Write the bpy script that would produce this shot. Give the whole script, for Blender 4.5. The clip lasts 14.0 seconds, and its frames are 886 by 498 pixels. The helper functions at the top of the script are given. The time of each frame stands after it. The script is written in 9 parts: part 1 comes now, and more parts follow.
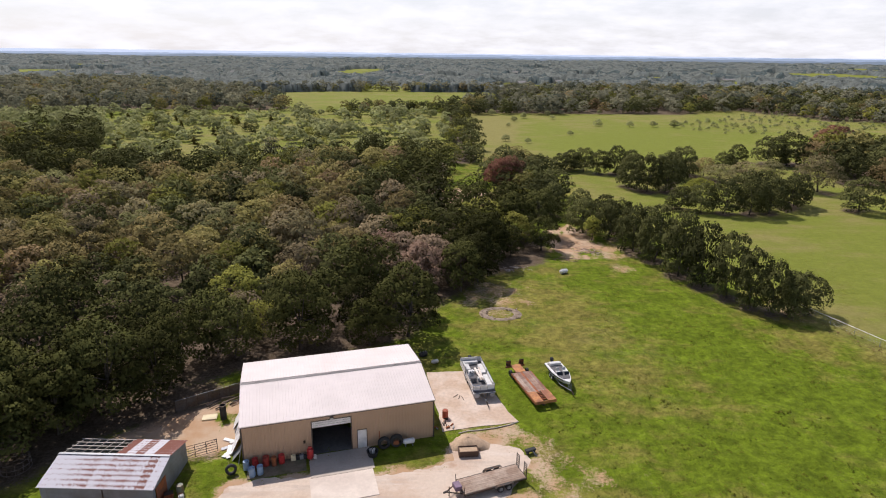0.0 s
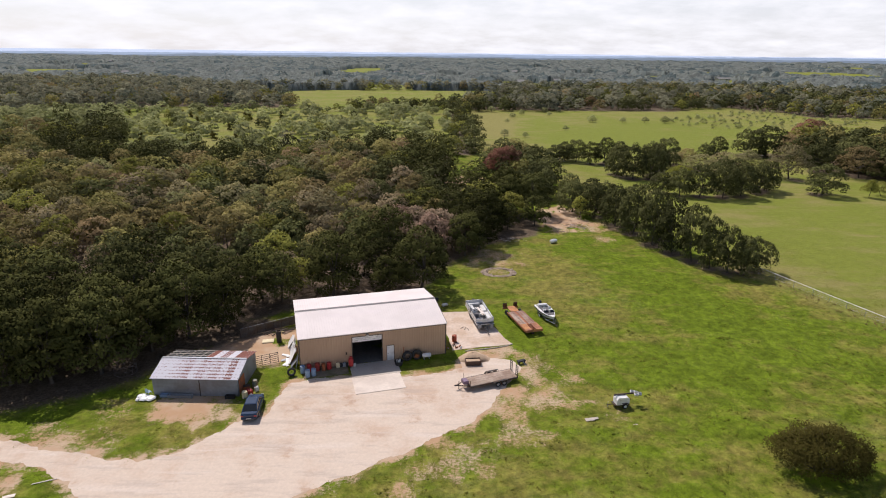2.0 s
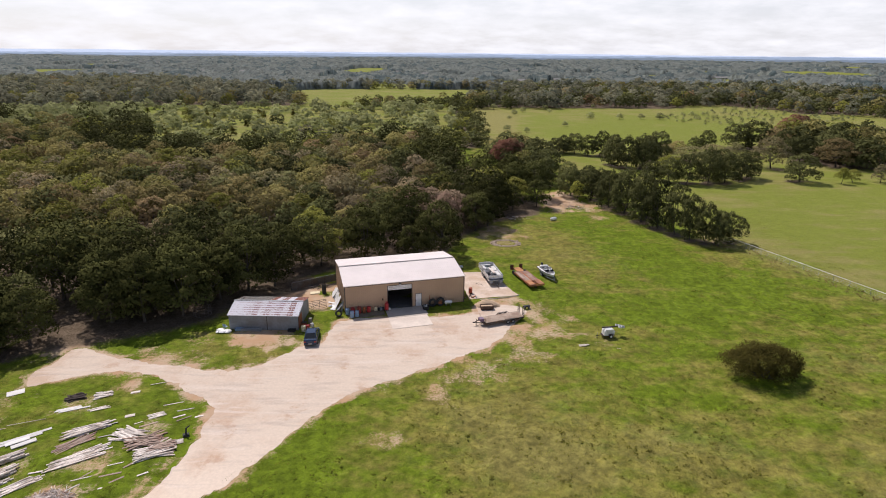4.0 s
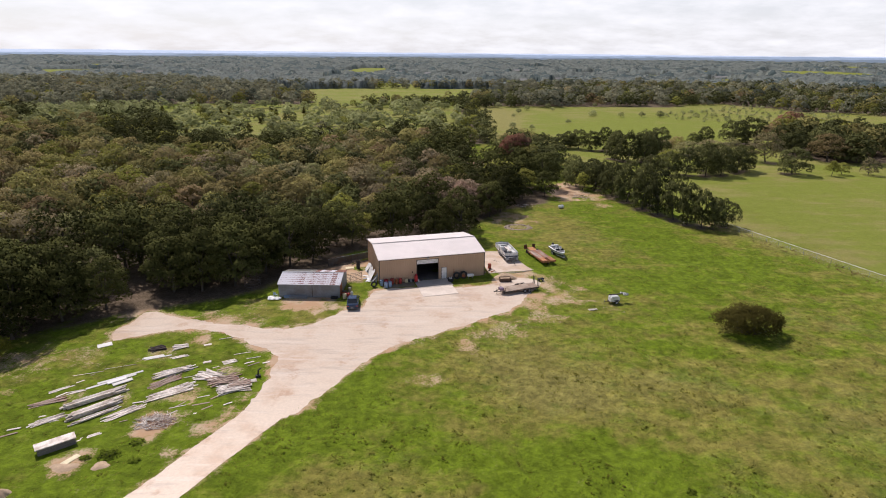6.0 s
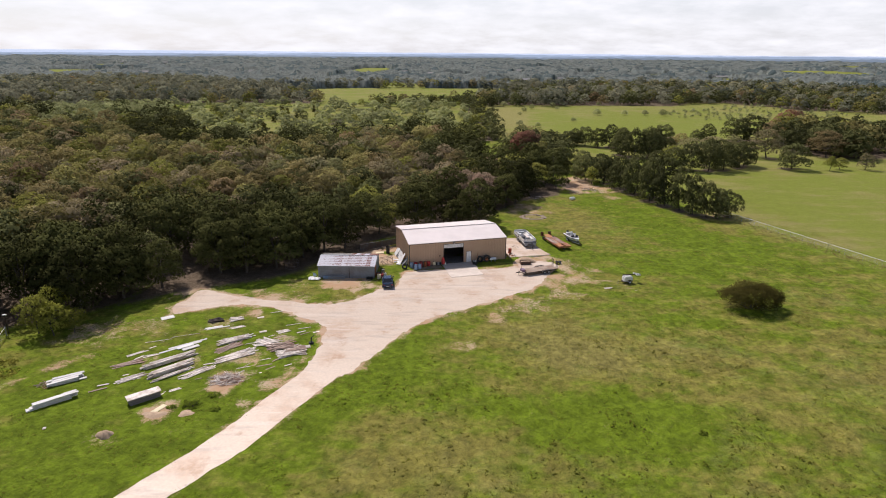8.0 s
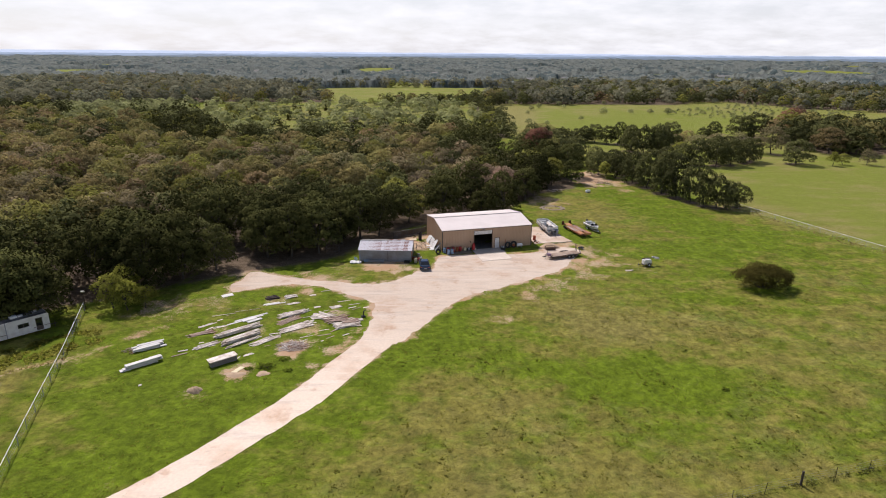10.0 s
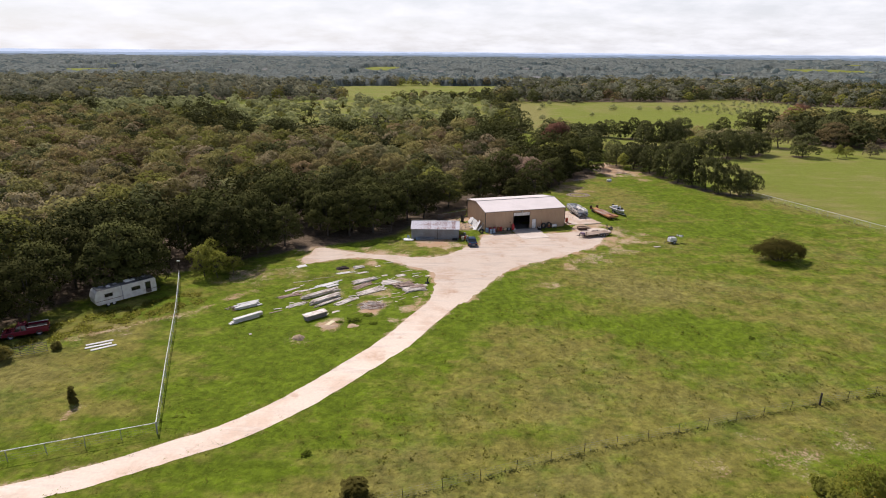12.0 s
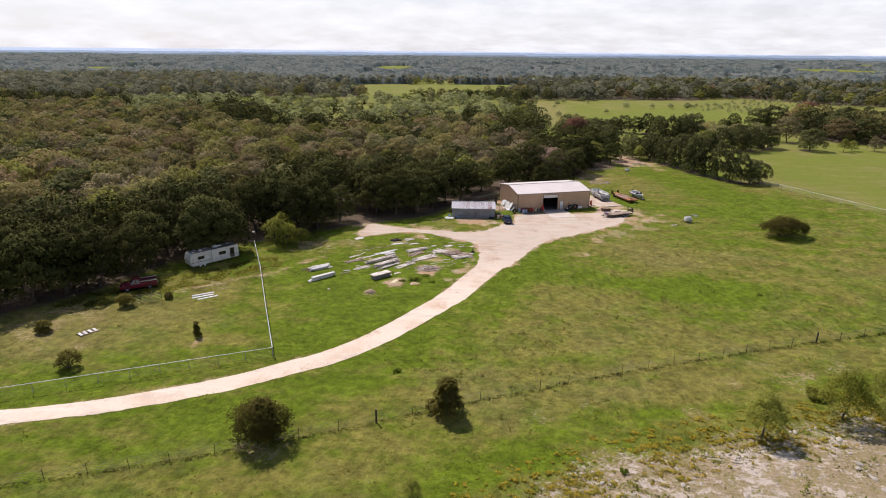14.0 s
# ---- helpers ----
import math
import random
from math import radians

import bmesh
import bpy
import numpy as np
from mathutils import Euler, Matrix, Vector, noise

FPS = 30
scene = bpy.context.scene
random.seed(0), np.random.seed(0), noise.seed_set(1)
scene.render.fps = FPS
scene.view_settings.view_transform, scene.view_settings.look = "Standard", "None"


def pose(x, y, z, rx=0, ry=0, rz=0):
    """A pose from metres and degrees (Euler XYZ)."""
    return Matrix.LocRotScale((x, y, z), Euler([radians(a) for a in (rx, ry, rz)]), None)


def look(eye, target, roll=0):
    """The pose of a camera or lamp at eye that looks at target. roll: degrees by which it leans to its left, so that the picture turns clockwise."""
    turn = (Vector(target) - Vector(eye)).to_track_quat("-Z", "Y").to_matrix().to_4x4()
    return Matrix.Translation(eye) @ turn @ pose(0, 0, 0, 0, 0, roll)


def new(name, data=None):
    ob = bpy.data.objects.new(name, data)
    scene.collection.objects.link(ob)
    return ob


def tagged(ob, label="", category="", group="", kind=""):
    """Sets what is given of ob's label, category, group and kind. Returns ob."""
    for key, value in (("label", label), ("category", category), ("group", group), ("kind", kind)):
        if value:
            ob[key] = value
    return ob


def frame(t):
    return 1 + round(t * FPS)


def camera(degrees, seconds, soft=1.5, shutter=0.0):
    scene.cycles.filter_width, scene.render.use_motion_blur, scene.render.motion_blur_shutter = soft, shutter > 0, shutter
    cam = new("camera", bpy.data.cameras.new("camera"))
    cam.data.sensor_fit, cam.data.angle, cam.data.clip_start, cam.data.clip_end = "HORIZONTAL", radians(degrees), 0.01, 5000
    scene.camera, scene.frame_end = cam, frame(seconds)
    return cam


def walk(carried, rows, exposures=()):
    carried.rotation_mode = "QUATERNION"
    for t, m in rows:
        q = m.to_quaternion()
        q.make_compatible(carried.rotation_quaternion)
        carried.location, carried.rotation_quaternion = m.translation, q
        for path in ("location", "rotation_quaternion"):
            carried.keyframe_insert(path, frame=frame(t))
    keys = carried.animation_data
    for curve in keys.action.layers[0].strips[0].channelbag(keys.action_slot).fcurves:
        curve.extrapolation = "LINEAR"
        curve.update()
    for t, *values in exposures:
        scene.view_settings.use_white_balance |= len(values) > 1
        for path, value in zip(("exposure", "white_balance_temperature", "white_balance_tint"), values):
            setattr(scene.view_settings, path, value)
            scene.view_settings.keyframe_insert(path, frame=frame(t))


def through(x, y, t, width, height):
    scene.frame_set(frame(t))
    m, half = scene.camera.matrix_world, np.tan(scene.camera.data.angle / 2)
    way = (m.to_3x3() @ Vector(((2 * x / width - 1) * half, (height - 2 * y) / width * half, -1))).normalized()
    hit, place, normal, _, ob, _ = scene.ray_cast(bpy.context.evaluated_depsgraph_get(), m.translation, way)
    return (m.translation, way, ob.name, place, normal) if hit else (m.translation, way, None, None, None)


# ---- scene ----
cam = camera(73.0, 14.0, soft=1.0, shutter=0.2)
ROWS = [
    (0.0, 0.001, 0.019, 36.877, 71.900, -0.645, -0.002),
    (0.5, -0.243, -4.481, 36.904, 71.880, -0.613, -0.003),
    (1.0, -0.541, -8.899, 36.897, 71.860, -0.610, -0.023),
    (1.5, -0.879, -13.206, 36.898, 71.843, -0.584, -0.033),
    (2.0, -1.287, -17.526, 36.865, 71.853, -0.583, -0.033),
    (2.5, -1.827, -21.804, 36.828, 71.852, -0.575, -0.046),
    (3.0, -2.412, -26.081, 36.797, 71.851, -0.543, -0.050),
    (5.5, -7.107, -43.471, 36.588, 71.860, -0.473, -0.015),
    (6.0, -7.957, -45.568, 36.582, 71.860, -0.470, -0.006),
    (6.5, -8.922, -47.686, 36.567, 71.870, -0.465, 0.002),
    (7.0, -9.995, -49.780, 36.540, 71.869, -0.459, 0.009),
    (7.5, -11.148, -51.866, 36.498, 71.856, -0.444, 0.013),
    (8.0, -12.431, -53.979, 36.489, 71.857, -0.435, 0.010),
    (10.5, -19.860, -64.242, 36.274, 71.855, -0.394, 0.058),
    (11.0, -21.786, -66.838, 36.220, 71.843, -0.392, 0.072),
    (11.5, -24.351, -70.447, 36.132, 71.808, -0.392, 0.092),
    (12.0, -26.991, -74.244, 35.964, 71.785, -0.409, 0.118),
    (12.5, -29.338, -77.963, 35.769, 71.774, -0.426, 0.144),
    (13.0, -31.240, -81.588, 35.623, 71.776, -0.450, 0.239),
    (13.5, -32.652, -84.992, 35.496, 71.764, -0.480, 0.454),
    (14.0, -33.683, -88.499, 35.382, 71.740, -0.503, 0.888),
]
walk(cam, [(t, pose(*row)) for t, *row in ROWS], ((0.0, -0.06, 6500, 17.0), (3.0, -0.11, 6500, 16.5), (14.0, -0.11, 6500, 16.5)))

# ---------------------------------------------------------------- light
SUN_WAY = Vector((-1.75, 2.6, 4.25)).normalized()      # towards the sun
SUN_UP = math.asin(SUN_WAY.z)
world = bpy.data.worlds.new("sky")
scene.world = world
world.use_nodes = True
wn, wl = world.node_tree.nodes, world.node_tree.links
sky = wn.new("ShaderNodeTexSky")
sky.sky_type, sky.sun_disc = "NISHITA", False
sky.sun_elevation, sky.sun_rotation = SUN_UP, math.atan2(SUN_WAY.x, SUN_WAY.y)
sky.air_density, sky.dust_density = 1.0, 1.2
# thin broken cloud, drawn out towards the horizon
coords = wn.new("ShaderNodeTexCoord")
split = wn.new("ShaderNodeSeparateXYZ")
lift = wn.new("ShaderNodeMath"); lift.operation = "ADD"; lift.inputs[1].default_value = 0.22
px = wn.new("ShaderNodeMath"); px.operation = "DIVIDE"
py = wn.new("ShaderNodeMath"); py.operation = "DIVIDE"
joined = wn.new("ShaderNodeCombineXYZ")
cloud = wn.new("ShaderNodeTexNoise"); cloud.inputs["Scale"].default_value = 2.6; cloud.inputs["Detail"].default_value = 7; cloud.inputs["Roughness"].default_value = 0.6
ramp = wn.new("ShaderNodeValToRGB")
ramp.color_ramp.elements[0].position, ramp.color_ramp.elements[1].position = 0.36, 0.66
mixer = wn.new("ShaderNodeMix"); mixer.data_type = "RGBA"
body = wn.new("ShaderNodeMix"); body.data_type = "RGBA"       # thinner cloud is greyer, thicker whiter
body.inputs["A"].default_value, body.inputs["B"].default_value = (9.9, 10.35, 10.9, 1), (10.6, 10.95, 11.2, 1)
half = wn.new("ShaderNodeMath"); half.operation = "MULTIPLY_ADD"; half.inputs[1].default_value = 0.30; half.inputs[2].default_value = 0.70
wl.new(coords.outputs["Generated"], split.inputs[0])
wl.new(split.outputs["Z"], lift.inputs[0])
wl.new(split.outputs["X"], px.inputs[0]); wl.new(lift.outputs[0], px.inputs[1])
wl.new(split.outputs["Y"], py.inputs[0]); wl.new(lift.outputs[0], py.inputs[1])
wl.new(px.outputs[0], joined.inputs[0]); wl.new(py.outputs[0], joined.inputs[1])
wl.new(joined.outputs[0], cloud.inputs["Vector"])
wl.new(cloud.outputs["Fac"], ramp.inputs[0])
wl.new(ramp.outputs["Color"], half.inputs[0])
wl.new(ramp.outputs["Color"], body.inputs["Factor"]); wl.new(body.outputs["Result"], mixer.inputs["B"])
thin = wn.new("ShaderNodeMapRange"); thin.interpolation_type = "SMOOTHSTEP"   # broken cloud closes up towards the horizon
thin.inputs["From Min"].default_value, thin.inputs["From Max"].default_value = 0.10, 0.34
thin.inputs["To Min"].default_value, thin.inputs["To Max"].default_value = 1.0, 0.04
veil = wn.new("ShaderNodeMath"); veil.operation = "MULTIPLY"
wl.new(split.outputs["Z"], thin.inputs["Value"])
wl.new(half.outputs[0], veil.inputs[0]); wl.new(thin.outputs[0], veil.inputs[1])
wl.new(veil.outputs[0], mixer.inputs["Factor"])
wl.new(sky.outputs[0], mixer.inputs["A"])
wl.new(mixer.outputs["Result"], wn["Background"].inputs["Color"])
wn["Background"].inputs["Strength"].default_value = 0.10
sun = new("sun", bpy.data.lights.new("sun", "SUN"))
sun.data.energy, sun.data.angle, sun.data.color = 4.5, radians(0.55), (1.0, 0.955, 0.88)
sun.matrix_world = look(SUN_WAY * 300, (0, 0, 0))

# ---------------------------------------------------------------- materials
MATS = {}


def mat(name, colour, rough=0.7, metal=0.0, vary=0.12, grain=3.0, coarse=0.35, second=None, bump=0.02, spread=(0.42, 0.62), tint=0.0):
    """A surface with variation at two scales: a fine grain, and coarse patches that turn towards the second colour."""
    if name in MATS:
        return MATS[name]
    m = bpy.data.materials.new(name)
    m.use_nodes = True
    n, l = m.node_tree.nodes, m.node_tree.links
    b = n["Principled BSDF"]
    b.inputs["Roughness"].default_value, b.inputs["Metallic"].default_value = rough, metal
    tc = n.new("ShaderNodeTexCoord")
    fine = n.new("ShaderNodeTexNoise"); fine.inputs["Scale"].default_value = grain; fine.inputs["Detail"].default_value = 6
    big = n.new("ShaderNodeTexNoise"); big.inputs["Scale"].default_value = coarse; big.inputs["Detail"].default_value = 5
    l.new(tc.outputs["Object"], fine.inputs["Vector"]); l.new(tc.outputs["Object"], big.inputs["Vector"])
    r = n.new("ShaderNodeValToRGB")
    r.color_ramp.elements[0].position, r.color_ramp.elements[1].position = spread
    l.new(big.outputs["Fac"], r.inputs[0])
    mx = n.new("ShaderNodeMix"); mx.data_type = "RGBA"
    second = second or tuple(c * 0.82 for c in colour)
    mx.inputs["A"].default_value, mx.inputs["B"].default_value = (*colour, 1), (*second, 1)
    l.new(r.outputs["Color"], mx.inputs["Factor"])
    hsv = n.new("ShaderNodeHueSaturation")
    v = n.new("ShaderNodeMapRange")
    v.inputs["From Min"].default_value, v.inputs["From Max"].default_value = 0.25, 0.75
    v.inputs["To Min"].default_value, v.inputs["To Max"].default_value = 1 - vary, 1 + vary
    l.new(fine.outputs["Fac"], v.inputs["Value"])
    if tint:
        info = n.new("ShaderNodeObjectInfo")
        k = n.new("ShaderNodeMapRange")
        k.inputs["To Min"].default_value, k.inputs["To Max"].default_value = 1 - tint, 1 + tint
        l.new(info.outputs["Random"], k.inputs["Value"])
        both = n.new("ShaderNodeMath"); both.operation = "MULTIPLY"
        l.new(v.outputs[0], both.inputs[0]); l.new(k.outputs[0], both.inputs[1])
        l.new(both.outputs[0], hsv.inputs["Value"])
    else:
        l.new(v.outputs[0], hsv.inputs["Value"])
    l.new(mx.outputs["Result"], hsv.inputs["Color"])
    l.new(hsv.outputs[0], b.inputs["Base Color"])
    if bump:
        bp = n.new("ShaderNodeBump"); bp.inputs["Distance"].default_value = bump; bp.inputs["Strength"].default_value = 0.6
        l.new(fine.outputs["Fac"], bp.inputs["Height"]); l.new(bp.outputs[0], b.inputs["Normal"])
    MATS[name] = m
    return m


def leaf_mat(name, colour, second, through=0.35):
    """Leaves: colour from tree to tree by the tone attribute or the object's random, from spray to spray by island; light shines through."""
    m = bpy.data.materials.new(name)
    m.use_nodes = True
    n, l = m.node_tree.nodes, m.node_tree.links
    b = n["Principled BSDF"]
    b.inputs["Roughness"].default_value = 0.9
    b.inputs["Specular IOR Level"].default_value = 0.05
    tone = n.new("ShaderNodeAttribute"); tone.attribute_name = "tone"
    info = n.new("ShaderNodeObjectInfo")
    add = n.new("ShaderNodeMath"); add.operation = "ADD"
    wrap = n.new("ShaderNodeMath"); wrap.operation = "FRACT"
    l.new(tone.outputs["Fac"], add.inputs[0]); l.new(info.outputs["Random"], add.inputs[1]); l.new(add.outputs[0], wrap.inputs[0])
    mx = n.new("ShaderNodeMix"); mx.data_type = "RGBA"
    mx.inputs["A"].default_value, mx.inputs["B"].default_value = (*colour, 1), (*second, 1)
    l.new(wrap.outputs[0], mx.inputs["Factor"])
    geo = n.new("ShaderNodeNewGeometry")
    hsv = n.new("ShaderNodeHueSaturation")
    v = n.new("ShaderNodeMapRange"); v.inputs["To Min"].default_value, v.inputs["To Max"].default_value = 0.90, 1.10
    h = n.new("ShaderNodeMapRange"); h.inputs["To Min"].default_value, h.inputs["To Max"].default_value = 0.484, 0.514
    l.new(geo.outputs["Random Per Island"], v.inputs["Value"]); l.new(wrap.outputs[0], h.inputs["Value"])
    odd = n.new("ShaderNodeMath"); odd.operation = "MULTIPLY"; odd.inputs[1].default_value = 7.31
    odd2 = n.new("ShaderNodeMath"); odd2.operation = "FRACT"
    vt = n.new("ShaderNodeMapRange"); vt.inputs["To Min"].default_value, vt.inputs["To Max"].default_value = 0.68, 1.32
    vv = n.new("ShaderNodeMath"); vv.operation = "MULTIPLY"
    l.new(wrap.outputs[0], odd.inputs[0]); l.new(odd.outputs[0], odd2.inputs[0]); l.new(odd2.outputs[0], vt.inputs["Value"])
    l.new(v.outputs[0], vv.inputs[0]); l.new(vt.outputs[0], vv.inputs[1])
    l.new(vv.outputs[0], hsv.inputs["Value"]); l.new(h.outputs[0], hsv.inputs["Hue"])
    l.new(mx.outputs["Result"], hsv.inputs["Color"])
    l.new(hsv.outputs[0], b.inputs["Base Color"])
    tr = n.new("ShaderNodeBsdfTranslucent")
    l.new(hsv.outputs[0], tr.inputs["Color"])
    ms = n.new("ShaderNodeMixShader"); ms.inputs[0].default_value = through
    l.new(b.outputs[0], ms.inputs[1]); l.new(tr.outputs[0], ms.inputs[2])
    l.new(ms.outputs[0], n["Material Output"].inputs["Surface"])
    return m


LEAF = {
    "oak": leaf_mat("oak_leaves", (0.062, 0.071, 0.026), (0.122, 0.121, 0.043), 0.20),
    "deep": leaf_mat("deep_oak_leaves", (0.037, 0.042, 0.011), (0.080, 0.080, 0.023), 0.06),
    "brown": leaf_mat("browning_leaves", (0.262, 0.196, 0.098), (0.246, 0.216, 0.072), 0.30),
    "grey": leaf_mat("thin_grey_foliage", (0.264, 0.216, 0.124), (0.232, 0.220, 0.094), 0.30),
    "light": leaf_mat("mesquite_leaves", (0.258, 0.290, 0.124), (0.356, 0.352, 0.168), 0.5),
    "cedar": leaf_mat("cedar_needles", (0.122, 0.116, 0.028), (0.188, 0.156, 0.043), 0.55),
    "rust": leaf_mat("rust_red_leaves", (0.275, 0.128, 0.084), (0.235, 0.140, 0.092), 0.45),
    "dusty": leaf_mat("dead_pinkish_leaves", (0.262, 0.168, 0.128), (0.240, 0.170, 0.120), 0.35),
    "bare": leaf_mat("bare_twigs", (0.160, 0.135, 0.105), (0.130, 0.115, 0.090), 0.05),
    "lime": leaf_mat("yellow_green_oak_leaves", (0.170, 0.176, 0.040), (0.235, 0.220, 0.052), 0.32),
    "olive": leaf_mat("olive_green_leaves", (0.200, 0.225, 0.038), (0.285, 0.275, 0.064), 0.6),
    "grass": leaf_mat("grass_blades", (0.150, 0.200, 0.016), (0.220, 0.210, 0.042), 0.35),
    "straw": leaf_mat("dry_weed_stalks", (0.280, 0.225, 0.092), (0.340, 0.288, 0.120), 0.7),
    # paler copy of the grass leaves, with sunlit tips put into the colour
    "blades": leaf_mat("sunlit_grass_blades", (0.212, 0.238, 0.032), (0.298, 0.264, 0.066), 0.8),
    "weed": leaf_mat("rank_weed_leaves", (0.118, 0.172, 0.016), (0.165, 0.195, 0.028), 0.45),
    "flower": leaf_mat("yellow_wildflowers", (0.44, 0.325, 0.024), (0.26, 0.24, 0.045), 0.35),
    # far woods: the air's pale blue haze is put into these leaf colours
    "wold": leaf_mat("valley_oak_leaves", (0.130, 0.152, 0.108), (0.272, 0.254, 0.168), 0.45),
    "hazed": leaf_mat("far_woods_leaves", (0.122, 0.158, 0.162), (0.256, 0.274, 0.246), 0.48),
}
BARK = mat("oak_bark", (0.070, 0.058, 0.047), 0.9, vary=0.3, grain=9, coarse=1.5, bump=0.03)
CONCRETE = mat("pale_concrete", (0.46, 0.40, 0.34), 0.85, vary=0.08, grain=4, coarse=0.5, second=(0.41, 0.35, 0.295))
# concrete of the outer apron, its colour brightened for sunlight
APRON = mat("bleached_concrete", (0.66, 0.57, 0.49), 0.85, vary=0.08, grain=4, coarse=0.5, second=(0.58, 0.49, 0.42))
PAD = mat("chalky_pad", (0.60, 0.49, 0.405), 0.9, vary=0.12, grain=3, coarse=0.35, second=(0.50, 0.37, 0.275))
SIDING = mat("tan_steel_siding", (0.48, 0.33, 0.22), 0.55, vary=0.05, grain=1.2, coarse=0.3, second=(0.435, 0.295, 0.197), bump=0)
ROOFING = mat("white_steel_roofing", (0.70, 0.625, 0.60), 0.7, vary=0.03, grain=0.9, coarse=0.25, second=(0.65, 0.58, 0.555), bump=0)
TRIM = mat("brown_steel_trim", (0.085, 0.065, 0.052), 0.5, vary=0.08, bump=0)
WHITE = mat("white_paint", (0.78, 0.77, 0.76), 0.4, vary=0.05, coarse=1.2, bump=0)
GREYMETAL = mat("dull_galvanised_steel", (0.30, 0.315, 0.335), 0.55, metal=0.35, vary=0.10, grain=5, coarse=0.5, second=(0.22, 0.23, 0.25), bump=0)
BLACK = mat("black_rubber", (0.022, 0.022, 0.023), 0.75, vary=0.2, grain=12, bump=0.004)
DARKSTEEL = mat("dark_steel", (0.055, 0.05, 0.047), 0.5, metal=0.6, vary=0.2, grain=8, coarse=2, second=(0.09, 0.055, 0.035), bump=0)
RUSTY = mat("rusty_steel", (0.34, 0.105, 0.035), 0.75, metal=0.1, vary=0.25, grain=6, coarse=1.4, second=(0.20, 0.075, 0.04), tint=0.1)
ORANGE = mat("orange_brown_deck_plate", (0.47, 0.205, 0.075), 0.75, vary=0.25, grain=5, coarse=1.0, second=(0.27, 0.105, 0.055))
PLANK = mat("weathered_planks", (0.36, 0.275, 0.22), 0.85, vary=0.25, grain=7, coarse=0.8, second=(0.26, 0.14, 0.10), tint=0.22)
BOARD = mat("bleached_lumber", (0.68, 0.61, 0.55), 0.85, vary=0.15, grain=7, coarse=1.1, second=(0.42, 0.34, 0.28), tint=0.28)
RED = mat("red_paint", (0.42, 0.03, 0.03), 0.45, vary=0.12, grain=4, coarse=1.5, second=(0.36, 0.03, 0.025), bump=0)
BLUE = mat("faded_blue_plastic", (0.25, 0.36, 0.50), 0.5, vary=0.1, coarse=2, bump=0)
NAVY = mat("navy_car_paint", (0.022, 0.042, 0.085), 0.22, vary=0.05, bump=0)
MAROON = mat("maroon_car_paint", (0.16, 0.015, 0.028), 0.25, vary=0.08, bump=0)
CHROME = mat("bright_metal", (0.62, 0.62, 0.63), 0.25, metal=1.0, vary=0.05, bump=0)
VINYL = mat("pale_grey_vinyl", (0.64, 0.63, 0.61), 0.55, vary=0.06, coarse=3, bump=0)
DARKVINYL = mat("dark_grey_carpet", (0.12, 0.115, 0.12), 0.9, vary=0.2, grain=20, bump=0)
CREAM = mat("cream_board", (0.72, 0.62, 0.40), 0.7, vary=0.06, coarse=1.5, bump=0)
SOIL = mat("sandy_soil", (0.46, 0.33, 0.22), 0.95, vary=0.2, grain=5, coarse=1.2, second=(0.38, 0.27, 0.18), bump=0.05)
ROCK = mat("pale_limestone", (0.46, 0.40, 0.34), 0.9, vary=0.2, grain=4, coarse=1.0, bump=0.04)
PALEBOX = mat("off_white_enamel", (0.66, 0.655, 0.63), 0.4, vary=0.06, coarse=1.5, second=(0.55, 0.53, 0.5), bump=0)


def glass_mat():
    m = bpy.data.materials.new("dark_window_glass")
    m.use_nodes = True
    b = m.node_tree.nodes["Principled BSDF"]
    b.inputs["Base Color"].default_value = (0.012, 0.014, 0.016, 1)
    b.inputs["Roughness"].default_value = 0.05
    b.inputs["Specular IOR Level"].default_value = 0.6
    return m


GLASS = glass_mat()


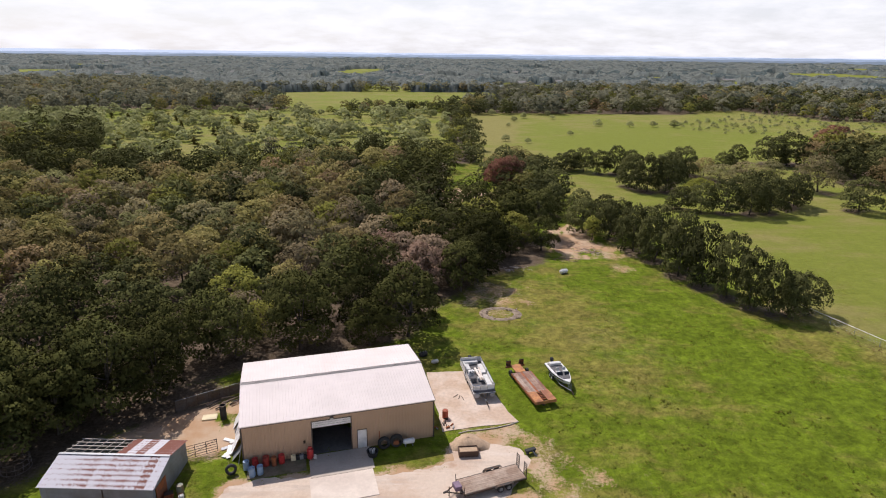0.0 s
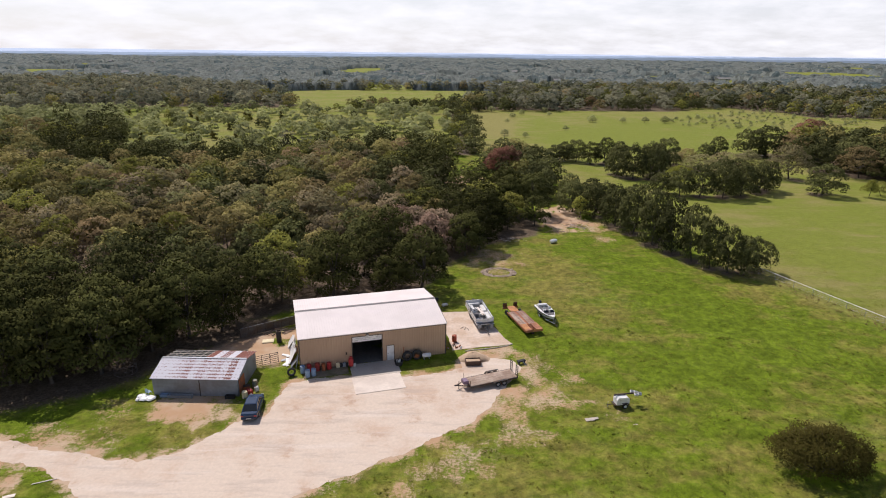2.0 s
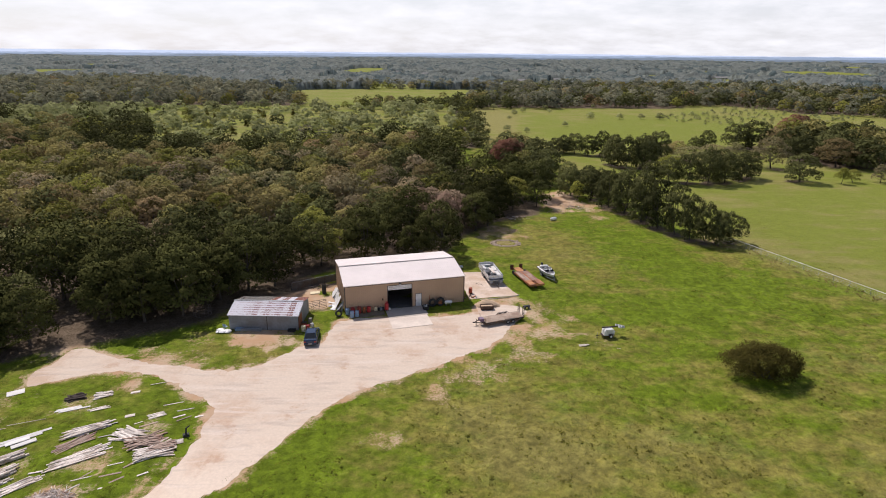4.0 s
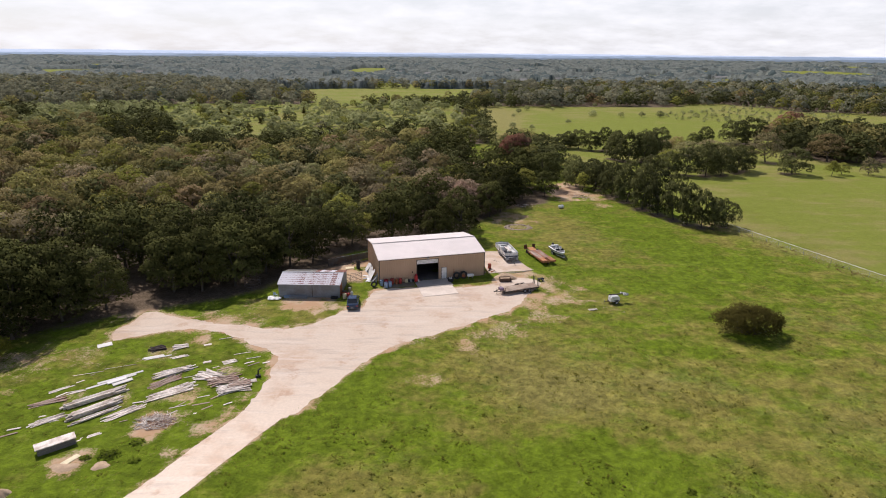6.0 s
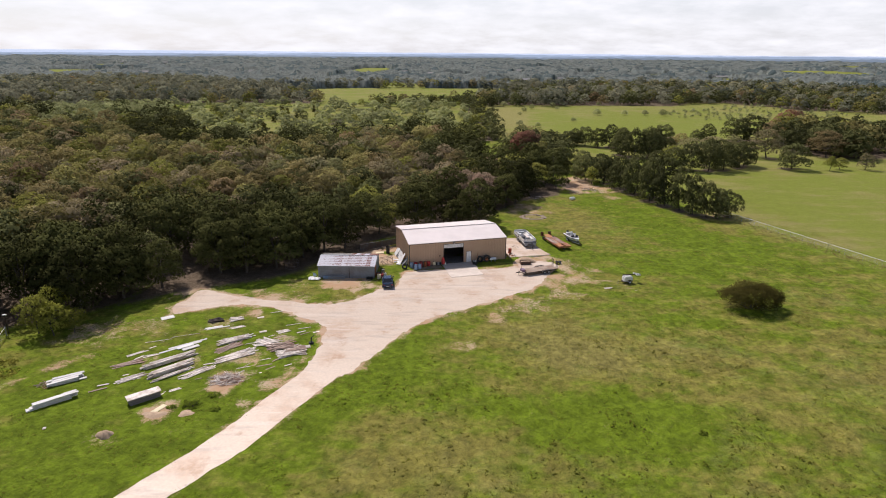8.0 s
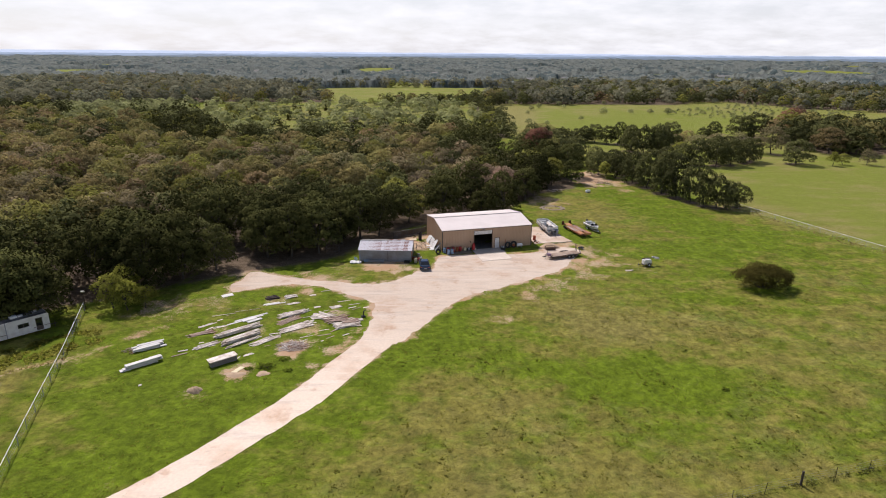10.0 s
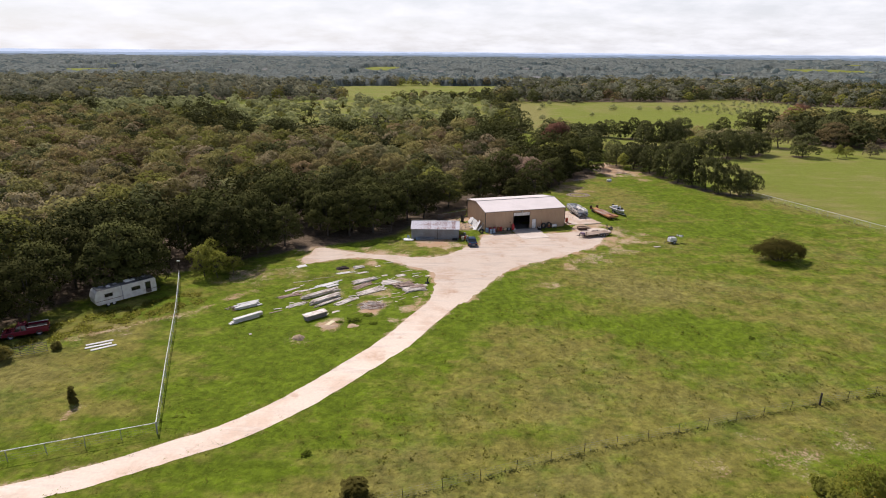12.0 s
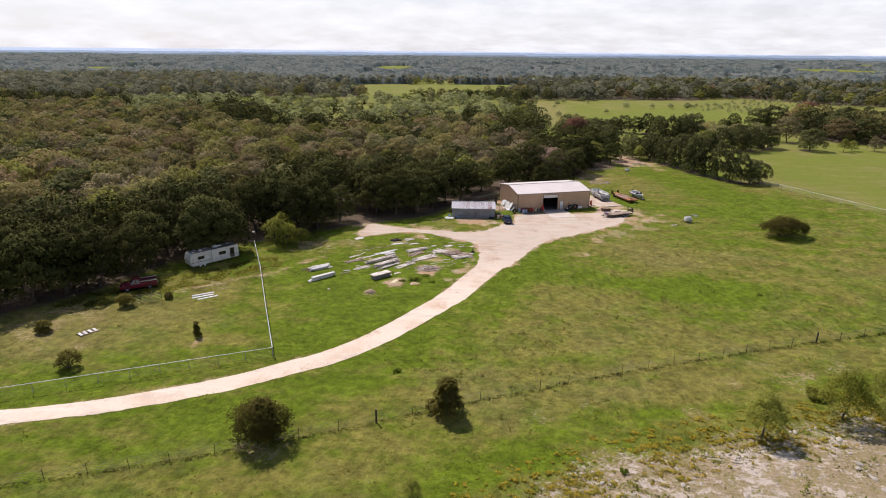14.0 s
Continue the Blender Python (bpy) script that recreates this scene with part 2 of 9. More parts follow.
def rust_roof():
    """Galvanised sheets, chalky pale, each sheet with its own share of rust blotches in rows, and some sheets rusted all over."""
    m = bpy.data.materials.new("galvanised_roof_with_rust")
    m.use_nodes = True
    n, l = m.node_tree.nodes, m.node_tree.links
    b = n["Principled BSDF"]
    b.inputs["Roughness"].default_value, b.inputs["Specular IOR Level"].default_value = 0.8, 0.2
    tc = n.new("ShaderNodeTexCoord")
    mp = n.new("ShaderNodeMapping"); mp.inputs["Scale"].default_value = (2.2, 1.0, 1.0)
    l.new(tc.outputs["Object"], mp.inputs["Vector"])
    blot = n.new("ShaderNodeTexNoise"); blot.inputs["Scale"].default_value = 5.2; blot.inputs["Detail"].default_value = 8; blot.inputs["Roughness"].default_value = 0.65
    l.new(mp.outputs[0], blot.inputs["Vector"])
    share = n.new("ShaderNodeAttribute"); share.attribute_name = "rust"
    add = n.new("ShaderNodeMath"); add.operation = "ADD"
    axes = n.new("ShaderNodeSeparateXYZ"); l.new(tc.outputs["Object"], axes.inputs[0])
    turn = n.new("ShaderNodeMath"); turn.operation = "MULTIPLY"; turn.inputs[1].default_value = 12.5
    beat = n.new("ShaderNodeMath"); beat.operation = "SINE"
    rows_ = n.new("ShaderNodeMath"); rows_.operation = "MULTIPLY_ADD"; rows_.inputs[1].default_value = 0.085
    l.new(axes.outputs["Y"], turn.inputs[0]); l.new(turn.outputs[0], beat.inputs[0]); l.new(beat.outputs[0], rows_.inputs[0])
    l.new(blot.outputs["Fac"], rows_.inputs[2]); l.new(rows_.outputs[0], add.inputs[0]); l.new(share.outputs["Fac"], add.inputs[1])
    r = n.new("ShaderNodeValToRGB"); r.color_ramp.elements[0].position, r.color_ramp.elements[1].position = 0.62, 0.70
    l.new(add.outputs[0], r.inputs[0])
    fine = n.new("ShaderNodeTexNoise"); fine.inputs["Scale"].default_value = 9
    l.new(tc.outputs["Object"], fine.inputs["Vector"])
    rr = n.new("ShaderNodeMix"); rr.data_type = "RGBA"
    rr.inputs["A"].default_value, rr.inputs["B"].default_value = (0.22, 0.085, 0.06, 1), (0.145, 0.06, 0.048, 1)
    l.new(fine.outputs["Fac"], rr.inputs["Factor"])
    mx = n.new("ShaderNodeMix"); mx.data_type = "RGBA"
    mx.inputs["A"].default_value = (0.53, 0.52, 0.56, 1)
    l.new(rr.outputs["Result"], mx.inputs["B"]); l.new(r.outputs["Color"], mx.inputs["Factor"])
    l.new(mx.outputs["Result"], b.inputs["Base Color"])
    return m


RUSTROOF = rust_roof()


def ground_mat():
    """Pasture: lush and dry grass in patches, bare soil, leaf litter under trees and pale rock, each where its attribute lies, with ragged borders."""
    m = bpy.data.materials.new("pasture_ground")
    m.use_nodes = True
    n, l = m.node_tree.nodes, m.node_tree.links
    b = n["Principled BSDF"]
    b.inputs["Roughness"].default_value = 0.95
    b.inputs["Specular IOR Level"].default_value = 0.1
    tc = n.new("ShaderNodeTexCoord")

    def noise_at(scale, detail=6, rough=0.6, stretch=None):
        t = n.new("ShaderNodeTexNoise")
        t.inputs["Scale"].default_value, t.inputs["Detail"].default_value, t.inputs["Roughness"].default_value = scale, detail, rough
        if stretch:
            mp = n.new("ShaderNodeMapping"); mp.inputs["Scale"].default_value = stretch; mp.inputs["Rotation"].default_value = (0, 0, 0.35)
            l.new(tc.outputs["Object"], mp.inputs["Vector"]); l.new(mp.outputs[0], t.inputs["Vector"])
        else:
            l.new(tc.outputs["Object"], t.inputs["Vector"])
        return t.outputs["Fac"]

    def ramp_of(value, lo, hi):
        r = n.new("ShaderNodeMapRange"); r.interpolation_type = "SMOOTHSTEP"
        r.inputs["From Min"].default_value, r.inputs["From Max"].default_value = lo, hi
        l.new(value, r.inputs["Value"])
        return r.outputs[0]

    def mixed(a, bb, fac):
        x = n.new("ShaderNodeMix"); x.data_type = "RGBA"
        for key, val in (("A", a), ("B", bb)):
            if isinstance(val, tuple):
                x.inputs[key].default_value = (*val, 1)
            else:
                l.new(val, x.inputs[key])
        l.new(fac, x.inputs["Factor"])
        return x.outputs["Result"]

    def summed(a, bb, op="ADD", k=None):
        x = n.new("ShaderNodeMath"); x.operation = op
        l.new(a, x.inputs[0])
        if k is None:
            l.new(bb, x.inputs[1])
        else:
            x.inputs[1].default_value = k
        return x.outputs[0]

    def attr(name):
        a = n.new("ShaderNodeAttribute"); a.attribute_name = name
        return a.outputs["Fac"]

    patch, clump, grain, streak = noise_at(0.045, 7), noise_at(0.62, 9, 0.78), noise_at(3.2, 5, 0.75), noise_at(0.16, 6, 0.65, (0.5, 1.6, 1))
    lush = ramp_of(summed(summed(summed(patch, summed(summed(streak, noise_at(0.27, 5, 0.6)), None, "MULTIPLY", 1.2)), summed(clump, None, "MULTIPLY", 0.5)), attr("lush")), 1.68, 2.20)
    grass = mixed((0.218, 0.194, 0.044), (0.124, 0.174, 0.010), lush)
    grass = mixed(grass, (0.222, 0.184, 0.088), summed(ramp_of(summed(summed(noise_at(0.09, 6), clump), attr("lush"), "SUBTRACT"), 1.0, 1.26), None, "MULTIPLY", 0.24))
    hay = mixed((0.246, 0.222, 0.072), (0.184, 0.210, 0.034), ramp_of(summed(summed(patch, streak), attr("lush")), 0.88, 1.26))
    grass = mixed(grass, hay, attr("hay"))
    dull = ramp_of(summed(clump, grain), 0.92, 1.16)
    grass = mixed(grass, (0.070, 0.092, 0.014), summed(dull, None, "MULTIPLY", 0.20))
    spots = ramp_of(noise_at(1.5, 3, 0.6), 0.58, 0.66)
    grass = mixed(grass, (0.060, 0.090, 0.012), summed(spots, None, "MULTIPLY", 0.12))
    stalks = ramp_of(summed(noise_at(0.3, 7, 0.7), grain), 1.14, 1.30)
    grass = mixed(grass, (0.32, 0.27, 0.12), summed(stalks, None, "MULTIPLY", 0.26))
    tuft = n.new("ShaderNodeMath"); tuft.operation = "MULTIPLY"
    for k, (value, lo, hi, dark, bright) in enumerate(((noise_at(1.0, 4, 0.65), 0.38, 0.62, 0.74, 1.20), (noise_at(0.30, 4, 0.6), 0.36, 0.64, 0.82, 1.16))):
        r = n.new("ShaderNodeMapRange")
        for key, val in (("From Min", lo), ("From Max", hi), ("To Min", dark), ("To Max", bright)):
            r.inputs[key].default_value = val
        l.new(value, r.inputs["Value"]); l.new(r.outputs[0], tuft.inputs[k])
    shade = n.new("ShaderNodeHueSaturation")
    l.new(tuft.outputs[0], shade.inputs["Value"]); l.new(grass, shade.inputs["Color"])
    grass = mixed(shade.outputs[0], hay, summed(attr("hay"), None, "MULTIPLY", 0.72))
    edge = summed(clump, grain)
    soil = mixed((0.43, 0.275, 0.165), (0.47, 0.345, 0.240), ramp_of(noise_at(0.25, 6), 0.4, 0.6))
    bare = ramp_of(summed(attr("dirt"), summed(edge, None, "MULTIPLY", 0.75)), 1.02, 1.28)
    col = mixed(grass, soil, bare)
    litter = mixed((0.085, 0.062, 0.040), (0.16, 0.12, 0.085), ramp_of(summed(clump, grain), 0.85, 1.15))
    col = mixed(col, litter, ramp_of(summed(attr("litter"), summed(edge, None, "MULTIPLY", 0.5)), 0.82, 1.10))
    ledge = summed(summed(noise_at(0.95, 7, 0.70, (0.7, 1.3, 1)), noise_at(0.20, 4)), summed(grain, None, "MULTIPLY", 0.35))
    rock = mixed(mixed((0.30, 0.245, 0.115), (0.40, 0.30, 0.205), ramp_of(summed(clump, grain), 0.85, 1.15)), (0.58, 0.485, 0.41), ramp_of(ledge, 1.16, 1.34))
    col = mixed(col, rock, ramp_of(summed(attr("rock"), summed(edge, None, "MULTIPLY", 0.8)), 1.05, 1.3))
    l.new(col, b.inputs["Base Color"])
    bp = n.new("ShaderNodeBump"); bp.inputs["Distance"].default_value = 0.24; bp.inputs["Strength"].default_value = 1.0
    worn = n.new("ShaderNodeMath"); worn.operation = "MULTIPLY_ADD"; worn.inputs[1].default_value, worn.inputs[2].default_value = -0.8, 1.0
    l.new(bare, worn.inputs[0]); l.new(worn.outputs[0], bp.inputs["Strength"])
    l.new(summed(summed(noise_at(1.3, 4, 0.6), clump), summed(grain, None, "MULTIPLY", 0.4)), bp.inputs["Height"]); l.new(bp.outputs[0], b.inputs["Normal"])
    return m


def road_mat():
    """Crushed pale stone: chalky where it is driven, rosier and greyer in drifts along the way, with scars of orange earth."""
    if "crushed_stone" in MATS:
        return MATS["crushed_stone"]
    m = MATS["crushed_stone"] = bpy.data.materials.new("crushed_stone")
    m.use_nodes = True
    n, l = m.node_tree.nodes, m.node_tree.links
    b = n["Principled BSDF"]
    b.inputs["Roughness"].default_value, b.inputs["Specular IOR Level"].default_value = 0.95, 0.1
    tc = n.new("ShaderNodeTexCoord")

    def grainy(scale, detail, lo, hi, stretch=(1, 1, 1), turn=0.0):
        mp = n.new("ShaderNodeMapping"); mp.inputs["Scale"].default_value, mp.inputs["Rotation"].default_value = stretch, (0, 0, turn)
        t = n.new("ShaderNodeTexNoise"); t.inputs["Scale"].default_value, t.inputs["Detail"].default_value, t.inputs["Roughness"].default_value = scale, detail, 0.65
        r = n.new("ShaderNodeMapRange"); r.interpolation_type = "SMOOTHSTEP"
        r.inputs["From Min"].default_value, r.inputs["From Max"].default_value = lo, hi
        l.new(tc.outputs["Object"], mp.inputs["Vector"]); l.new(mp.outputs[0], t.inputs["Vector"]); l.new(t.outputs["Fac"], r.inputs["Value"])
        return r.outputs[0]

    def over(a, colour, fac, share):
        k = n.new("ShaderNodeMath"); k.operation = "MULTIPLY"; k.inputs[1].default_value = share
        l.new(fac, k.inputs[0])
        x = n.new("ShaderNodeMix"); x.data_type = "RGBA"
        if isinstance(a, tuple):
            x.inputs["A"].default_value = (*a, 1)
        else:
            l.new(a, x.inputs["A"])
        x.inputs["B"].default_value = (*colour, 1)
        l.new(k.outputs[0], x.inputs["Factor"])
        return x.outputs["Result"]

    fine = grainy(3.0, 6, 0.3, 0.7)
    col = over((0.730, 0.600, 0.488), (0.585, 0.405, 0.290), grainy(0.16, 7, 0.46, 0.66), 0.65)
    col = over(col, (0.50, 0.41, 0.350), grainy(0.5, 6, 0.50, 0.66, (0.28, 1.5, 1), -0.75), 0.5)       # drifts along the way of the traffic
    col = over(col, (0.78, 0.67, 0.58), grainy(0.42, 5, 0.54, 0.68, (0.22, 1.6, 1), -0.85), 0.65)
    col = over(col, (0.47, 0.285, 0.180), grainy(0.33, 7, 0.57, 0.70), 0.55)
    col = over(col, (0.35, 0.285, 0.235), fine, 0.20)
    axes = n.new("ShaderNodeSeparateXYZ"); l.new(tc.outputs["Object"], axes.inputs[0])
    worn = n.new("ShaderNodeMapRange"); worn.interpolation_type = "SMOOTHSTEP"        # the drive is cleaner stone than the trampled yard
    for key, val in (("From Min", -10), ("From Max", 26), ("To Min", 1.14), ("To Max", 0.86)):
        worn.inputs[key].default_value = val
    hsv = n.new("ShaderNodeHueSaturation")
    l.new(axes.outputs["Y"], worn.inputs["Value"]); l.new(worn.outputs[0], hsv.inputs["Value"]); l.new(col, hsv.inputs["Color"])
    l.new(hsv.outputs[0], b.inputs["Base Color"])
    bp = n.new("ShaderNodeBump"); bp.inputs["Distance"].default_value, bp.inputs["Strength"].default_value = 0.03, 0.6
    l.new(fine, bp.inputs["Height"]); l.new(bp.outputs[0], b.inputs["Normal"])
    return m


# ---------------------------------------------------------------- mesh helpers
def link(name, bm, material, parent=None, label="", smooth=False):
    me = bpy.data.meshes.new(name)
    bmesh.ops.recalc_face_normals(bm, faces=bm.faces)
    bm.to_mesh(me)
    bm.free()
    me.materials.append(material)
    if smooth:
        for p in me.polygons:
            p.use_smooth = True
    ob = new(name, me)
    if parent:
        ob.parent = parent
    if label:
        ob["label"] = label
    return ob


def part(name, bm, material, parent, label="", smooth=False):
    return link(name, bm, material, parent, label, smooth)


def again(ob, parent, m):
    """Another object on the same mesh, under a parent."""
    o = bpy.data.objects.new(ob.name.split(".")[0], ob.data)
    scene.collection.objects.link(o)
    o.parent = parent
    o.matrix_basis = m
    return o


def thing(name, x, y, rz, label, category, group="", z=0.0, kind=""):
    e = new(name)
    e.empty_display_size = 0.3
    e.matrix_basis = pose(x, y, z, 0, 0, rz)
    return tagged(e, label, category, group, kind)


def box(bm, x0, y0, z0, x1, y1, z1, bevel=0.0, m=None):
    v = [bm.verts.new((x, y, z)) for z in (z0, z1) for y in (y0, y1) for x in (x0, x1)]
    if m is not None:
        for q in v:
            q.co = m @ q.co
    faces = [bm.faces.new([v[i] for i in f]) for f in ((0, 2, 3, 1), (4, 5, 7, 6), (0, 1, 5, 4), (2, 6, 7, 3), (0, 4, 6, 2), (1, 3, 7, 5))]
    if bevel:
        es = list({e for f in faces for e in f.edges})
        bmesh.ops.bevel(bm, geom=es, offset=bevel, segments=1, affect="EDGES")
    return bm


def tube(bm, a, b, r, seg=8, r2=None, caps=True):
    a, b = Vector(a), Vector(b)
    d = (b - a)
    q = d.to_track_quat("Z", "Y").to_matrix()
    r2 = r if r2 is None else r2
    rings = []
    for p, rad in ((a, r), (b, r2)):
        rings.append([bm.verts.new(p + q @ Vector((rad * math.cos(k * math.tau / seg), rad * math.sin(k * math.tau / seg), 0))) for k in range(seg)])
    for k in range(seg):
        bm.faces.new((rings[0][k], rings[0][(k + 1) % seg], rings[1][(k + 1) % seg], rings[1][k]))
    if caps:
        bm.faces.new(list(reversed(rings[0])))
        bm.faces.new(rings[1])
    return bm


def lathe(bm, profile, seg=16, m=None):
    """A body turned about z: profile of (radius, height), closed at its ends when the radius is 0."""
    rings = []
    for r, z in profile:
        ring = [bm.verts.new((r * math.cos(k * math.tau / seg), r * math.sin(k * math.tau / seg), z)) for k in range(seg)] if r > 1e-6 else [bm.verts.new((0, 0, z))]
        rings.append(ring)
    if m is not None:
        for ring in rings:
            for q in ring:
                q.co = m @ q.co
    for a, b in zip(rings, rings[1:]):
        for k in range(seg):
            j = (k + 1) % seg
            f = [a[k % len(a)], a[j % len(a)], b[j % len(b)], b[k % len(b)]]
            f = list(dict.fromkeys(f))
            if len(f) > 2:
                bm.faces.new(f)
    return bm


def loft(bm, sections, caps=True):
    """Skin over closed sections with the same number of points."""
    rings = [[bm.verts.new(p) for p in s] for s in sections]
    k = len(rings[0])
    for a, b in zip(rings, rings[1:]):
        for i in range(k):
            bm.faces.new((a[i], a[(i + 1) % k], b[(i + 1) % k], b[i]))
    if caps:
        bm.faces.new(list(reversed(rings[0])))
        bm.faces.new(rings[-1])
    return bm


def new_bm():
    return bmesh.new()


def wheel(parent, x, y, z, r=0.32, w=0.22, rim=PALEBOX, name="wheel"):
    """A wheel whose axle lies along x: a tyre with a rim in it."""
    turn = Matrix.Translation((x, y, z)) @ pose(0, 0, 0, 0, 90, 0)
    bm = lathe(new_bm(), [(r * 0.58, -w / 2), (r * 0.93, -w / 2), (r, -w * 0.3), (r, w * 0.3), (r * 0.93, w / 2), (r * 0.58, w / 2), (r * 0.58, -w / 2)], 18)
    t = part(name, bm, BLACK, parent, "black rubber tyre on a pale rim")
    t.matrix_basis = turn
    bm = lathe(new_bm(), [(0, -w * 0.25), (r * 0.4, -w * 0.3), (r * 0.585, -w * 0.42), (r * 0.585, w * 0.42), (r * 0.4, w * 0.3), (0, w * 0.25)], 14)
    part("rim", bm, rim, t)
    return t


# ---------------------------------------------------------------- plan
SHOP = pose(-18.15, 46.85, 0, 0, 0, 15.6)     # front left corner of the workshop
LONG, DEEP, EAVE, RIDGE = 18.29, 12.19, 4.25, 5.15
WOODS = [(-130, -31), (-97, -16), (-87.5, -5), (-81.5, 8), (-74, 19), (-64, 25), (-60, 30), (-59, 37), (-53, 46), (-43, 50), (-36, 55.5), (-28, 60), (-22, 64.5), (-12, 68), (-3, 73), (1, 85),
         (9, 97), (20, 104), (24, 118), (17, 130), (5, 143), (1, 160), (2, 190), (4, 215), (-27, 222), (-66, 186), (-112, 188), (-165, 300), (-420, 300), (-420, 100)]
LINE_TRACK = [(17, 136), (24, 134), (31, 150), (34, 178), (28, 205), (18, 205), (15, 180)]
CLUMP_C = [(128, 168), (150, 166), (190, 186), (232, 214), (226, 240), (170, 232), (140, 222), (126, 200)]
# trees that stand out one by one along the pastures: kind, place, crown radius, height
STANDS = [("oak", 40.7, 197.9, 4.6, 6.4), ("oak", 47.2, 197.6, 4.0, 8.8), ("oak", 51.4, 193.6, 3.6, 8.6), ("oak", 56.7, 192.7, 4.3, 10.1), ("oak", 60.4, 188.8, 4.0, 9.3), ("oak", 43.6, 200.5, 3.8, 7.4),
          ("oak", 55.0, 172.8, 4.6, 10.7), ("oak", 58.5, 167.2, 4.4, 12.0), ("oak", 63.9, 167.8, 4.6, 12.4), ("oak", 67.0, 172.6, 4.2, 11.2), ("oak", 76.4, 188.7, 4.8, 11.1), ("oak", 71.5, 184.0, 4.2, 9.6),
          ("brown", 83.9, 190.1, 3.6, 7.0), ("grey", 80.8, 193.0, 4.0, 5.2), ("oak", 95.7, 202.8, 3.0, 7.0), ("oak", 101.0, 203.7, 4.0, 9.4), ("grey", 85.4, 181.0, 5.2, 6.3), ("grey", 95.0, 185.2, 5.0, 6.4), ("grey", 104.5, 188.0, 4.0, 6.6),
          ("oak", 117.0, 213.8, 7.0, 11.4), ("oak", 123.6, 213.4, 7.2, 13.0), ("brown", 131.0, 211.0, 5.6, 9.4), ("brown", 138.6, 218.0, 6.4, 10.2), ("oak", 146.0, 216.0, 6.0, 10.6),
          ("grey", 108.6, 169.6, 6.4, 11.2), ("oak", 126.1, 183.0, 5.6, 10.9), ("oak", 105.8, 147.2, 5.4, 9.7), ("oak", 137.8, 184.4, 7.1, 12.6), ("brown", 132.8, 172.5, 6.6, 10.8), ("oak", 151.8, 213.3, 6.2, 10.0),
          ("oak", 60.0, 147.0, 3.6, 6.4), ("oak", 64.6, 144.6, 3.7, 8.3), ("oak", 69.6, 143.2, 4.3, 9.6), ("oak", 75.6, 142.3, 4.4, 11.1), ("oak", 81.4, 144.2, 4.0, 10.0), ("oak", 88.0, 148.4, 4.0, 9.0), ("oak", 92.0, 152.2, 4.2, 9.5),
          ("olive", 69.4, 157.9, 4.2, 6.4), ("oak", 78.6, 151.0, 4.4, 10.4), ("oak", 85.6, 155.6, 4.2, 9.2),
          ("oak", 30.9, 125.2, 4.0, 8.9), ("olive", 31.6, 119.9, 1.9, 5.6), ("oak", 35.2, 120.4, 3.6, 9.4), ("oak", 38.1, 113.0, 3.8, 10.4), ("oak", 40.2, 106.6, 3.7, 11.9), ("oak", 41.8, 98.8, 3.9, 12.4), ("oak", 43.9, 93.6, 3.6, 12.1),
          ("oak", 45.9, 88.9, 3.5, 11.8), ("oak", 47.6, 85.0, 2.8, 10.8), ("oak", 49.9, 82.8, 2.8, 9.3), ("oak", 55.4, 84.0, 3.0, 6.9), ("oak", 52.2, 82.3, 2.7, 7.6), ("oak", 44.4, 103.0, 3.4, 9.8), ("oak", 41.6, 116.0, 3.5, 9.0), ("oak", 38.4, 125.0, 3.6, 8.4),
          ("oak", 26.2, 139.0, 3.8, 8.8), ("oak", 31.8, 134.6, 3.6, 8.2), ("oak", 37.0, 131.0, 3.4, 7.8), ("cedar", 42.4, 131.6, 1.7, 5.6)]
LINE_FIELD = [(2, 205), (13, 205), (16, 300), (14, 398), (2, 398), (4, 300)]
WOODS_FAR = [(20, 386), (80, 396), (160, 412), (214, 428), (228, 400), (238, 382), (262, 357), (330, 318), (470, 290), (560, 420), (330, 640), (190, 640), (60, 612), (58, 550), (38, 505), (10, 470)]
WOODS_BEYOND = [(-420, 305), (-201, 383), (-106, 402), (-104, 415), (-130, 478), (-176, 550), (-330, 690), (-760, 640)]
SCRUB = [(-112, 192), (-168, 304), (-201, 374), (-101, 388), (3, 398), (4, 300), (4, 222), (-27, 226), (-66, 190)]
THICKET = [(-240, 302), (-228, 272), (-205, 226), (-178, 222), (-150, 250), (-140, 262), (-168, 304)]
HEDGE = [(-66, 394), (8, 402), (36, 466), (26, 480), (-4, 444), (-66, 420)]
FIELD_EDGE = [(-190, 552), (-122, 600), (60, 612), (66, 636), (-128, 624), (-200, 575)]
FIELD_SIDE = [(58, 505), (60, 612), (80, 612), (78, 505)]
FIELD_A = [(-174, 549), (-118, 583), (48, 606), (56, 556), (38, 512), (8, 468), (-57, 434), (-101, 404), (-128, 477)]
ROAD = [(-100, -41.5), (-79, -37.3), (-68.8, -34.6), (-58.4, -30.2), (-52.6, -26.6), (-47.4, -23.2), (-42, -17.2), (-37.4, -10.6), (-33.2, -4.2), (-29.8, 3.0), (-26.4, 10), (-22.5, 17.5)]
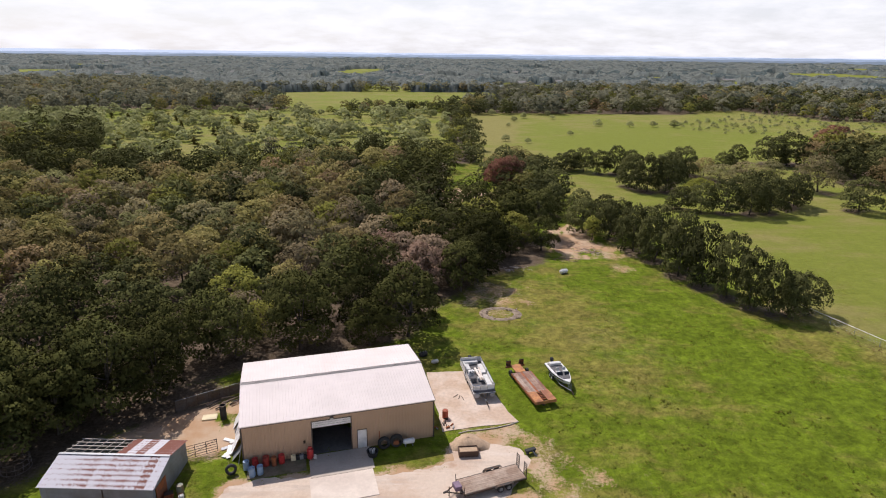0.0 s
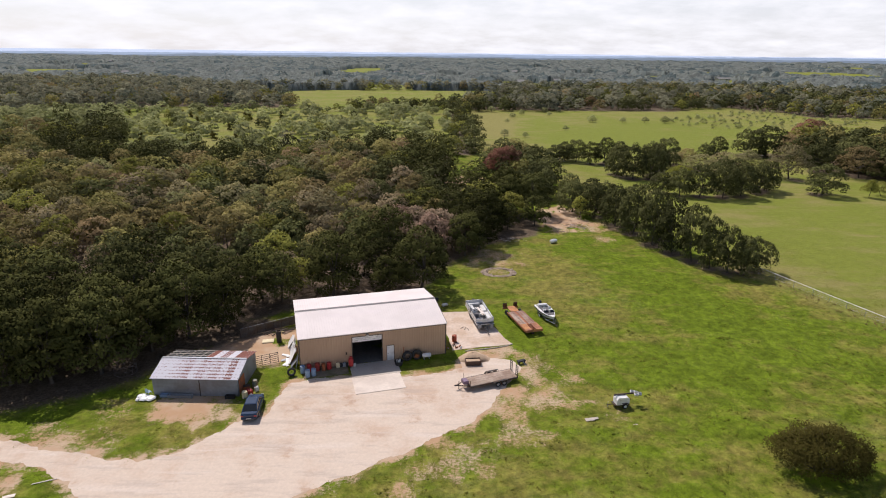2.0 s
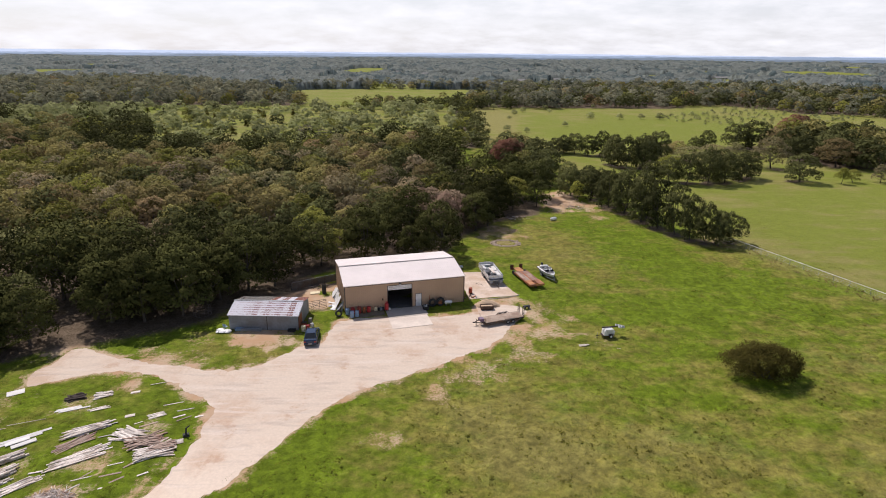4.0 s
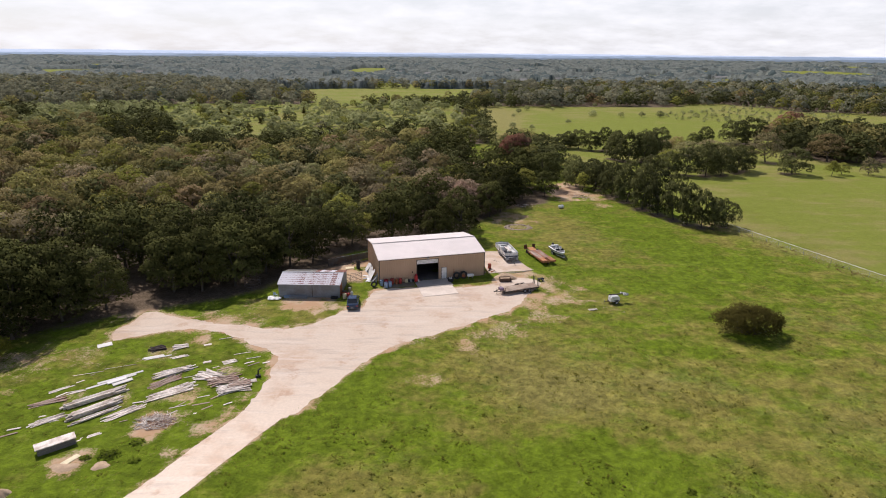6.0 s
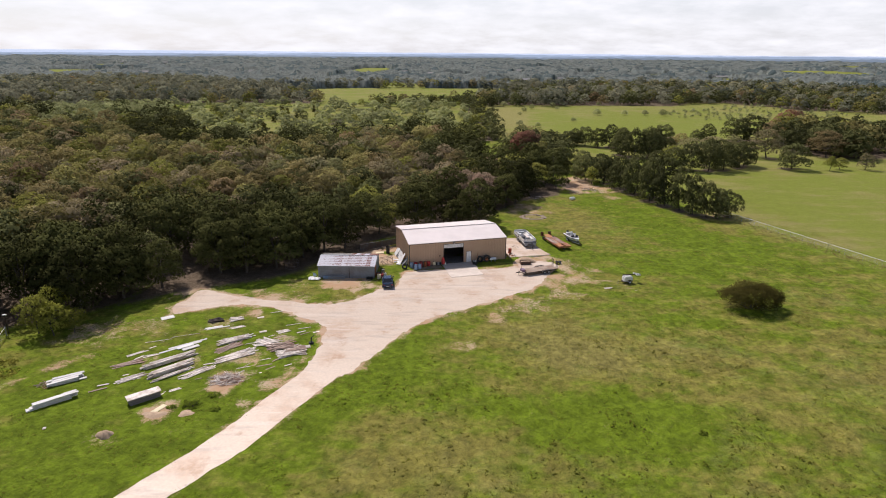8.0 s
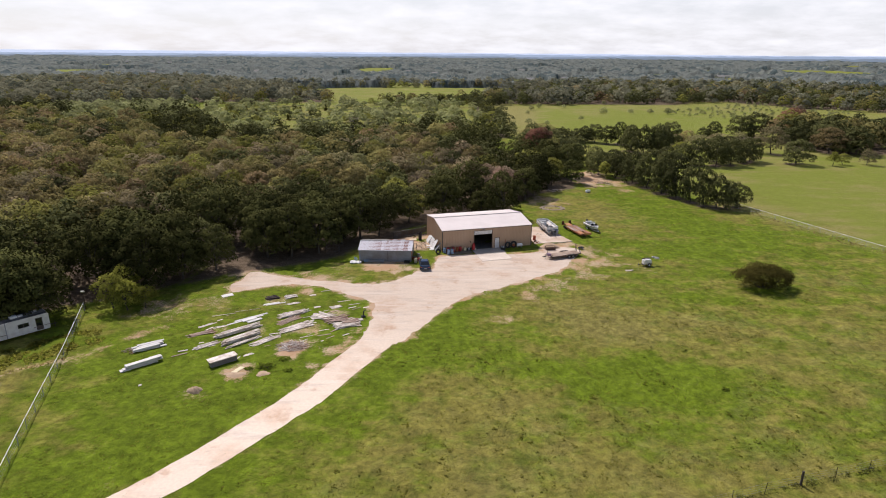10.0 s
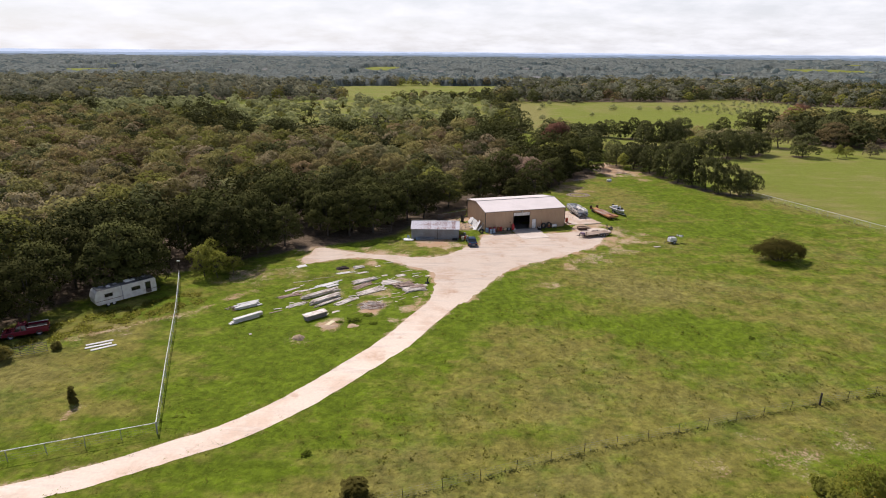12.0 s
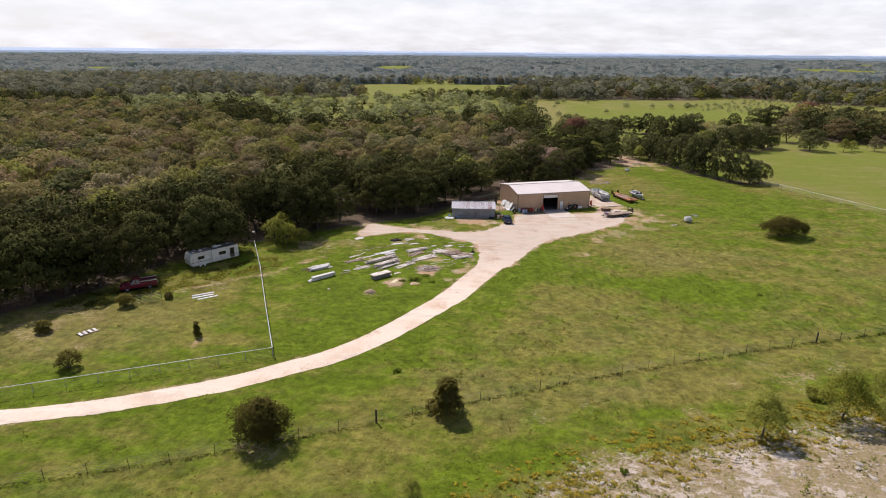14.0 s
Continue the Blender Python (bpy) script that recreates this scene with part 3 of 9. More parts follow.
YARD = [(-28.6, 8), (-28.0, 17.5), (-29.3, 22.5), (-33.6, 25.9), (-37.6, 28.4), (-41.1, 29.4), (-45.2, 29.2), (-47.8, 27.9), (-51.4, 26.2), (-52.4, 28.6), (-51.4, 32.3), (-51.0, 35.4), (-47.4, 34.1), (-42.2, 32.4), (-35.8, 30.9), (-29.7, 29.9), (-25.2, 32.4), (-22.2, 36.4),
        (-19.8, 37.4), (-19.2, 43), (-17.4, 44.6), (-11.2, 45.6), (-5.6, 45.8), (0.6, 47.4), (1.6, 50.4), (6.4, 50.4), (8.6, 47.8), (5.4, 42.2), (3.6, 38.2), (-1, 34.3), (-4.8, 31.3),
        (-10, 27.8), (-15.4, 23.6), (-19.5, 16.8), (-24, 9)]
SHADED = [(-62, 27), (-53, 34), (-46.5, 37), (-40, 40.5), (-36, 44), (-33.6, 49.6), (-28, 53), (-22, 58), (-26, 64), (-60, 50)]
PAD_AT = [(-1.6, 64.4), (4.2, 64.9), (8.3, 54.4), (0.4, 52.6)]


def inside(poly, x, y):
    x, y = np.asarray(x, float), np.asarray(y, float)
    r = np.zeros(x.shape, bool)
    for (x0, y0), (x1, y1) in zip(poly, poly[1:] + poly[:1]):
        r ^= ((y0 > y) != (y1 > y)) & (x < (x1 - x0) * (y - y0) / ((y1 - y0) or 1e-9) + x0)
    return r


def reach(line, x, y, closed=False):
    """Distance to a line of points."""
    x, y = np.asarray(x, float), np.asarray(y, float)
    best = np.full(x.shape, 1e9)
    pts = line + line[:1] if closed else line
    for (x0, y0), (x1, y1) in zip(pts, pts[1:]):
        k = np.clip(((x - x0) * (x1 - x0) + (y - y0) * (y1 - y0)) / ((x1 - x0) ** 2 + (y1 - y0) ** 2 + 1e-9), 0, 1)
        best = np.minimum(best, np.hypot(x - x0 - k * (x1 - x0), y - y0 - k * (y1 - y0)))
    return best


def depth_in(poly, x, y):
    """How far inside (plus) or outside (minus) of a polygon."""
    return np.where(inside(poly, x, y), 1, -1) * reach(poly, x, y, True)


def waves(x, y, size, seed):
    """Smooth relief between -1 and 1, with features of about that size."""
    g = np.random.default_rng(seed)
    s = np.zeros(np.shape(x))
    for k in range(9):
        a, p, w = g.uniform(0, math.tau), g.uniform(0, math.tau), math.tau / (size * g.uniform(0.6, 1.8))
        s = s + np.sin((np.cos(a) * x + np.sin(a) * y) * w + p + 1.3 * np.sin((np.sin(a) * x - np.cos(a) * y) * w * 0.6 + p * 2))
    return s / 5


def relief(x, y):
    """The ground's height: level round the yard, rolling a little further out."""
    far = np.clip((np.hypot(x + 20, y - 20) - 420) / 1400, 0, 1)
    return far * (2.5 + 4.5 * waves(x, y, 700, 5))


# ---------------------------------------------------------------- ground
def graded(lo, hi, step, near_lo, near_hi, growth=1.16):
    c = list(np.arange(near_lo, near_hi + 0.01, step))
    s = step
    while c[-1] < hi:
        s *= growth
        c.append(min(c[-1] + s, hi))
    s = step
    while c[0] > lo:
        s *= growth
        c.insert(0, max(c[0] - s, lo))
    return np.array(c)


def sheet(name, xs, ys, zf, material, attrs=()):
    X, Y = np.meshgrid(xs, ys)
    co = np.stack([X, Y, zf(X, Y)], -1).reshape(-1, 3)
    w, h = len(xs), len(ys)
    idx = np.arange(w * h).reshape(h, w)
    quads = np.stack([idx[:-1, :-1], idx[:-1, 1:], idx[1:, 1:], idx[1:, :-1]], -1).reshape(-1, 4)
    me = bpy.data.meshes.new(name)
    me.vertices.add(len(co)); me.vertices.foreach_set("co", co.ravel())
    me.loops.add(quads.size); me.loops.foreach_set("vertex_index", quads.ravel())
    me.polygons.add(len(quads)); me.polygons.foreach_set("loop_start", np.arange(0, quads.size, 4)); me.polygons.foreach_set("loop_total", np.full(len(quads), 4))
    me.update()
    me.polygons.foreach_set("use_smooth", np.ones(len(quads), bool))
    for key, fn in attrs:
        a = me.attributes.new(key, "FLOAT", "POINT")
        a.data.foreach_set("value", fn(X, Y).astype(np.float32).ravel())
    me.materials.append(material)
    return new(name, me)


def soft(d, w):
    return np.clip(0.5 + d / (2 * w), 0, 1)


def dirt_at(x, y):
    uneven = waves(x, y, 4.5, 71) + 0.5 * waves(x, y, 1.7, 72)
    d = 0.80 * soft(depth_in(YARD, x, y) + 0.3 + 0.9 * uneven, 1.5)
    d = np.maximum(d, (0.40 + 0.28 * soft(y + 2, 6)) * soft(1.9 + 0.7 * soft(y + 2, 6) - reach(ROAD, x, y) + 0.7 * uneven, 0.9))
    d = np.maximum(d, 0.40 * soft(1.1 - reach([(-75.4, -4.2), (-70.3, -1.2), (-64.6, 3.2), (-61, 8), (-57, 13)], x, y) + 0.9 * uneven, 0.9))      # bare earth along the bank
    d = np.maximum(d, 0.36 * soft(0.8 - reach([(-94, -14), (-84, -9.5), (-77, -5)], x, y) + 0.9 * uneven, 0.9))
    for cx, cy, r, k in ((8.7, 82.1, 3.0, 0.36), (-28, 39.3, 4.2, 0.62), (-37.5, 7.8, 2.5, 0.62), (10.3, 47.4, 3.2, 0.46), (13.8, 46.0, 2.0, 0.40), (7, 42.5, 2.4, 0.50), (5, 39.5, 2.8, 0.46), (10, 41.5, 3.4, 0.44), (7, 36, 4.5, 0.37), (13.5, 41, 2.4, 0.40), (0, 31, 5, 0.38), (18.4, 38, 2.4, 0.3), (1.5, 36, 2.8, 0.46), (-4.5, 25, 2.6, 0.42), (-9.5, 16.5, 2.2, 0.36), (27.0, 117, 5.5, 0.9), (28, 126, 4.5, 0.7), (25, 110, 3.5, 0.5), (33, 103, 3, 0.4), (8, 160, 8, 0.9), (8, 150, 5, 0.7),
                         (8, 90, 7, 0.42), (33, 113, 6, 0.45), (-25.5, 53, 5.6, 0.7), (-30, 49.5, 4, 0.55), (-22.6, 49.6, 3.2, 0.6), (-45.9, -3.2, 2.0, 0.3), (-31.6, 6.5, 1.6, 0.46), (-30.6, 9.6, 1.5, 0.46), (-33.6, 2.6, 1.4, 0.42), (-29.6, 12.6, 1.4, 0.45), (-36, 8.3, 2.6, 0.4), (-43.5, 12, 2.4, 0.36), (-48, 12.5, 2.6, 0.34), (-34, 18.5, 2.6, 0.36), (-43.5, 22.5, 3, 0.36), (-42.5, 1.0, 2.2, 0.5), (-37.5, 13, 3, 0.42), (-53, 22, 4, 0.35), (-60, 20, 5, 0.4),
                         (-50.6, -41.6, 2.4, 0.38), (-53.0, -41.0, 1.6, 0.34), (-70, 0, 3.2, 0.34), (-65, 3, 2.6, 0.34), (-65.6, -20.2, 1.6, 0.44), (-24.5, -36.2, 2.0, 0.30), (-19, -33, 2.4, 0.26), (6, -26.8, 4.0, 0.33), (-8, -34.5, 2.2, 0.34), (13, -25, 3.5, 0.32), (-2, -28.5, 2.5, 0.30), (-52, 36, 2.6, 0.55), (-55, 40, 2.6, 0.5), (-58.5, 43.5, 2.8, 0.46), (-62, 47.5, 3, 0.42), (-53, 36.5, 4.5, 0.5), (-40, 31, 5, 0.5), (-36, 37, 3, 0.34), (-33, 34, 3, 0.3), (52, 84, 4, 0.4), (-76, -4, 5, 0.2), (-87, -17, 6, 0.33), (-84, -13, 4, 0.32), (-80, -22, 3, 0.3), (-90, -14, 3, 0.34), (-88, -10, 2.5, 0.36), (4, 22, 9, 0.14), (-2, 33, 5, 0.3),
                         (6, 51, 3.5, 0.5), (9, -22, 7, 0.2), (-10, -30, 8, 0.16)):
        d = np.maximum(d, k * soft(r - np.hypot(x - cx, y - cy) + 0.55 * r * uneven, r * 0.55))
    return d


def litter_at(x, y):
    d = np.full(np.shape(x), -99.0)
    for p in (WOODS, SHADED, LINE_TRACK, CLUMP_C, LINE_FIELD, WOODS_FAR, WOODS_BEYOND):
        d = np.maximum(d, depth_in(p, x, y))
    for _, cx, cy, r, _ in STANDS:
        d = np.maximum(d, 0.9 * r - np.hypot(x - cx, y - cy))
    far = np.hypot(x + 20, y - 20)
    open_far = np.maximum(np.maximum(depth_in(FIELD_A, x, y), depth_in(SCRUB, x, y)), -20)
    bare = np.maximum(soft(6 - np.hypot(x - 27.5, y - 119), 3), soft(9 - np.hypot(x - 8, y - 158), 3))
    return np.where(far > 650, 0.12, 0.8 * soft(d - 0.6, 2.8)) * np.where(open_far > 0, 0, 1) * (1 - bare)


def lush_at(x, y):
    def spot(cx, cy, rx, ry):
        return np.exp(-(((x - cx) / rx) ** 2 + ((y - cy) / ry) ** 2))
    k = 0.06 * np.clip((y - 5) / 20, -1, 1.2) + 0.24 * np.exp(-(reach([(26, 96), (32, 86), (37, 74), (44, 61), (50, 52)], x, y) / 5.5) ** 2) + 0.16 * spot(34, 47, 7, 6) + 0.30 * spot(-50, 2, 18, 22) + 0.62 * spot(5.5, 0.6, 9.5, 5)
    k += 0.27 * np.exp(-((reach(ROAD, x, y) - 5) / 4.5) ** 2) + 0.22 * spot(9, 58, 7, 7) - 0.16 * spot(20, 72, 9, 9) - 0.1 * spot(26, 57, 6, 6)
    k += 0.22 * spot(44, 60, 12, 5) + 0.20 * spot(31, 50, 10, 5) + 0.16 * spot(27, 36, 9, 5) + 0.14 * spot(20, 26, 7, 4) + 0.1 * spot(-12, 8, 7, 8)
    k = k - 0.24 * spot(3, 22, 11, 9) - 0.30 * spot(5, 13.5, 6, 4) - 0.18 * spot(16, 16, 7, 5) - 0.18 * spot(20, 39, 4, 3) - 0.20 * spot(46, 34, 10, 7) - 0.16 * spot(16, 88, 16, 14)
    k = k - 0.14 * spot(-13, -5, 9, 6) - 0.12 * spot(-5, -17, 18, 5) - 0.14 * spot(-8, -31, 24, 5) - 0.12 * spot(35, 8, 16, 12) - 0.32 * spot(-87, -16, 12, 9) - 0.12 * spot(-72, -12, 10, 8) - 0.20 * spot(-69, -1, 10, 3.0)
    k = k + 0.26 * np.exp(-((depth_in(ROCKS_AT, x, y) + 4.5) / 3) ** 2)
    far = 0.06 + 0.34 * spot(78, 262, 36, 44) + 0.15 * spot(130, 300, 60, 60) - 0.30 * spot(24, 310, 12, 80) + 0.12 * spot(90, 110, 60, 60) + 0.1 * spot(0, 520, 120, 90) + 0.12 * (np.hypot(x, y) > 620)
    return np.where(np.hypot(x, y) > 105, far, k)


ROCKS_AT = [(-34, -58), (-29.5, -47.5), (-23.4, -45.1), (-17.6, -41.9), (-11.8, -40.1), (-3.9, -38.1), (4.1, -35.5), (12.4, -33.2), (30, -29), (60, -28), (120, -40), (150, -120), (40, -170), (-60, -130), (-48, -84)]


# rocky corner
def rock_at(x, y):
    return 0.55 * soft(depth_in(ROCKS_AT, x, y) + 2.2 * waves(x, y, 13, 83), 4)


MEADOW = [(-20, 4), (-8, 24), (10, 34), (16, 52), (20, 76), (14, 92), (34, 92), (50, 70), (66, 44), (74, 22), (56, -8), (10, -22), (-30, -36), (-40, -26)]


BANK = [(-75.4, -4.6), (-73.2, -3.0), (-70.3, -1.6), (-67.3, 0.5), (-64.6, 2.8)]      # low earth bank across the paddock


def ground_z(x, y):
    near = np.exp(-(np.hypot(x + 15, y - 20) / 130) ** 2)
    worn = np.clip(dirt_at(x, y) * 1.6, 0, 1)
    flat = np.clip(-depth_in(PAD_AT, x, y) / 3, 0, 1) * np.minimum(1, np.minimum(np.clip(-depth_in(YARD, x, y), 0, 3), np.clip(reach(ROAD, x, y) - 2.2, 0, 3)) / 3)
    bank = 0.42 * np.exp(-(reach(BANK, x, y) / 0.9) ** 2) * (1 + 0.3 * waves(x, y, 1.8, 61))
    return relief(x, y) + bank + flat * near * (1 - worn) * (1 + 2.3 * soft(depth_in(MEADOW, x, y), 6) * np.clip(np.hypot(x - 18.75, y - 39.9) / 4 - 0.6, 0, 1)) * (0.055 * waves(x, y, 2.6, 1) + 0.06 * waves(x, y, 7, 2))


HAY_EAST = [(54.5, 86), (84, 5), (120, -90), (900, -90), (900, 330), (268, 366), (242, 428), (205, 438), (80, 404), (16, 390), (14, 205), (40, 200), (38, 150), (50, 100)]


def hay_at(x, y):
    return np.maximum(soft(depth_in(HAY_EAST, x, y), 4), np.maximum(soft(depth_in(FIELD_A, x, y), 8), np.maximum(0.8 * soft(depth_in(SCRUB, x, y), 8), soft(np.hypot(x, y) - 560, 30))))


ground = sheet("ground", graded(-5200, 5200, 0.8, -92, 62, 1.13), graded(-900, 5600, 0.8, -60, 110, 1.12), ground_z, ground_mat(),
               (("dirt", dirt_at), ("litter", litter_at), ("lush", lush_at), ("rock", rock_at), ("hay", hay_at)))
tagged(ground, "rolling green pasture with dry patches and bare soil", "ground", kind="structure")


def ragged(poly, step, wobble, seed):
    """A polygon's outline in short steps with an uneven edge."""
    out = []
    for (x0, y0), (x1, y1) in zip(poly, poly[1:] + poly[:1]):
        n = max(1, int(math.hypot(x1 - x0, y1 - y0) / step))
        for k in range(n):
            out.append((x0 + (x1 - x0) * k / n, y0 + (y1 - y0) * k / n))
    a = np.array(out)
    a[:, 0] += wobble * (0.6 * waves(a[:, 0], a[:, 1], 1.3, seed) + waves(a[:, 0], a[:, 1], 4.0, seed + 1))
    a[:, 1] += wobble * (0.6 * waves(a[:, 0], a[:, 1], 1.3, seed + 2) + waves(a[:, 0], a[:, 1], 4.0, seed + 3))
    return [tuple(p) for p in a]


def slab(name, poly, z0, z1, material, label, category, bevel=0.0, kind="structure"):
    bm = new_bm()
    top = [bm.verts.new((x, y, z1)) for x, y in poly]
    f = bm.faces.new(top)
    r = bmesh.ops.extrude_face_region(bm, geom=[f])
    for v in r["geom"]:
        if isinstance(v, bmesh.types.BMVert):
            v.co.z = z0
    bmesh.ops.triangulate(bm, faces=[q for q in bm.faces if len(q.verts) > 4])
    ob = link(name, bm, material)
    return tagged(ob, label, category, kind=kind)


def road_edges():
    pts = [Vector((x, y, 0)) for x, y in ROAD]
    fine = []
    for k in range(len(pts) - 1):
        p0, p1, p2, p3 = pts[max(k - 1, 0)], pts[k], pts[k + 1], pts[min(k + 2, len(pts) - 1)]
        for j in range(8):
            t = j / 8
            fine.append(0.5 * ((2 * p1) + (p2 - p0) * t + (2 * p0 - 5 * p1 + 4 * p2 - p3) * t * t + (3 * p1 - p0 - 3 * p2 + p3) * t ** 3))
    left, right = [], []
    for k, p in enumerate(fine):
        d = (fine[min(k + 1, len(fine) - 1)] - fine[max(k - 1, 0)]).normalized()
        side, w = Vector((-d.y, d.x, 0)), 1.22 + 0.013 * k
        left.append(p + side * w); right.append(p - side * w)
    return [(p.x, p.y) for p in right] + [(p.x, p.y) for p in reversed(left)]


def smooth_poly(poly, n=4):
    out = []
    L = len(poly)
    for k in range(L):
        p0, p1, p2, p3 = (Vector(poly[(k + j) % L]) for j in (-1, 0, 1, 2))
        for j in range(n):
            t = j / n
            q = 0.5 * ((2 * p1) + (p2 - p0) * t + (2 * p0 - 5 * p1 + 4 * p2 - p3) * t * t + (3 * p1 - p0 - 3 * p2 + p3) * t ** 3)
            out.append((q.x, q.y))
    return out


slab("road", ragged(road_edges(), 0.35, 0.10, 21), -0.1, 0.016, road_mat(), "pale crushed-stone driveway curving through the grass", "road")
slab("pavement_yard", ragged(smooth_poly(YARD), 0.35, 0.34, 31), -0.1, 0.010, road_mat(), "pale crushed-stone yard in front of the workshop", "yard")
slab("pavement_pad", ragged(PAD_AT, 1.0, 0.12, 41), -0.1, 0.05, PAD, "chalky white gravel pad beside the workshop", "pad")


# ---------------------------------------------------------------- trees
def sprays(centres, radii, count, size, rng, lobe=0.66, up=0.3, ruffle=0.55, shag=1.06):
    """Leaf sprays as small triangles over the outside of the leaf masses at the given centres: corners and soft normals."""
    many = int(count * 1.9)
    pick = rng.choice(len(centres), many, p=radii ** 2 / (radii ** 2).sum())
    d = rng.normal(size=(many, 3))
    d /= np.linalg.norm(d, axis=1, keepdims=True)
    d[:, 2] = np.where(d[:, 2] < -0.25, -d[:, 2] * 0.7, d[:, 2])
    squash = np.array([1, 1, 0.85])
    c = centres[pick] + d * (radii[pick] * rng.uniform(0.72, shag, many))[:, None] * squash
    near = np.full(many, 9.0)      # how deep a spray lies inside the other masses
    for j in range(len(centres)):
        q = np.linalg.norm((c - centres[j]) / squash, axis=1) / radii[j]
        near = np.minimum(near, np.where(pick == j, 9.0, q))
    chosen = np.argsort(-(np.minimum(near, 1.0) + 0.22 * rng.random(many)))[:count]
    c, d = c[chosen], d[chosen]
    mid = centres.mean(0) - np.array([0, 0, 0.25 * np.ptp(centres[:, 2])])
    out = c - mid
    out /= np.linalg.norm(out, axis=1, keepdims=True) + 1e-6
    nrm = lobe * d + (1.16 - lobe) * out + 0.13 * rng.normal(size=(count, 3)) + np.array([0, 0, up])
    nrm /= np.linalg.norm(nrm, axis=1, keepdims=True)
    face = nrm + ruffle * rng.normal(size=(count, 3))
    u = np.cross(face, rng.normal(size=(count, 3))); u /= np.linalg.norm(u, axis=1, keepdims=True)
    w = np.cross(face, u); w /= np.linalg.norm(w, axis=1, keepdims=True)
    s = size * rng.uniform(0.55, 1.35, count)[:, None]
    tri = np.stack([c + u * s, c - u * s * 0.55 + w * s * 0.75, c - u * s * 0.45 - w * s * 0.8], 1)
    flip = (np.cross(tri[:, 1] - tri[:, 0], tri[:, 2] - tri[:, 0]) * nrm).sum(1) < 0
    tri[flip] = tri[flip][:, ::-1]
    return tri, np.repeat(nrm[:, None], 3, 1)


def crown_form(rng, h, r, base, blobs, cone=0.0):
    """Centres and radii of the leaf masses of a crown, h high and r wide, leafy from base upwards: a broad uneven dome over a skirt, or a cone."""
    k = np.arange(blobs)
    a = k * 2.39996 + rng.uniform(0, 6)
    t = (k + 0.5) / blobs
    if cone:
        z = base + (h - base) * (0.06 + 0.84 * t)
        rad = r * 0.66 * np.clip(1.05 - t, 0.12, 1) * np.sqrt(rng.uniform(0.25, 1.0, blobs))
        c = np.stack([rad * np.cos(a), rad * np.sin(a), z], 1) + rng.normal(size=(blobs, 3)) * r * 0.07
        return c, r * rng.uniform(0.20, 0.40, blobs) * (1 - 0.2 * t)
    if cone < 0:                                     # limbs fanning out from the foot
        up = rng.uniform(0.25, 1.0, blobs)
        rad = r * (0.20 + 0.62 * up) * np.sqrt(rng.uniform(0.15, 1.0, blobs))
        z = base + (h - base) * up * (1.0 - 0.34 * (rad / r) ** 2) - 0.1 * h
        return np.stack([rad * np.cos(a), rad * np.sin(a), z], 1), r * rng.uniform(0.13, 0.26, blobs)
    low = k >= int(blobs * 0.52)                     # the skirt
    rho = np.where(low, rng.uniform(0.58, 0.76, blobs), 0.78 * np.minimum(t / 0.52, 1) ** 0.6)
    size = r * rng.uniform(0.22, 0.38, blobs)
    lean = 1 + 0.13 * np.sin(a + rng.uniform(0, 6)) + 0.09 * np.sin(2 * a + rng.uniform(0, 6))      # no crown is quite round
    top = base + (h - base) * (0.10 + 0.90 * np.sqrt(1 - 1.2 * rho ** 2)) * rng.uniform(0.84, 1.0, blobs)
    z = np.where(low, base + size * 0.4 + (h - base) * rng.uniform(0.0, 0.32, blobs), top - size * 0.85)
    return np.stack([rho * r * lean * np.cos(a), rho * r * lean * np.sin(a), z], 1), size


def soup(name, tris, normals, material, tones=None):
    co = np.ascontiguousarray(tris.reshape(-1, 3), np.float32)
    n = len(co)
    me = bpy.data.meshes.new(name)
    me.vertices.add(n); me.vertices.foreach_set("co", co.ravel())
    me.loops.add(n); me.loops.foreach_set("vertex_index", np.arange(n, dtype=np.int32))
    me.polygons.add(n // 3); me.polygons.foreach_set("loop_start", np.arange(0, n, 3, dtype=np.int32)); me.polygons.foreach_set("loop_total", np.full(n // 3, 3, np.int32))
    me.update()
    if tones is not None:
        a = me.attributes.new("tone", "FLOAT", "POINT")
        a.data.foreach_set("value", np.repeat(tones.astype(np.float32), 3))
    a = me.attributes.new("custom_normal", "FLOAT_VECTOR", "POINT")
    a.data.foreach_set("vector", np.ascontiguousarray(normals.reshape(-1, 3), np.float32).ravel())
    me.materials.append(material)
    return me


def trunk_mesh(rng, h, r, base, thick, centres, seg=7, limbs=7):
    bm = new_bm()
    lean = Vector((rng.normal() * 0.04 * h, rng.normal() * 0.04 * h, 0))
    fork = Vector((0, 0, base + (h - base) * 0.22)) + lean
    tube(bm, (0, 0, -0.15), (0, 0, 0.25), thick * 1.5, seg, thick * 1.05, False)
    tube(bm, (0, 0, 0.25), fork * 0.55, thick * 1.05, seg, thick * 0.85, False)
    tube(bm, fork * 0.55, fork, thick * 0.85, seg, thick * 0.6, False)
    for j in rng.choice(len(centres), min(limbs, len(centres)), replace=False):
        tip = Vector(centres[j])
        start = fork * rng.uniform(0.72, 1.0)
        bend = start.lerp(tip, 0.5) + Vector((0, 0, 0.10 * h * rng.uniform(-0.3, 1)))
        tube(bm, start, bend, thick * 0.42, 5, thick * 0.26, False)
        tube(bm, bend, tip, thick * 0.26, 5, thick * 0.08, False)
    return bm


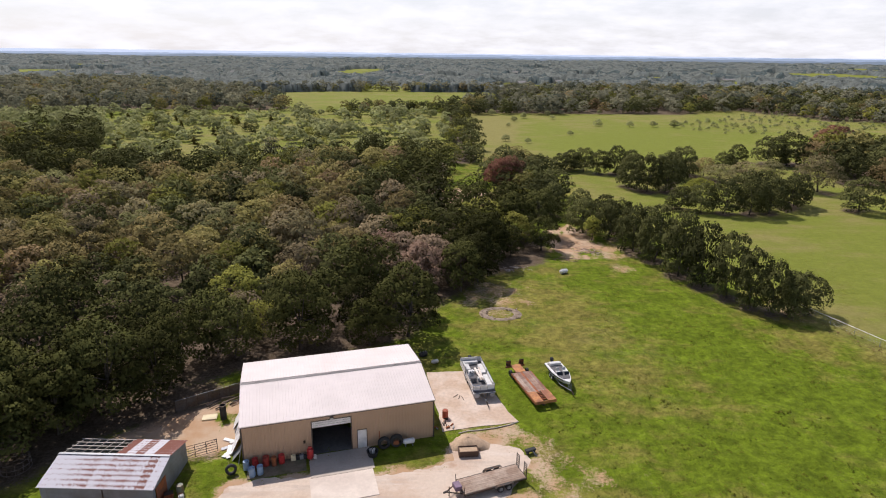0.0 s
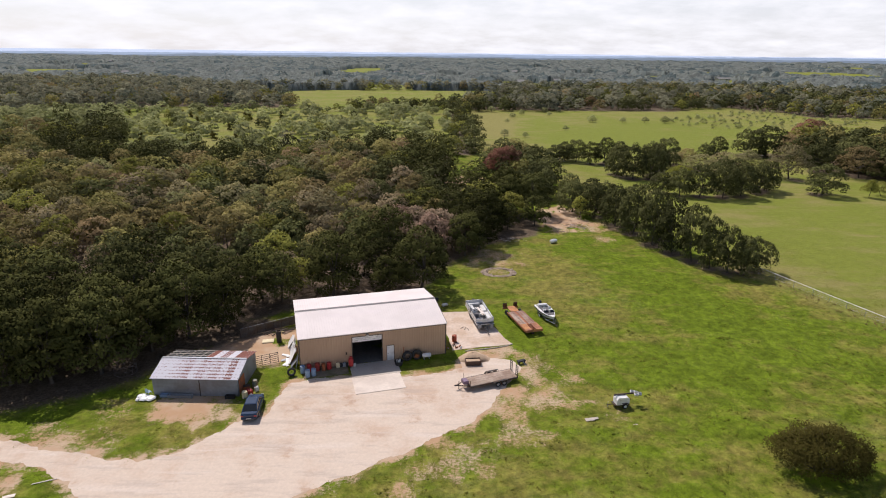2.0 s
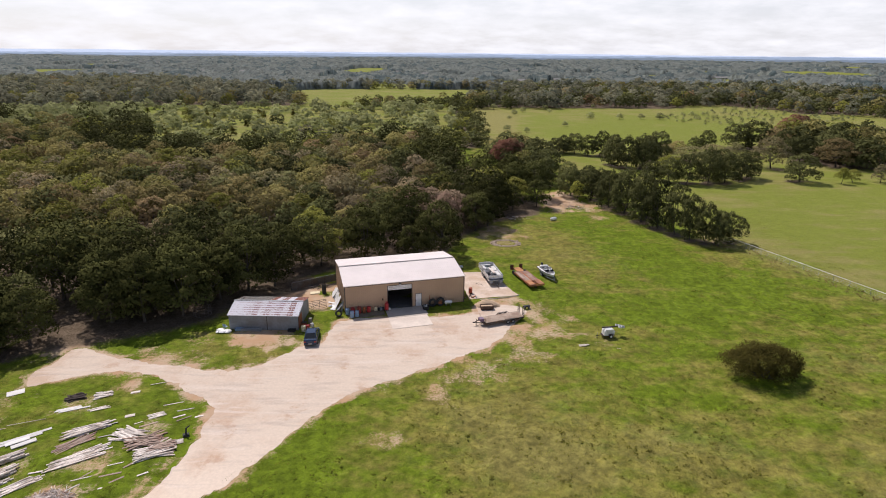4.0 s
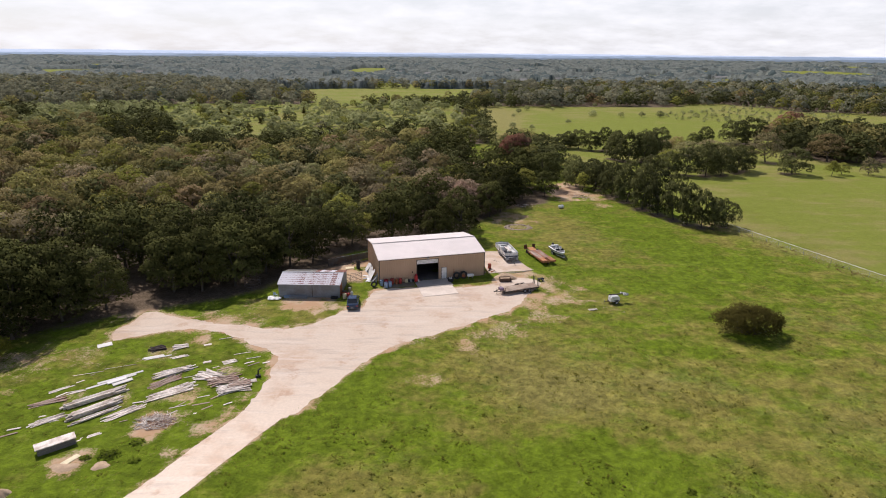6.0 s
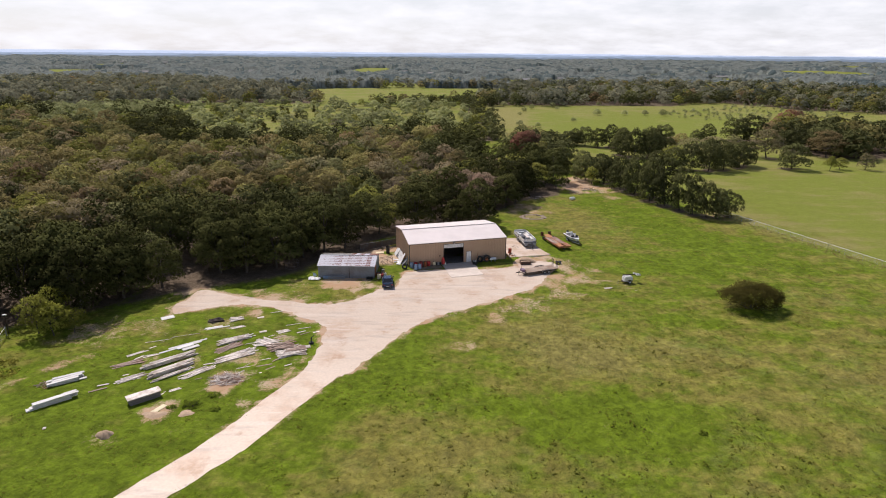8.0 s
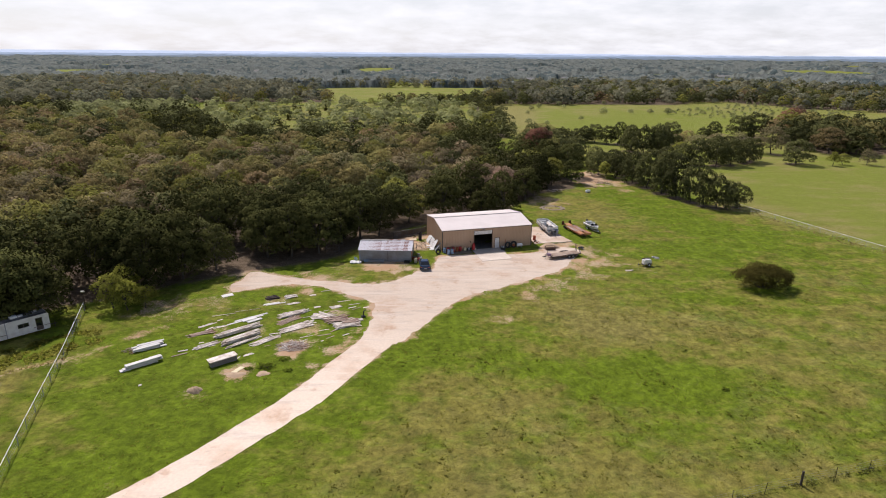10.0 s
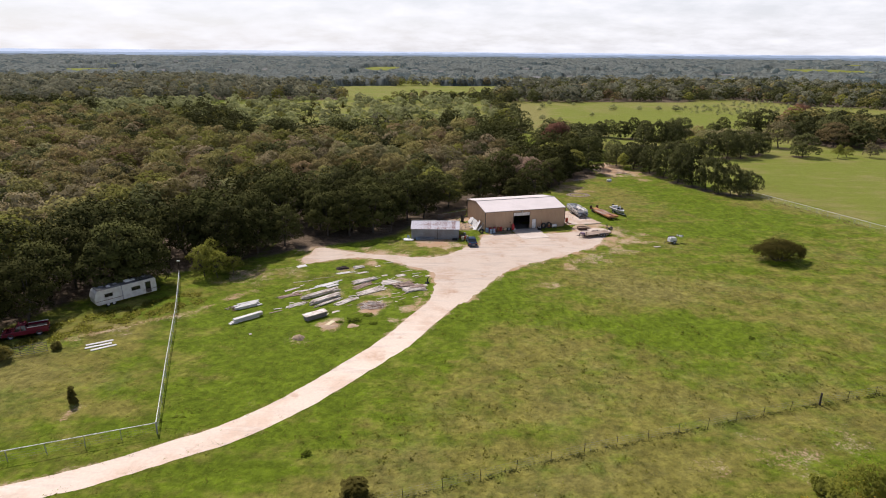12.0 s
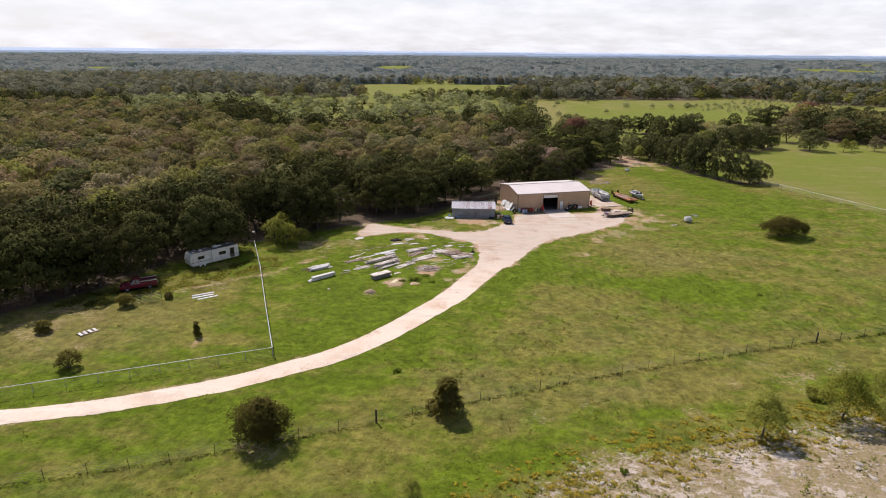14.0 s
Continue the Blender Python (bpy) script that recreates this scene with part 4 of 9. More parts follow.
KINDS = {  # height, crown radius, lowest leaves (share of height), trunk, leaf masses, sprays, spray size, cone
    "oak": (8.2, 4.3, 0.03, 0.17, 40, 3300, 0.22, 0), "tall": (9.6, 4.0, 0.15, 0.18, 44, 5400, 0.17, 0), "far": (10.4, 5.0, 0.03, 0.2, 26, 2400, 0.26, 0), "olive": (4.6, 2.4, 0.22, 0.09, 30, 1500, 0.15, 0),
    "vase": (4.4, 2.5, 0.34, 0.08, 50, 3600, 0.10, -1),
    "lime": (8.2, 4.2, 0.12, 0.15, 36, 2700, 0.20, 0),
    "brown": (8.6, 4.4, 0.14, 0.15, 36, 2700, 0.20, 0), "grey": (8.2, 4.2, 0.14, 0.15, 32, 2500, 0.19, 0),
    "light": (4.4, 2.8, 0.08, 0.09, 22, 1200, 0.20, 0), "cedar": (3.6, 1.5, 0.04, 0.10, 18, 1900, 0.16, 1), "dead": (8.2, 3.8, 0.15, 0.15, 26, 1900, 0.22, 0), "rust": (8.0, 3.6, 0.12, 0.15, 26, 1700, 0.25, 0), "bare": (9.0, 3.3, 0.3, 0.2, 26, 700, 0.16, 0),
}
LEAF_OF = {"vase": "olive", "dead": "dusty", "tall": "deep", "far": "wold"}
LOBE = {"vase": 0.4, "cedar": 0.4, "olive": 0.35, "tall": 0.88, "far": 0.6, "brown": 0.66, "lime": 0.7, "grey": 0.66, "oak": 0.78, "light": 0.4}     # how far the shading follows each leaf mass rather than the whole crown
SKYWARD = {"vase": 0.9, "cedar": 0.6, "olive": 1.0, "tall": 0.30, "oak": 0.30, "light": 0.6, "brown": 0.3, "lime": 0.4, "grey": 0.3, "far": 0.25}     # how far the leaf sprays turn up to the light
MODELS = {}


def tree_model(kind, variant):
    """The trunk mesh and crown mesh of one tree shape, built once."""
    key = (kind, variant)
    if key not in MODELS:
        rng = np.random.default_rng(1000 + 17 * variant + sum(map(ord, kind)))
        h, r, low, thick, blobs, count, size, cone = KINDS[kind]
        c, rad = crown_form(rng, h, r, low * h, blobs, cone)
        tri, nrm = sprays(c, rad, count, size, rng, LOBE.get(kind, 0.66), SKYWARD.get(kind, 0.3), 0.55, 1.4 if kind in ("cedar", "vase") else 1.06)
        crown = soup("crown", tri, nrm, LEAF[LEAF_OF.get(kind, kind)])
        bm = trunk_mesh(rng, h, r, low * h, thick, c, limbs=18 if kind in ("bare", "vase") else 8)
        trunk = bpy.data.meshes.new("trunk")
        bm.to_mesh(trunk); bm.free()
        trunk.materials.append(BARK)
        MODELS[key] = trunk, crown
    return MODELS[key]


TREE_LABEL = {
    "tall": "tall dark-green post oak at the wood's edge", "olive": "small green mesquite tree on open ground",
    "lime": "yellow-green oak among darker trees", "oak": "dense dark-green post oak at the wood's edge", "brown": "post oak with thin browning olive leaves", "grey": "sparse grey-green oak with thin foliage",
    "light": "small airy light-green mesquite tree in grass", "cedar": "dark brownish-green juniper standing in grass", "rust": "oak with dead rust-red leaves", "dead": "dying oak with dry pinkish-brown leaves", "bare": "leafless grey dead tree",
}


def tree(kind, x, y, size=1.0, variant=None, name=None, label="", group="", wide=None):
    trunk, crown = tree_model(kind, random.randrange(4) if variant is None else variant)
    e = thing(name or ("juniper_tree" if kind == "cedar" else "mesquite_tree" if kind in ("light", "olive") else "dead_tree" if kind == "bare" else "oak_tree"), x, y, random.uniform(0, 360),
              label or TREE_LABEL[kind], "tree", group)
    across = size if wide is None else wide
    e.scale = (across * random.uniform(0.92, 1.1), across * random.uniform(0.92, 1.1), size)
    for nm, me in (("trunk", trunk), ("crown", crown)):
        o = new(nm, me)
        o.parent = e
    return e


def scatter(poly, gap, seed, keep=None):
    """Places inside a polygon, on a loose grid."""
    g = np.random.default_rng(seed)
    a = np.array(poly)
    xs, ys = np.meshgrid(np.arange(a[:, 0].min(), a[:, 0].max(), gap), np.arange(a[:, 1].min(), a[:, 1].max(), gap))
    p = np.stack([xs.ravel(), ys.ravel()], 1) + g.uniform(-0.42, 0.42, (xs.size, 2)) * gap
    p = p[inside(poly, p[:, 0], p[:, 1])]
    return p[keep(p[:, 0], p[:, 1])] if keep else p


def seen(x, y):
    """Inside the wedge of land that lies ahead of the flight."""
    return (y > -30) & (x > -0.80 * (y + 95) - 40) & (x < 0.80 * (y + 10) + 25)


def wood_kind(x, y, g):
    if inside(THICKET, np.array([x]), np.array([y]))[0] and g.random() < 0.85:
        return "light"
    edge = float(depth_in(WOODS, np.array([x]), np.array([y]))[0])
    drift = float(waves(np.array([x]), np.array([y]), 55, 77)[0])
    k = g.random() + 0.25 * drift
    if edge > 7 and g.random() < 0.11:
        return "lime"
    if x < -45 and edge < 24:
        return "tall" if k < 0.95 else "oak"
    if edge < 9:
        return "tall"
    if edge < 15 + 6 * drift:
        return "tall" if k < 0.93 else "brown"
    if edge < 34:
        return "oak" if k < 0.45 else "grey" if k < 0.66 else "brown"
    return "oak" if k < 0.22 else "grey" if k < 0.46 else "brown"


random.seed(7)
rng = np.random.default_rng(7)
ODD = [(-6.5, 95, 5), (-3, 91.5, 4.6), (-9.5, 97.5, 4.6), (-2, 97, 4), (-7, 89, 4), (1.2, 94, 3.6), (-56.6, 198, 4.5), (-50.5, 203, 4)]     # where red or dead trees stand
TRAIL = [(-50, 33), (-55, 40), (-59, 44), (-64, 49), (-72, 56)]
single, mass = [], []
spots = scatter(WOODS, 6.3, 3, seen)
order = depth_in(WOODS, spots[:, 0], spots[:, 1])
for (x, y), e in zip(spots, order):
    local = SHOP.inverted() @ Vector((x, y, 0))
    if -3.5 < local.x < LONG + 3 and -8 < local.y < DEEP + 3.2:
        continue
    parked = pose(-75.1, 9.6, 0, 0, 0, 47).inverted() @ Vector((x, y, 0))
    if (abs(parked.x) < 5.4 and -8 < parked.y < 2.1) or math.hypot(x + 82, y + 2.6) < 3.6 or math.hypot(x + 80, y + 4.5) < 3:
        continue
    if any(math.hypot(x - a, y - b) < c for a, b, c in ODD) or float(reach(TRAIL, x, y)) < 2.8:
        continue
    k = wood_kind(x, y, rng)
    s = (rng.uniform(0.66, 0.95) if rng.random() < 0.4 else rng.uniform(0.95, 1.22)) * (1.15 if x < -55 and y < 60 else 1.0)
    (single if e < 11 and y < 130 and x > -100 else mass).append((k, x, y, s))
for poly, gap, sd, sz in ((LINE_TRACK, 5.0, 8, 0.9), (CLUMP_C, 8.5, 11, 1.3), (LINE_FIELD, 6.6, 12, 0.85), (HEDGE, 7.5, 17, 0.8), (WOODS_FAR, 9.6, 13, 1.1), (WOODS_BEYOND, 9.6, 14, 1.05), (FIELD_EDGE, 8.5, 19, 1.0), (FIELD_SIDE, 8.5, 20, 1.0)):
    for x, y in scatter(poly, gap, sd, seen):
        k = rng.random()
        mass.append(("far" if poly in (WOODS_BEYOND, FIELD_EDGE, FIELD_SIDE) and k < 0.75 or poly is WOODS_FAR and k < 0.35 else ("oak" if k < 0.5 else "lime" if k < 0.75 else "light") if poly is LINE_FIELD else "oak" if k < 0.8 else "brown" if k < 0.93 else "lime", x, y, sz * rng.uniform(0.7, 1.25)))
for x, y in scatter(SCRUB, 8.0, 15, seen):
    if rng.random() < 0.56 + 0.3 * float(waves(np.array(x), np.array(y), 60, 37)):
        k = rng.random()
        mass.append(("light", x, y, rng.uniform(0.7, 1.75)) if k < 0.76 else ("lime", x, y, rng.uniform(0.45, 0.8)) if k < 0.86 else ("oak", x, y, rng.uniform(0.4, 0.7)) if k < 0.92 else ("cedar", x, y, rng.uniform(0.8, 1.4)))
for x, y in scatter([(120, 330), (215, 425), (245, 405), (262, 350), (190, 290), (140, 300)], 7.0, 18):
    if rng.random() < 0.75:
        mass.append(("light", x, y, rng.uniform(0.25, 0.55)))
for x, y in scatter([(-168, 302), (-205, 372), (-290, 340), (-290, 302)], 7.0, 16, seen):
    mass.append(("light", x, y, rng.uniform(1.0, 1.6)))
CLEARED = [(26, 113, 5.5), (27.5, 120, 5.5), (27.5, 128, 5), (7, 153, 6.5), (8, 162, 7), (8, 170, 5)]     # bare clearings along the track
single = [q for q in single if not any(math.hypot(q[1] - a, q[2] - b) < c for a, b, c in CLEARED)]
mass = [q for q in mass if not any(math.hypot(q[1] - a, q[2] - b) < c for a, b, c in CLEARED)]
for k, x, y, s in single:
    tree(k, x, y, s, group="oaks along the wood's edge")
for k, x, y, r, h in STANDS:
    tree(k, x, y, h / KINDS[k][0], wide=r / KINDS[k][1], label={"oak": "dark-green oak standing along the pasture", "brown": "olive-brown oak standing along the pasture", "grey": "broad grey-green tree beside the pasture",
                                                                 "olive": "bright green young tree beside darker oaks", "cedar": "pointed juniper behind a row of oaks"}[k], group="oaks along the pasture")
for k, x, y, s in (("vase", 117, 144.3, 1.05), ("lime", 121.8, 146.5, 0.55), ("grey", 130.4, 146.7, 0.72)):
    tree(k, x, y, s, name="oak_tree", label="small tree standing in the open pasture")
for x, y, s in ((31.2, 385.6, 0.95), (41.3, 350.3, 0.75), (49.1, 370.1, 0.85), (66.5, 385.8, 0.85), (65.9, 365.1, 0.65), (84.6, 330.1, 1.0), (101.5, 329.0, 0.8), (114.5, 330.0, 0.8), (102.7, 400.6, 0.7), (61.3, 289.8, 0.6),
                (125.2, 328.7, 1.0), (35.7, 326.9, 0.5), (28.3, 268.3, 0.75), (37.2, 262, 0.6)):
    tree("light", x, y, s, label="small rounded tree in the far green field")
for x, y, s in ((-61.6, 31.9, 0.9), (-52.8, 47.4, 1.1), (-50.6, 43.2, 1.05), (-46.2, 43.6, 1.15), (-41.6, 45.8, 1.1), (-57.6, 36.2, 0.9), (-46.6, 48.0, 0.95), (-43.0, 50.2, 1.2), (-38.2, 51.6, 0.95), (-35.0, 55.4, 1.2), (-31.4, 57.6, 0.95), (-84.6, 1.8, 1.0), (-88.0, -2.6, 1.05), (-91.8, -5.2, 1.15), (-94.6, -8.4, 1.2), (-97.6, -11.6, 1.1), (-78.4, 11.4, 1.0), (-74.4, 14.2, 1.0)):
    tree("tall", x, y, s)
for k, (x, y, size) in enumerate(((-6.5, 95, 1.16), (-3.0, 91.5, 1.04), (-9.5, 97.5, 1.1), (-2.0, 97, 1.06), (-7.0, 89.2, 0.92), (1.2, 94.0, 0.9))):
    tree("dead", x, y, size, k % 4, group="dying oaks in the wood")
tree("rust", 16.6, 164, 1.35, 1); tree("rust", 19.5, 167, 1.3, 0); tree("rust", 150, 232, 1.7, 2); tree("rust", 156, 236, 1.6, 1)
tree("bare", -56.6, 198, 1.25, 0); tree("bare", -50.5, 203, 1.0, 1)


def woodland(name, kinds, label):
    """Many trees too far off to tell one by one: real crowns, coarser with distance, in one mesh."""
    tris, nrms, tones = [], [], []
    stems = new_bm()
    for kind, x, y, s in kinds:
        d = math.hypot(x + 5, y + 20)
        h, r, low, thick, blobs, count, size, cone = KINDS[kind]
        n, grow = (1100, 1.45) if d < 150 else (620, 1.8) if d < 260 else (340, 2.4) if d < 420 else (190, 3.0)
        n = int(n * min(count, 2500) / 2200) + 20
        g = np.random.default_rng(int(abs(x) * 91 + abs(y) * 37))
        c, rad = crown_form(g, h, r, low * h, max(9, blobs - 8), cone)
        t, m = sprays(c, rad, n, size * grow, g, LOBE.get(kind, 0.66), SKYWARD.get(kind, 0.3), 0.32)
        tris.append(t * np.array([s, s, s]) + np.array([x, y, float(relief(np.array(x), np.array(y)))]))
        nrms.append(m)
        tones.append(np.full(n, (g.random() * 0.6 + 0.4 * g.random())))
        if d < 170:
            tube(stems, (x, y, -0.1), (x + g.normal() * 0.3, y + g.normal() * 0.3, h * s * 0.5), thick * s, 5, thick * 0.5, False)
    ob = new(name, soup(name, np.concatenate(tris), np.concatenate(nrms), LEAF[LEAF_OF.get(kinds[0][0], kinds[0][0])], np.concatenate(tones)))
    tagged(ob, label, "woods", kind="stuff")
    if len(stems.verts):
        link("tree_trunks", stems, BARK, ob)
    else:
        stems.free()
    return ob


for kind, label in (("tall", "tall green oaks inside the wood"), ("far", "dense far woodland beyond the fields"), ("oak", "dark green oak woodland seen from above"), ("lime", "yellow-green oaks scattered through the wood"), ("brown", "browning olive oak woodland seen from above"), ("grey", "sparse grey-green woodland canopy"),
                    ("light", "light-green mesquite scrub across grassland"), ("cedar", "dark junipers scattered in the scrub")):
    woodland({"tall": "edge_woods", "far": "distant_woods", "oak": "oak_woods", "lime": "green_woods", "brown": "browning_woods", "grey": "thin_woods", "light": "mesquite_scrub", "cedar": "juniper_scrub"}[kind], [m for m in mass if m[0] == kind], label)


FARMS = [(-470, 906), (-400, 1000), (-246, 1230), (-80, 1060), (-32, 990), (46, 1000), (128, 1100), (96, 760), (152, 815), (417, 1010), (404, 890), (437, 940), (-330, 985), (-858, 1600), (-780, 1580), (-700, 1500)]


def wooded(x, y, d):
    """Where the far plain carries trees: not in fields, clearings or in front of farms."""
    keep = np.ones(np.shape(x), bool)
    for p in ([(-4, 200), (24, 200), (30, 380), (45, 420), (62, 505), (8, 478), (-4, 400)], [(-182, 556), (-118, 604), (62, 618), (62, 500), (10, 392), (-110, 378), (-136, 470)], SCRUB, WOODS_FAR, WOODS_BEYOND, WOODS, [(5, 200), (20, 388), (80, 404), (205, 440), (242, 428), (268, 365), (300, 200)], [(242, 428), (268, 365), (420, 260), (230, 180)]):
        keep &= ~inside(p, x, y)
    keep &= ~((waves(x, y, 420, 61) > 0.60) & (d > 620)) & ~((d < 620) & (x > 60) & (y < 500)) & ~((d < 520) & (x < -90))
    for cx, cy, rx, ry in ((-590, 965, 78, 110), (372, 690, 48, 130), (1180, 1700, 190, 520), (92, 700, 34, 120), (-60, 660, 40, 60), (560, 1100, 60, 260), (-150, 1150, 50, 250), (1000, 2600, 160, 120), (230, 1500, 80, 60), (300, 1050, 90, 150), (-800, 1340, 60, 150), (760, 1250, 110, 220)):
        keep &= ((x - cx) / rx) ** 2 + ((y - cy) / ry) ** 2 > 1 + 0.5 * waves(x, y, 60, 66)
    for hx, hy in FARMS:
        way = math.hypot(hx, hy)
        u, w = ((x - hx) * hx + (y - hy) * hy) / way, ((x - hx) * hy - (y - hy) * hx) / way
        keep &= ~((np.abs(w) < 10) & (u > -120) & (u < 12))
    return keep


def canopy_height(x, y, d):
    grow = 1 + d / 1100
    return 4.4 + 3.6 * np.abs(waves(x / grow, y / grow, 13, 101)) + 2.2 * np.abs(waves(x / grow, y / grow, 6.5, 102)) + 3.2 * waves(x, y, 90, 103)


def far_woods():
    """The wooded plain out to the hills: a closed, billowing canopy with loose leaf clumps on it."""
    g = np.random.default_rng(55)
    na, nd = 620, 330
    A, D = np.meshgrid(np.linspace(-0.77, 0.81, na), np.exp(np.linspace(math.log(335), math.log(3300), nd)))
    A = A + g.uniform(-0.3, 0.3, A.shape) * 1.58 / na
    D = D * (1 + g.uniform(-0.3, 0.3, D.shape) * 1.9 / nd)
    X, Y = np.sin(A) * D - 8, np.cos(A) * D - 30
    on = wooded(X, Y, D)
    Z = relief(X, Y) + np.where(on, canopy_height(X, Y, D) + 0.3 * g.normal(size=X.shape), -0.5)
    idx = np.arange(na * nd).reshape(nd, na)
    quads = np.stack([idx[:-1, :-1], idx[:-1, 1:], idx[1:, 1:], idx[1:, :-1]], -1).reshape(-1, 4)
    quads = quads[on.ravel()[quads].any(1)]
    used, inverse = np.unique(quads, return_inverse=True)
    co = np.stack([X, Y, Z], -1).reshape(-1, 3)[used].astype(np.float32)
    quads = inverse.reshape(-1, 4).astype(np.int32)
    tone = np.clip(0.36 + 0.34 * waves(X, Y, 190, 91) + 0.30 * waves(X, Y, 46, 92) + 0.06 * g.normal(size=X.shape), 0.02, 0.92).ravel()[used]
    me = bpy.data.meshes.new("far_woods")
    me.vertices.add(len(co)); me.vertices.foreach_set("co", co.ravel())
    me.loops.add(quads.size); me.loops.foreach_set("vertex_index", quads.ravel())
    me.polygons.add(len(quads)); me.polygons.foreach_set("loop_start", np.arange(0, quads.size, 4, dtype=np.int32)); me.polygons.foreach_set("loop_total", np.full(len(quads), 4, np.int32))
    me.update()
    me.polygons.foreach_set("use_smooth", np.ones(len(quads), bool))
    at = me.attributes.new("tone", "FLOAT", "POINT")
    at.data.foreach_set("value", tone.astype(np.float32))
    me.materials.append(LEAF["hazed"])
    canopy = tagged(new("far_woods", me), "unbroken wooded plain reaching to the horizon", "woods", kind="stuff")
    n = 6000
    a, d = g.uniform(-0.76, 0.80, n), np.exp(g.uniform(math.log(340), math.log(2000), n))
    x, y = np.sin(a) * d - 8, np.cos(a) * d - 30
    keep = wooded(x, y, d)
    x, y, d = x[keep], y[keep], d[keep]
    zb = relief(x, y) + canopy_height(x, y, d) - 1.2
    tris, nrms, tones = [], [], []
    for k in range(len(x)):
        s = 2.2 + d[k] * 0.0030
        t, q = sprays(np.array([[0, 0, 0], [s * 0.8, 0.3, -0.5], [-s * 0.7, 0.5, -0.2]]), np.array([s * 0.8, s * 0.6, s * 0.6]), 16, 0.55 + s * 0.16, g, 0.4, 0.8, 0.3)
        t[:, :, 2] *= 0.8
        tris.append(t + np.array([x[k], y[k], zb[k]])); nrms.append(q); tones.append(np.full(16, 0.75 * g.random()))
    ob = new("leaf_clumps", soup("leaf_clumps", np.concatenate(tris), np.concatenate(nrms), LEAF["hazed"], np.concatenate(tones)))
    ob.parent = canopy


far_woods()


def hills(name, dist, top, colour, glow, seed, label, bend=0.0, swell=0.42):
    """A far ridge as a plain backdrop, the blue haze of the air put into its colour and a faint glow."""
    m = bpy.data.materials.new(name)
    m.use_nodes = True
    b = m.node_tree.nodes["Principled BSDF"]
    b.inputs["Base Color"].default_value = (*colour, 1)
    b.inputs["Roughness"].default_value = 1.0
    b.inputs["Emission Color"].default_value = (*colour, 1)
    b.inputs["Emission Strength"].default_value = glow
    bm = new_bm()
    prev = None
    for k in range(401):
        a = -0.85 + 1.75 * k / 400
        x, y = math.sin(a) * dist, math.cos(a) * dist
        w = float(waves(np.array(x), np.array(y), dist * 0.22, seed)) * 0.45 + float(waves(np.array(x), np.array(y), dist * 0.02, seed + 1)) * 0.22
        z = top + (top * swell) * w + bend * a
        row = [bm.verts.new((x * 0.97, y * 0.97, -12)), bm.verts.new((x, y, z)), bm.verts.new((x * 1.02, y * 1.02, -12))]
        if prev:
            for i in range(2):
                bm.faces.new((prev[i], prev[i + 1], row[i + 1], row[i]))
        prev = row
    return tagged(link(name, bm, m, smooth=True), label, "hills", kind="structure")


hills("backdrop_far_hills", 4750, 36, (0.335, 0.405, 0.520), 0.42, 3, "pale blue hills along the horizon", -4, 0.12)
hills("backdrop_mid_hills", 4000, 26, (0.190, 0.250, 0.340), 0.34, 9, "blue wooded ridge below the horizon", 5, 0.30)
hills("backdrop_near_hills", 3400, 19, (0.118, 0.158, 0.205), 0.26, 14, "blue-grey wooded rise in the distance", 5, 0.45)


def tufts(name, n, area, size, kind, seed, label, keep=None, bare_most=0.36, tall=0.42):
    g = np.random.default_rng(seed)
    x, y = g.uniform(area[0], area[2], n), g.uniform(area[1], area[3], n)
    ok = (dirt_at(x, y) < bare_most) & (litter_at(x, y) < 0.5) & (depth_in(PAD_AT, x, y) < -0.3)
    q = waves(x, y, 6, seed + 5) + waves(x, y, 20, seed + 6) + g.normal(size=n) * 0.6
    ok &= (q > 0.1) if keep is None else keep(x, y)
    x, y = x[ok], y[ok]
    k = len(x)
    m = 4
    X, Y = np.repeat(x, m), np.repeat(y, m)
    s = np.repeat(size * g.uniform(0.5, 1.5, k), m) * g.uniform(0.7, 1.2, k * m)
    a = g.uniform(0, math.tau, k * m)
    z = ground_z(X, Y)
    base = np.stack([X + np.cos(a) * s * 0.35, Y + np.sin(a) * s * 0.35, z - 0.02], 1)
    u = np.stack([-np.sin(a), np.cos(a), 0 * a], 1) * (s * 0.42)[:, None]
    tip = base + np.stack([np.cos(a) * s * 0.5, np.sin(a) * s * 0.5, s * tall], 1)
    tri = np.stack([base - u, base + u, tip], 1)
    nrm = np.stack([np.cos(a) * 0.35, np.sin(a) * 0.35, np.ones(k * m)], 1) + 0.25 * g.normal(size=(k * m, 3))
    nrm /= np.linalg.norm(nrm, axis=1, keepdims=True)
    flip = (np.cross(tri[:, 1] - tri[:, 0], tri[:, 2] - tri[:, 0]) * nrm).sum(1) < 0
    tri[flip] = tri[flip][:, ::-1]
    ob = new(name, soup(name, tri, np.repeat(nrm[:, None], 3, 1), LEAF[kind], np.repeat(g.random(k), m)))
    return tagged(ob, label, "grass", kind="stuff")


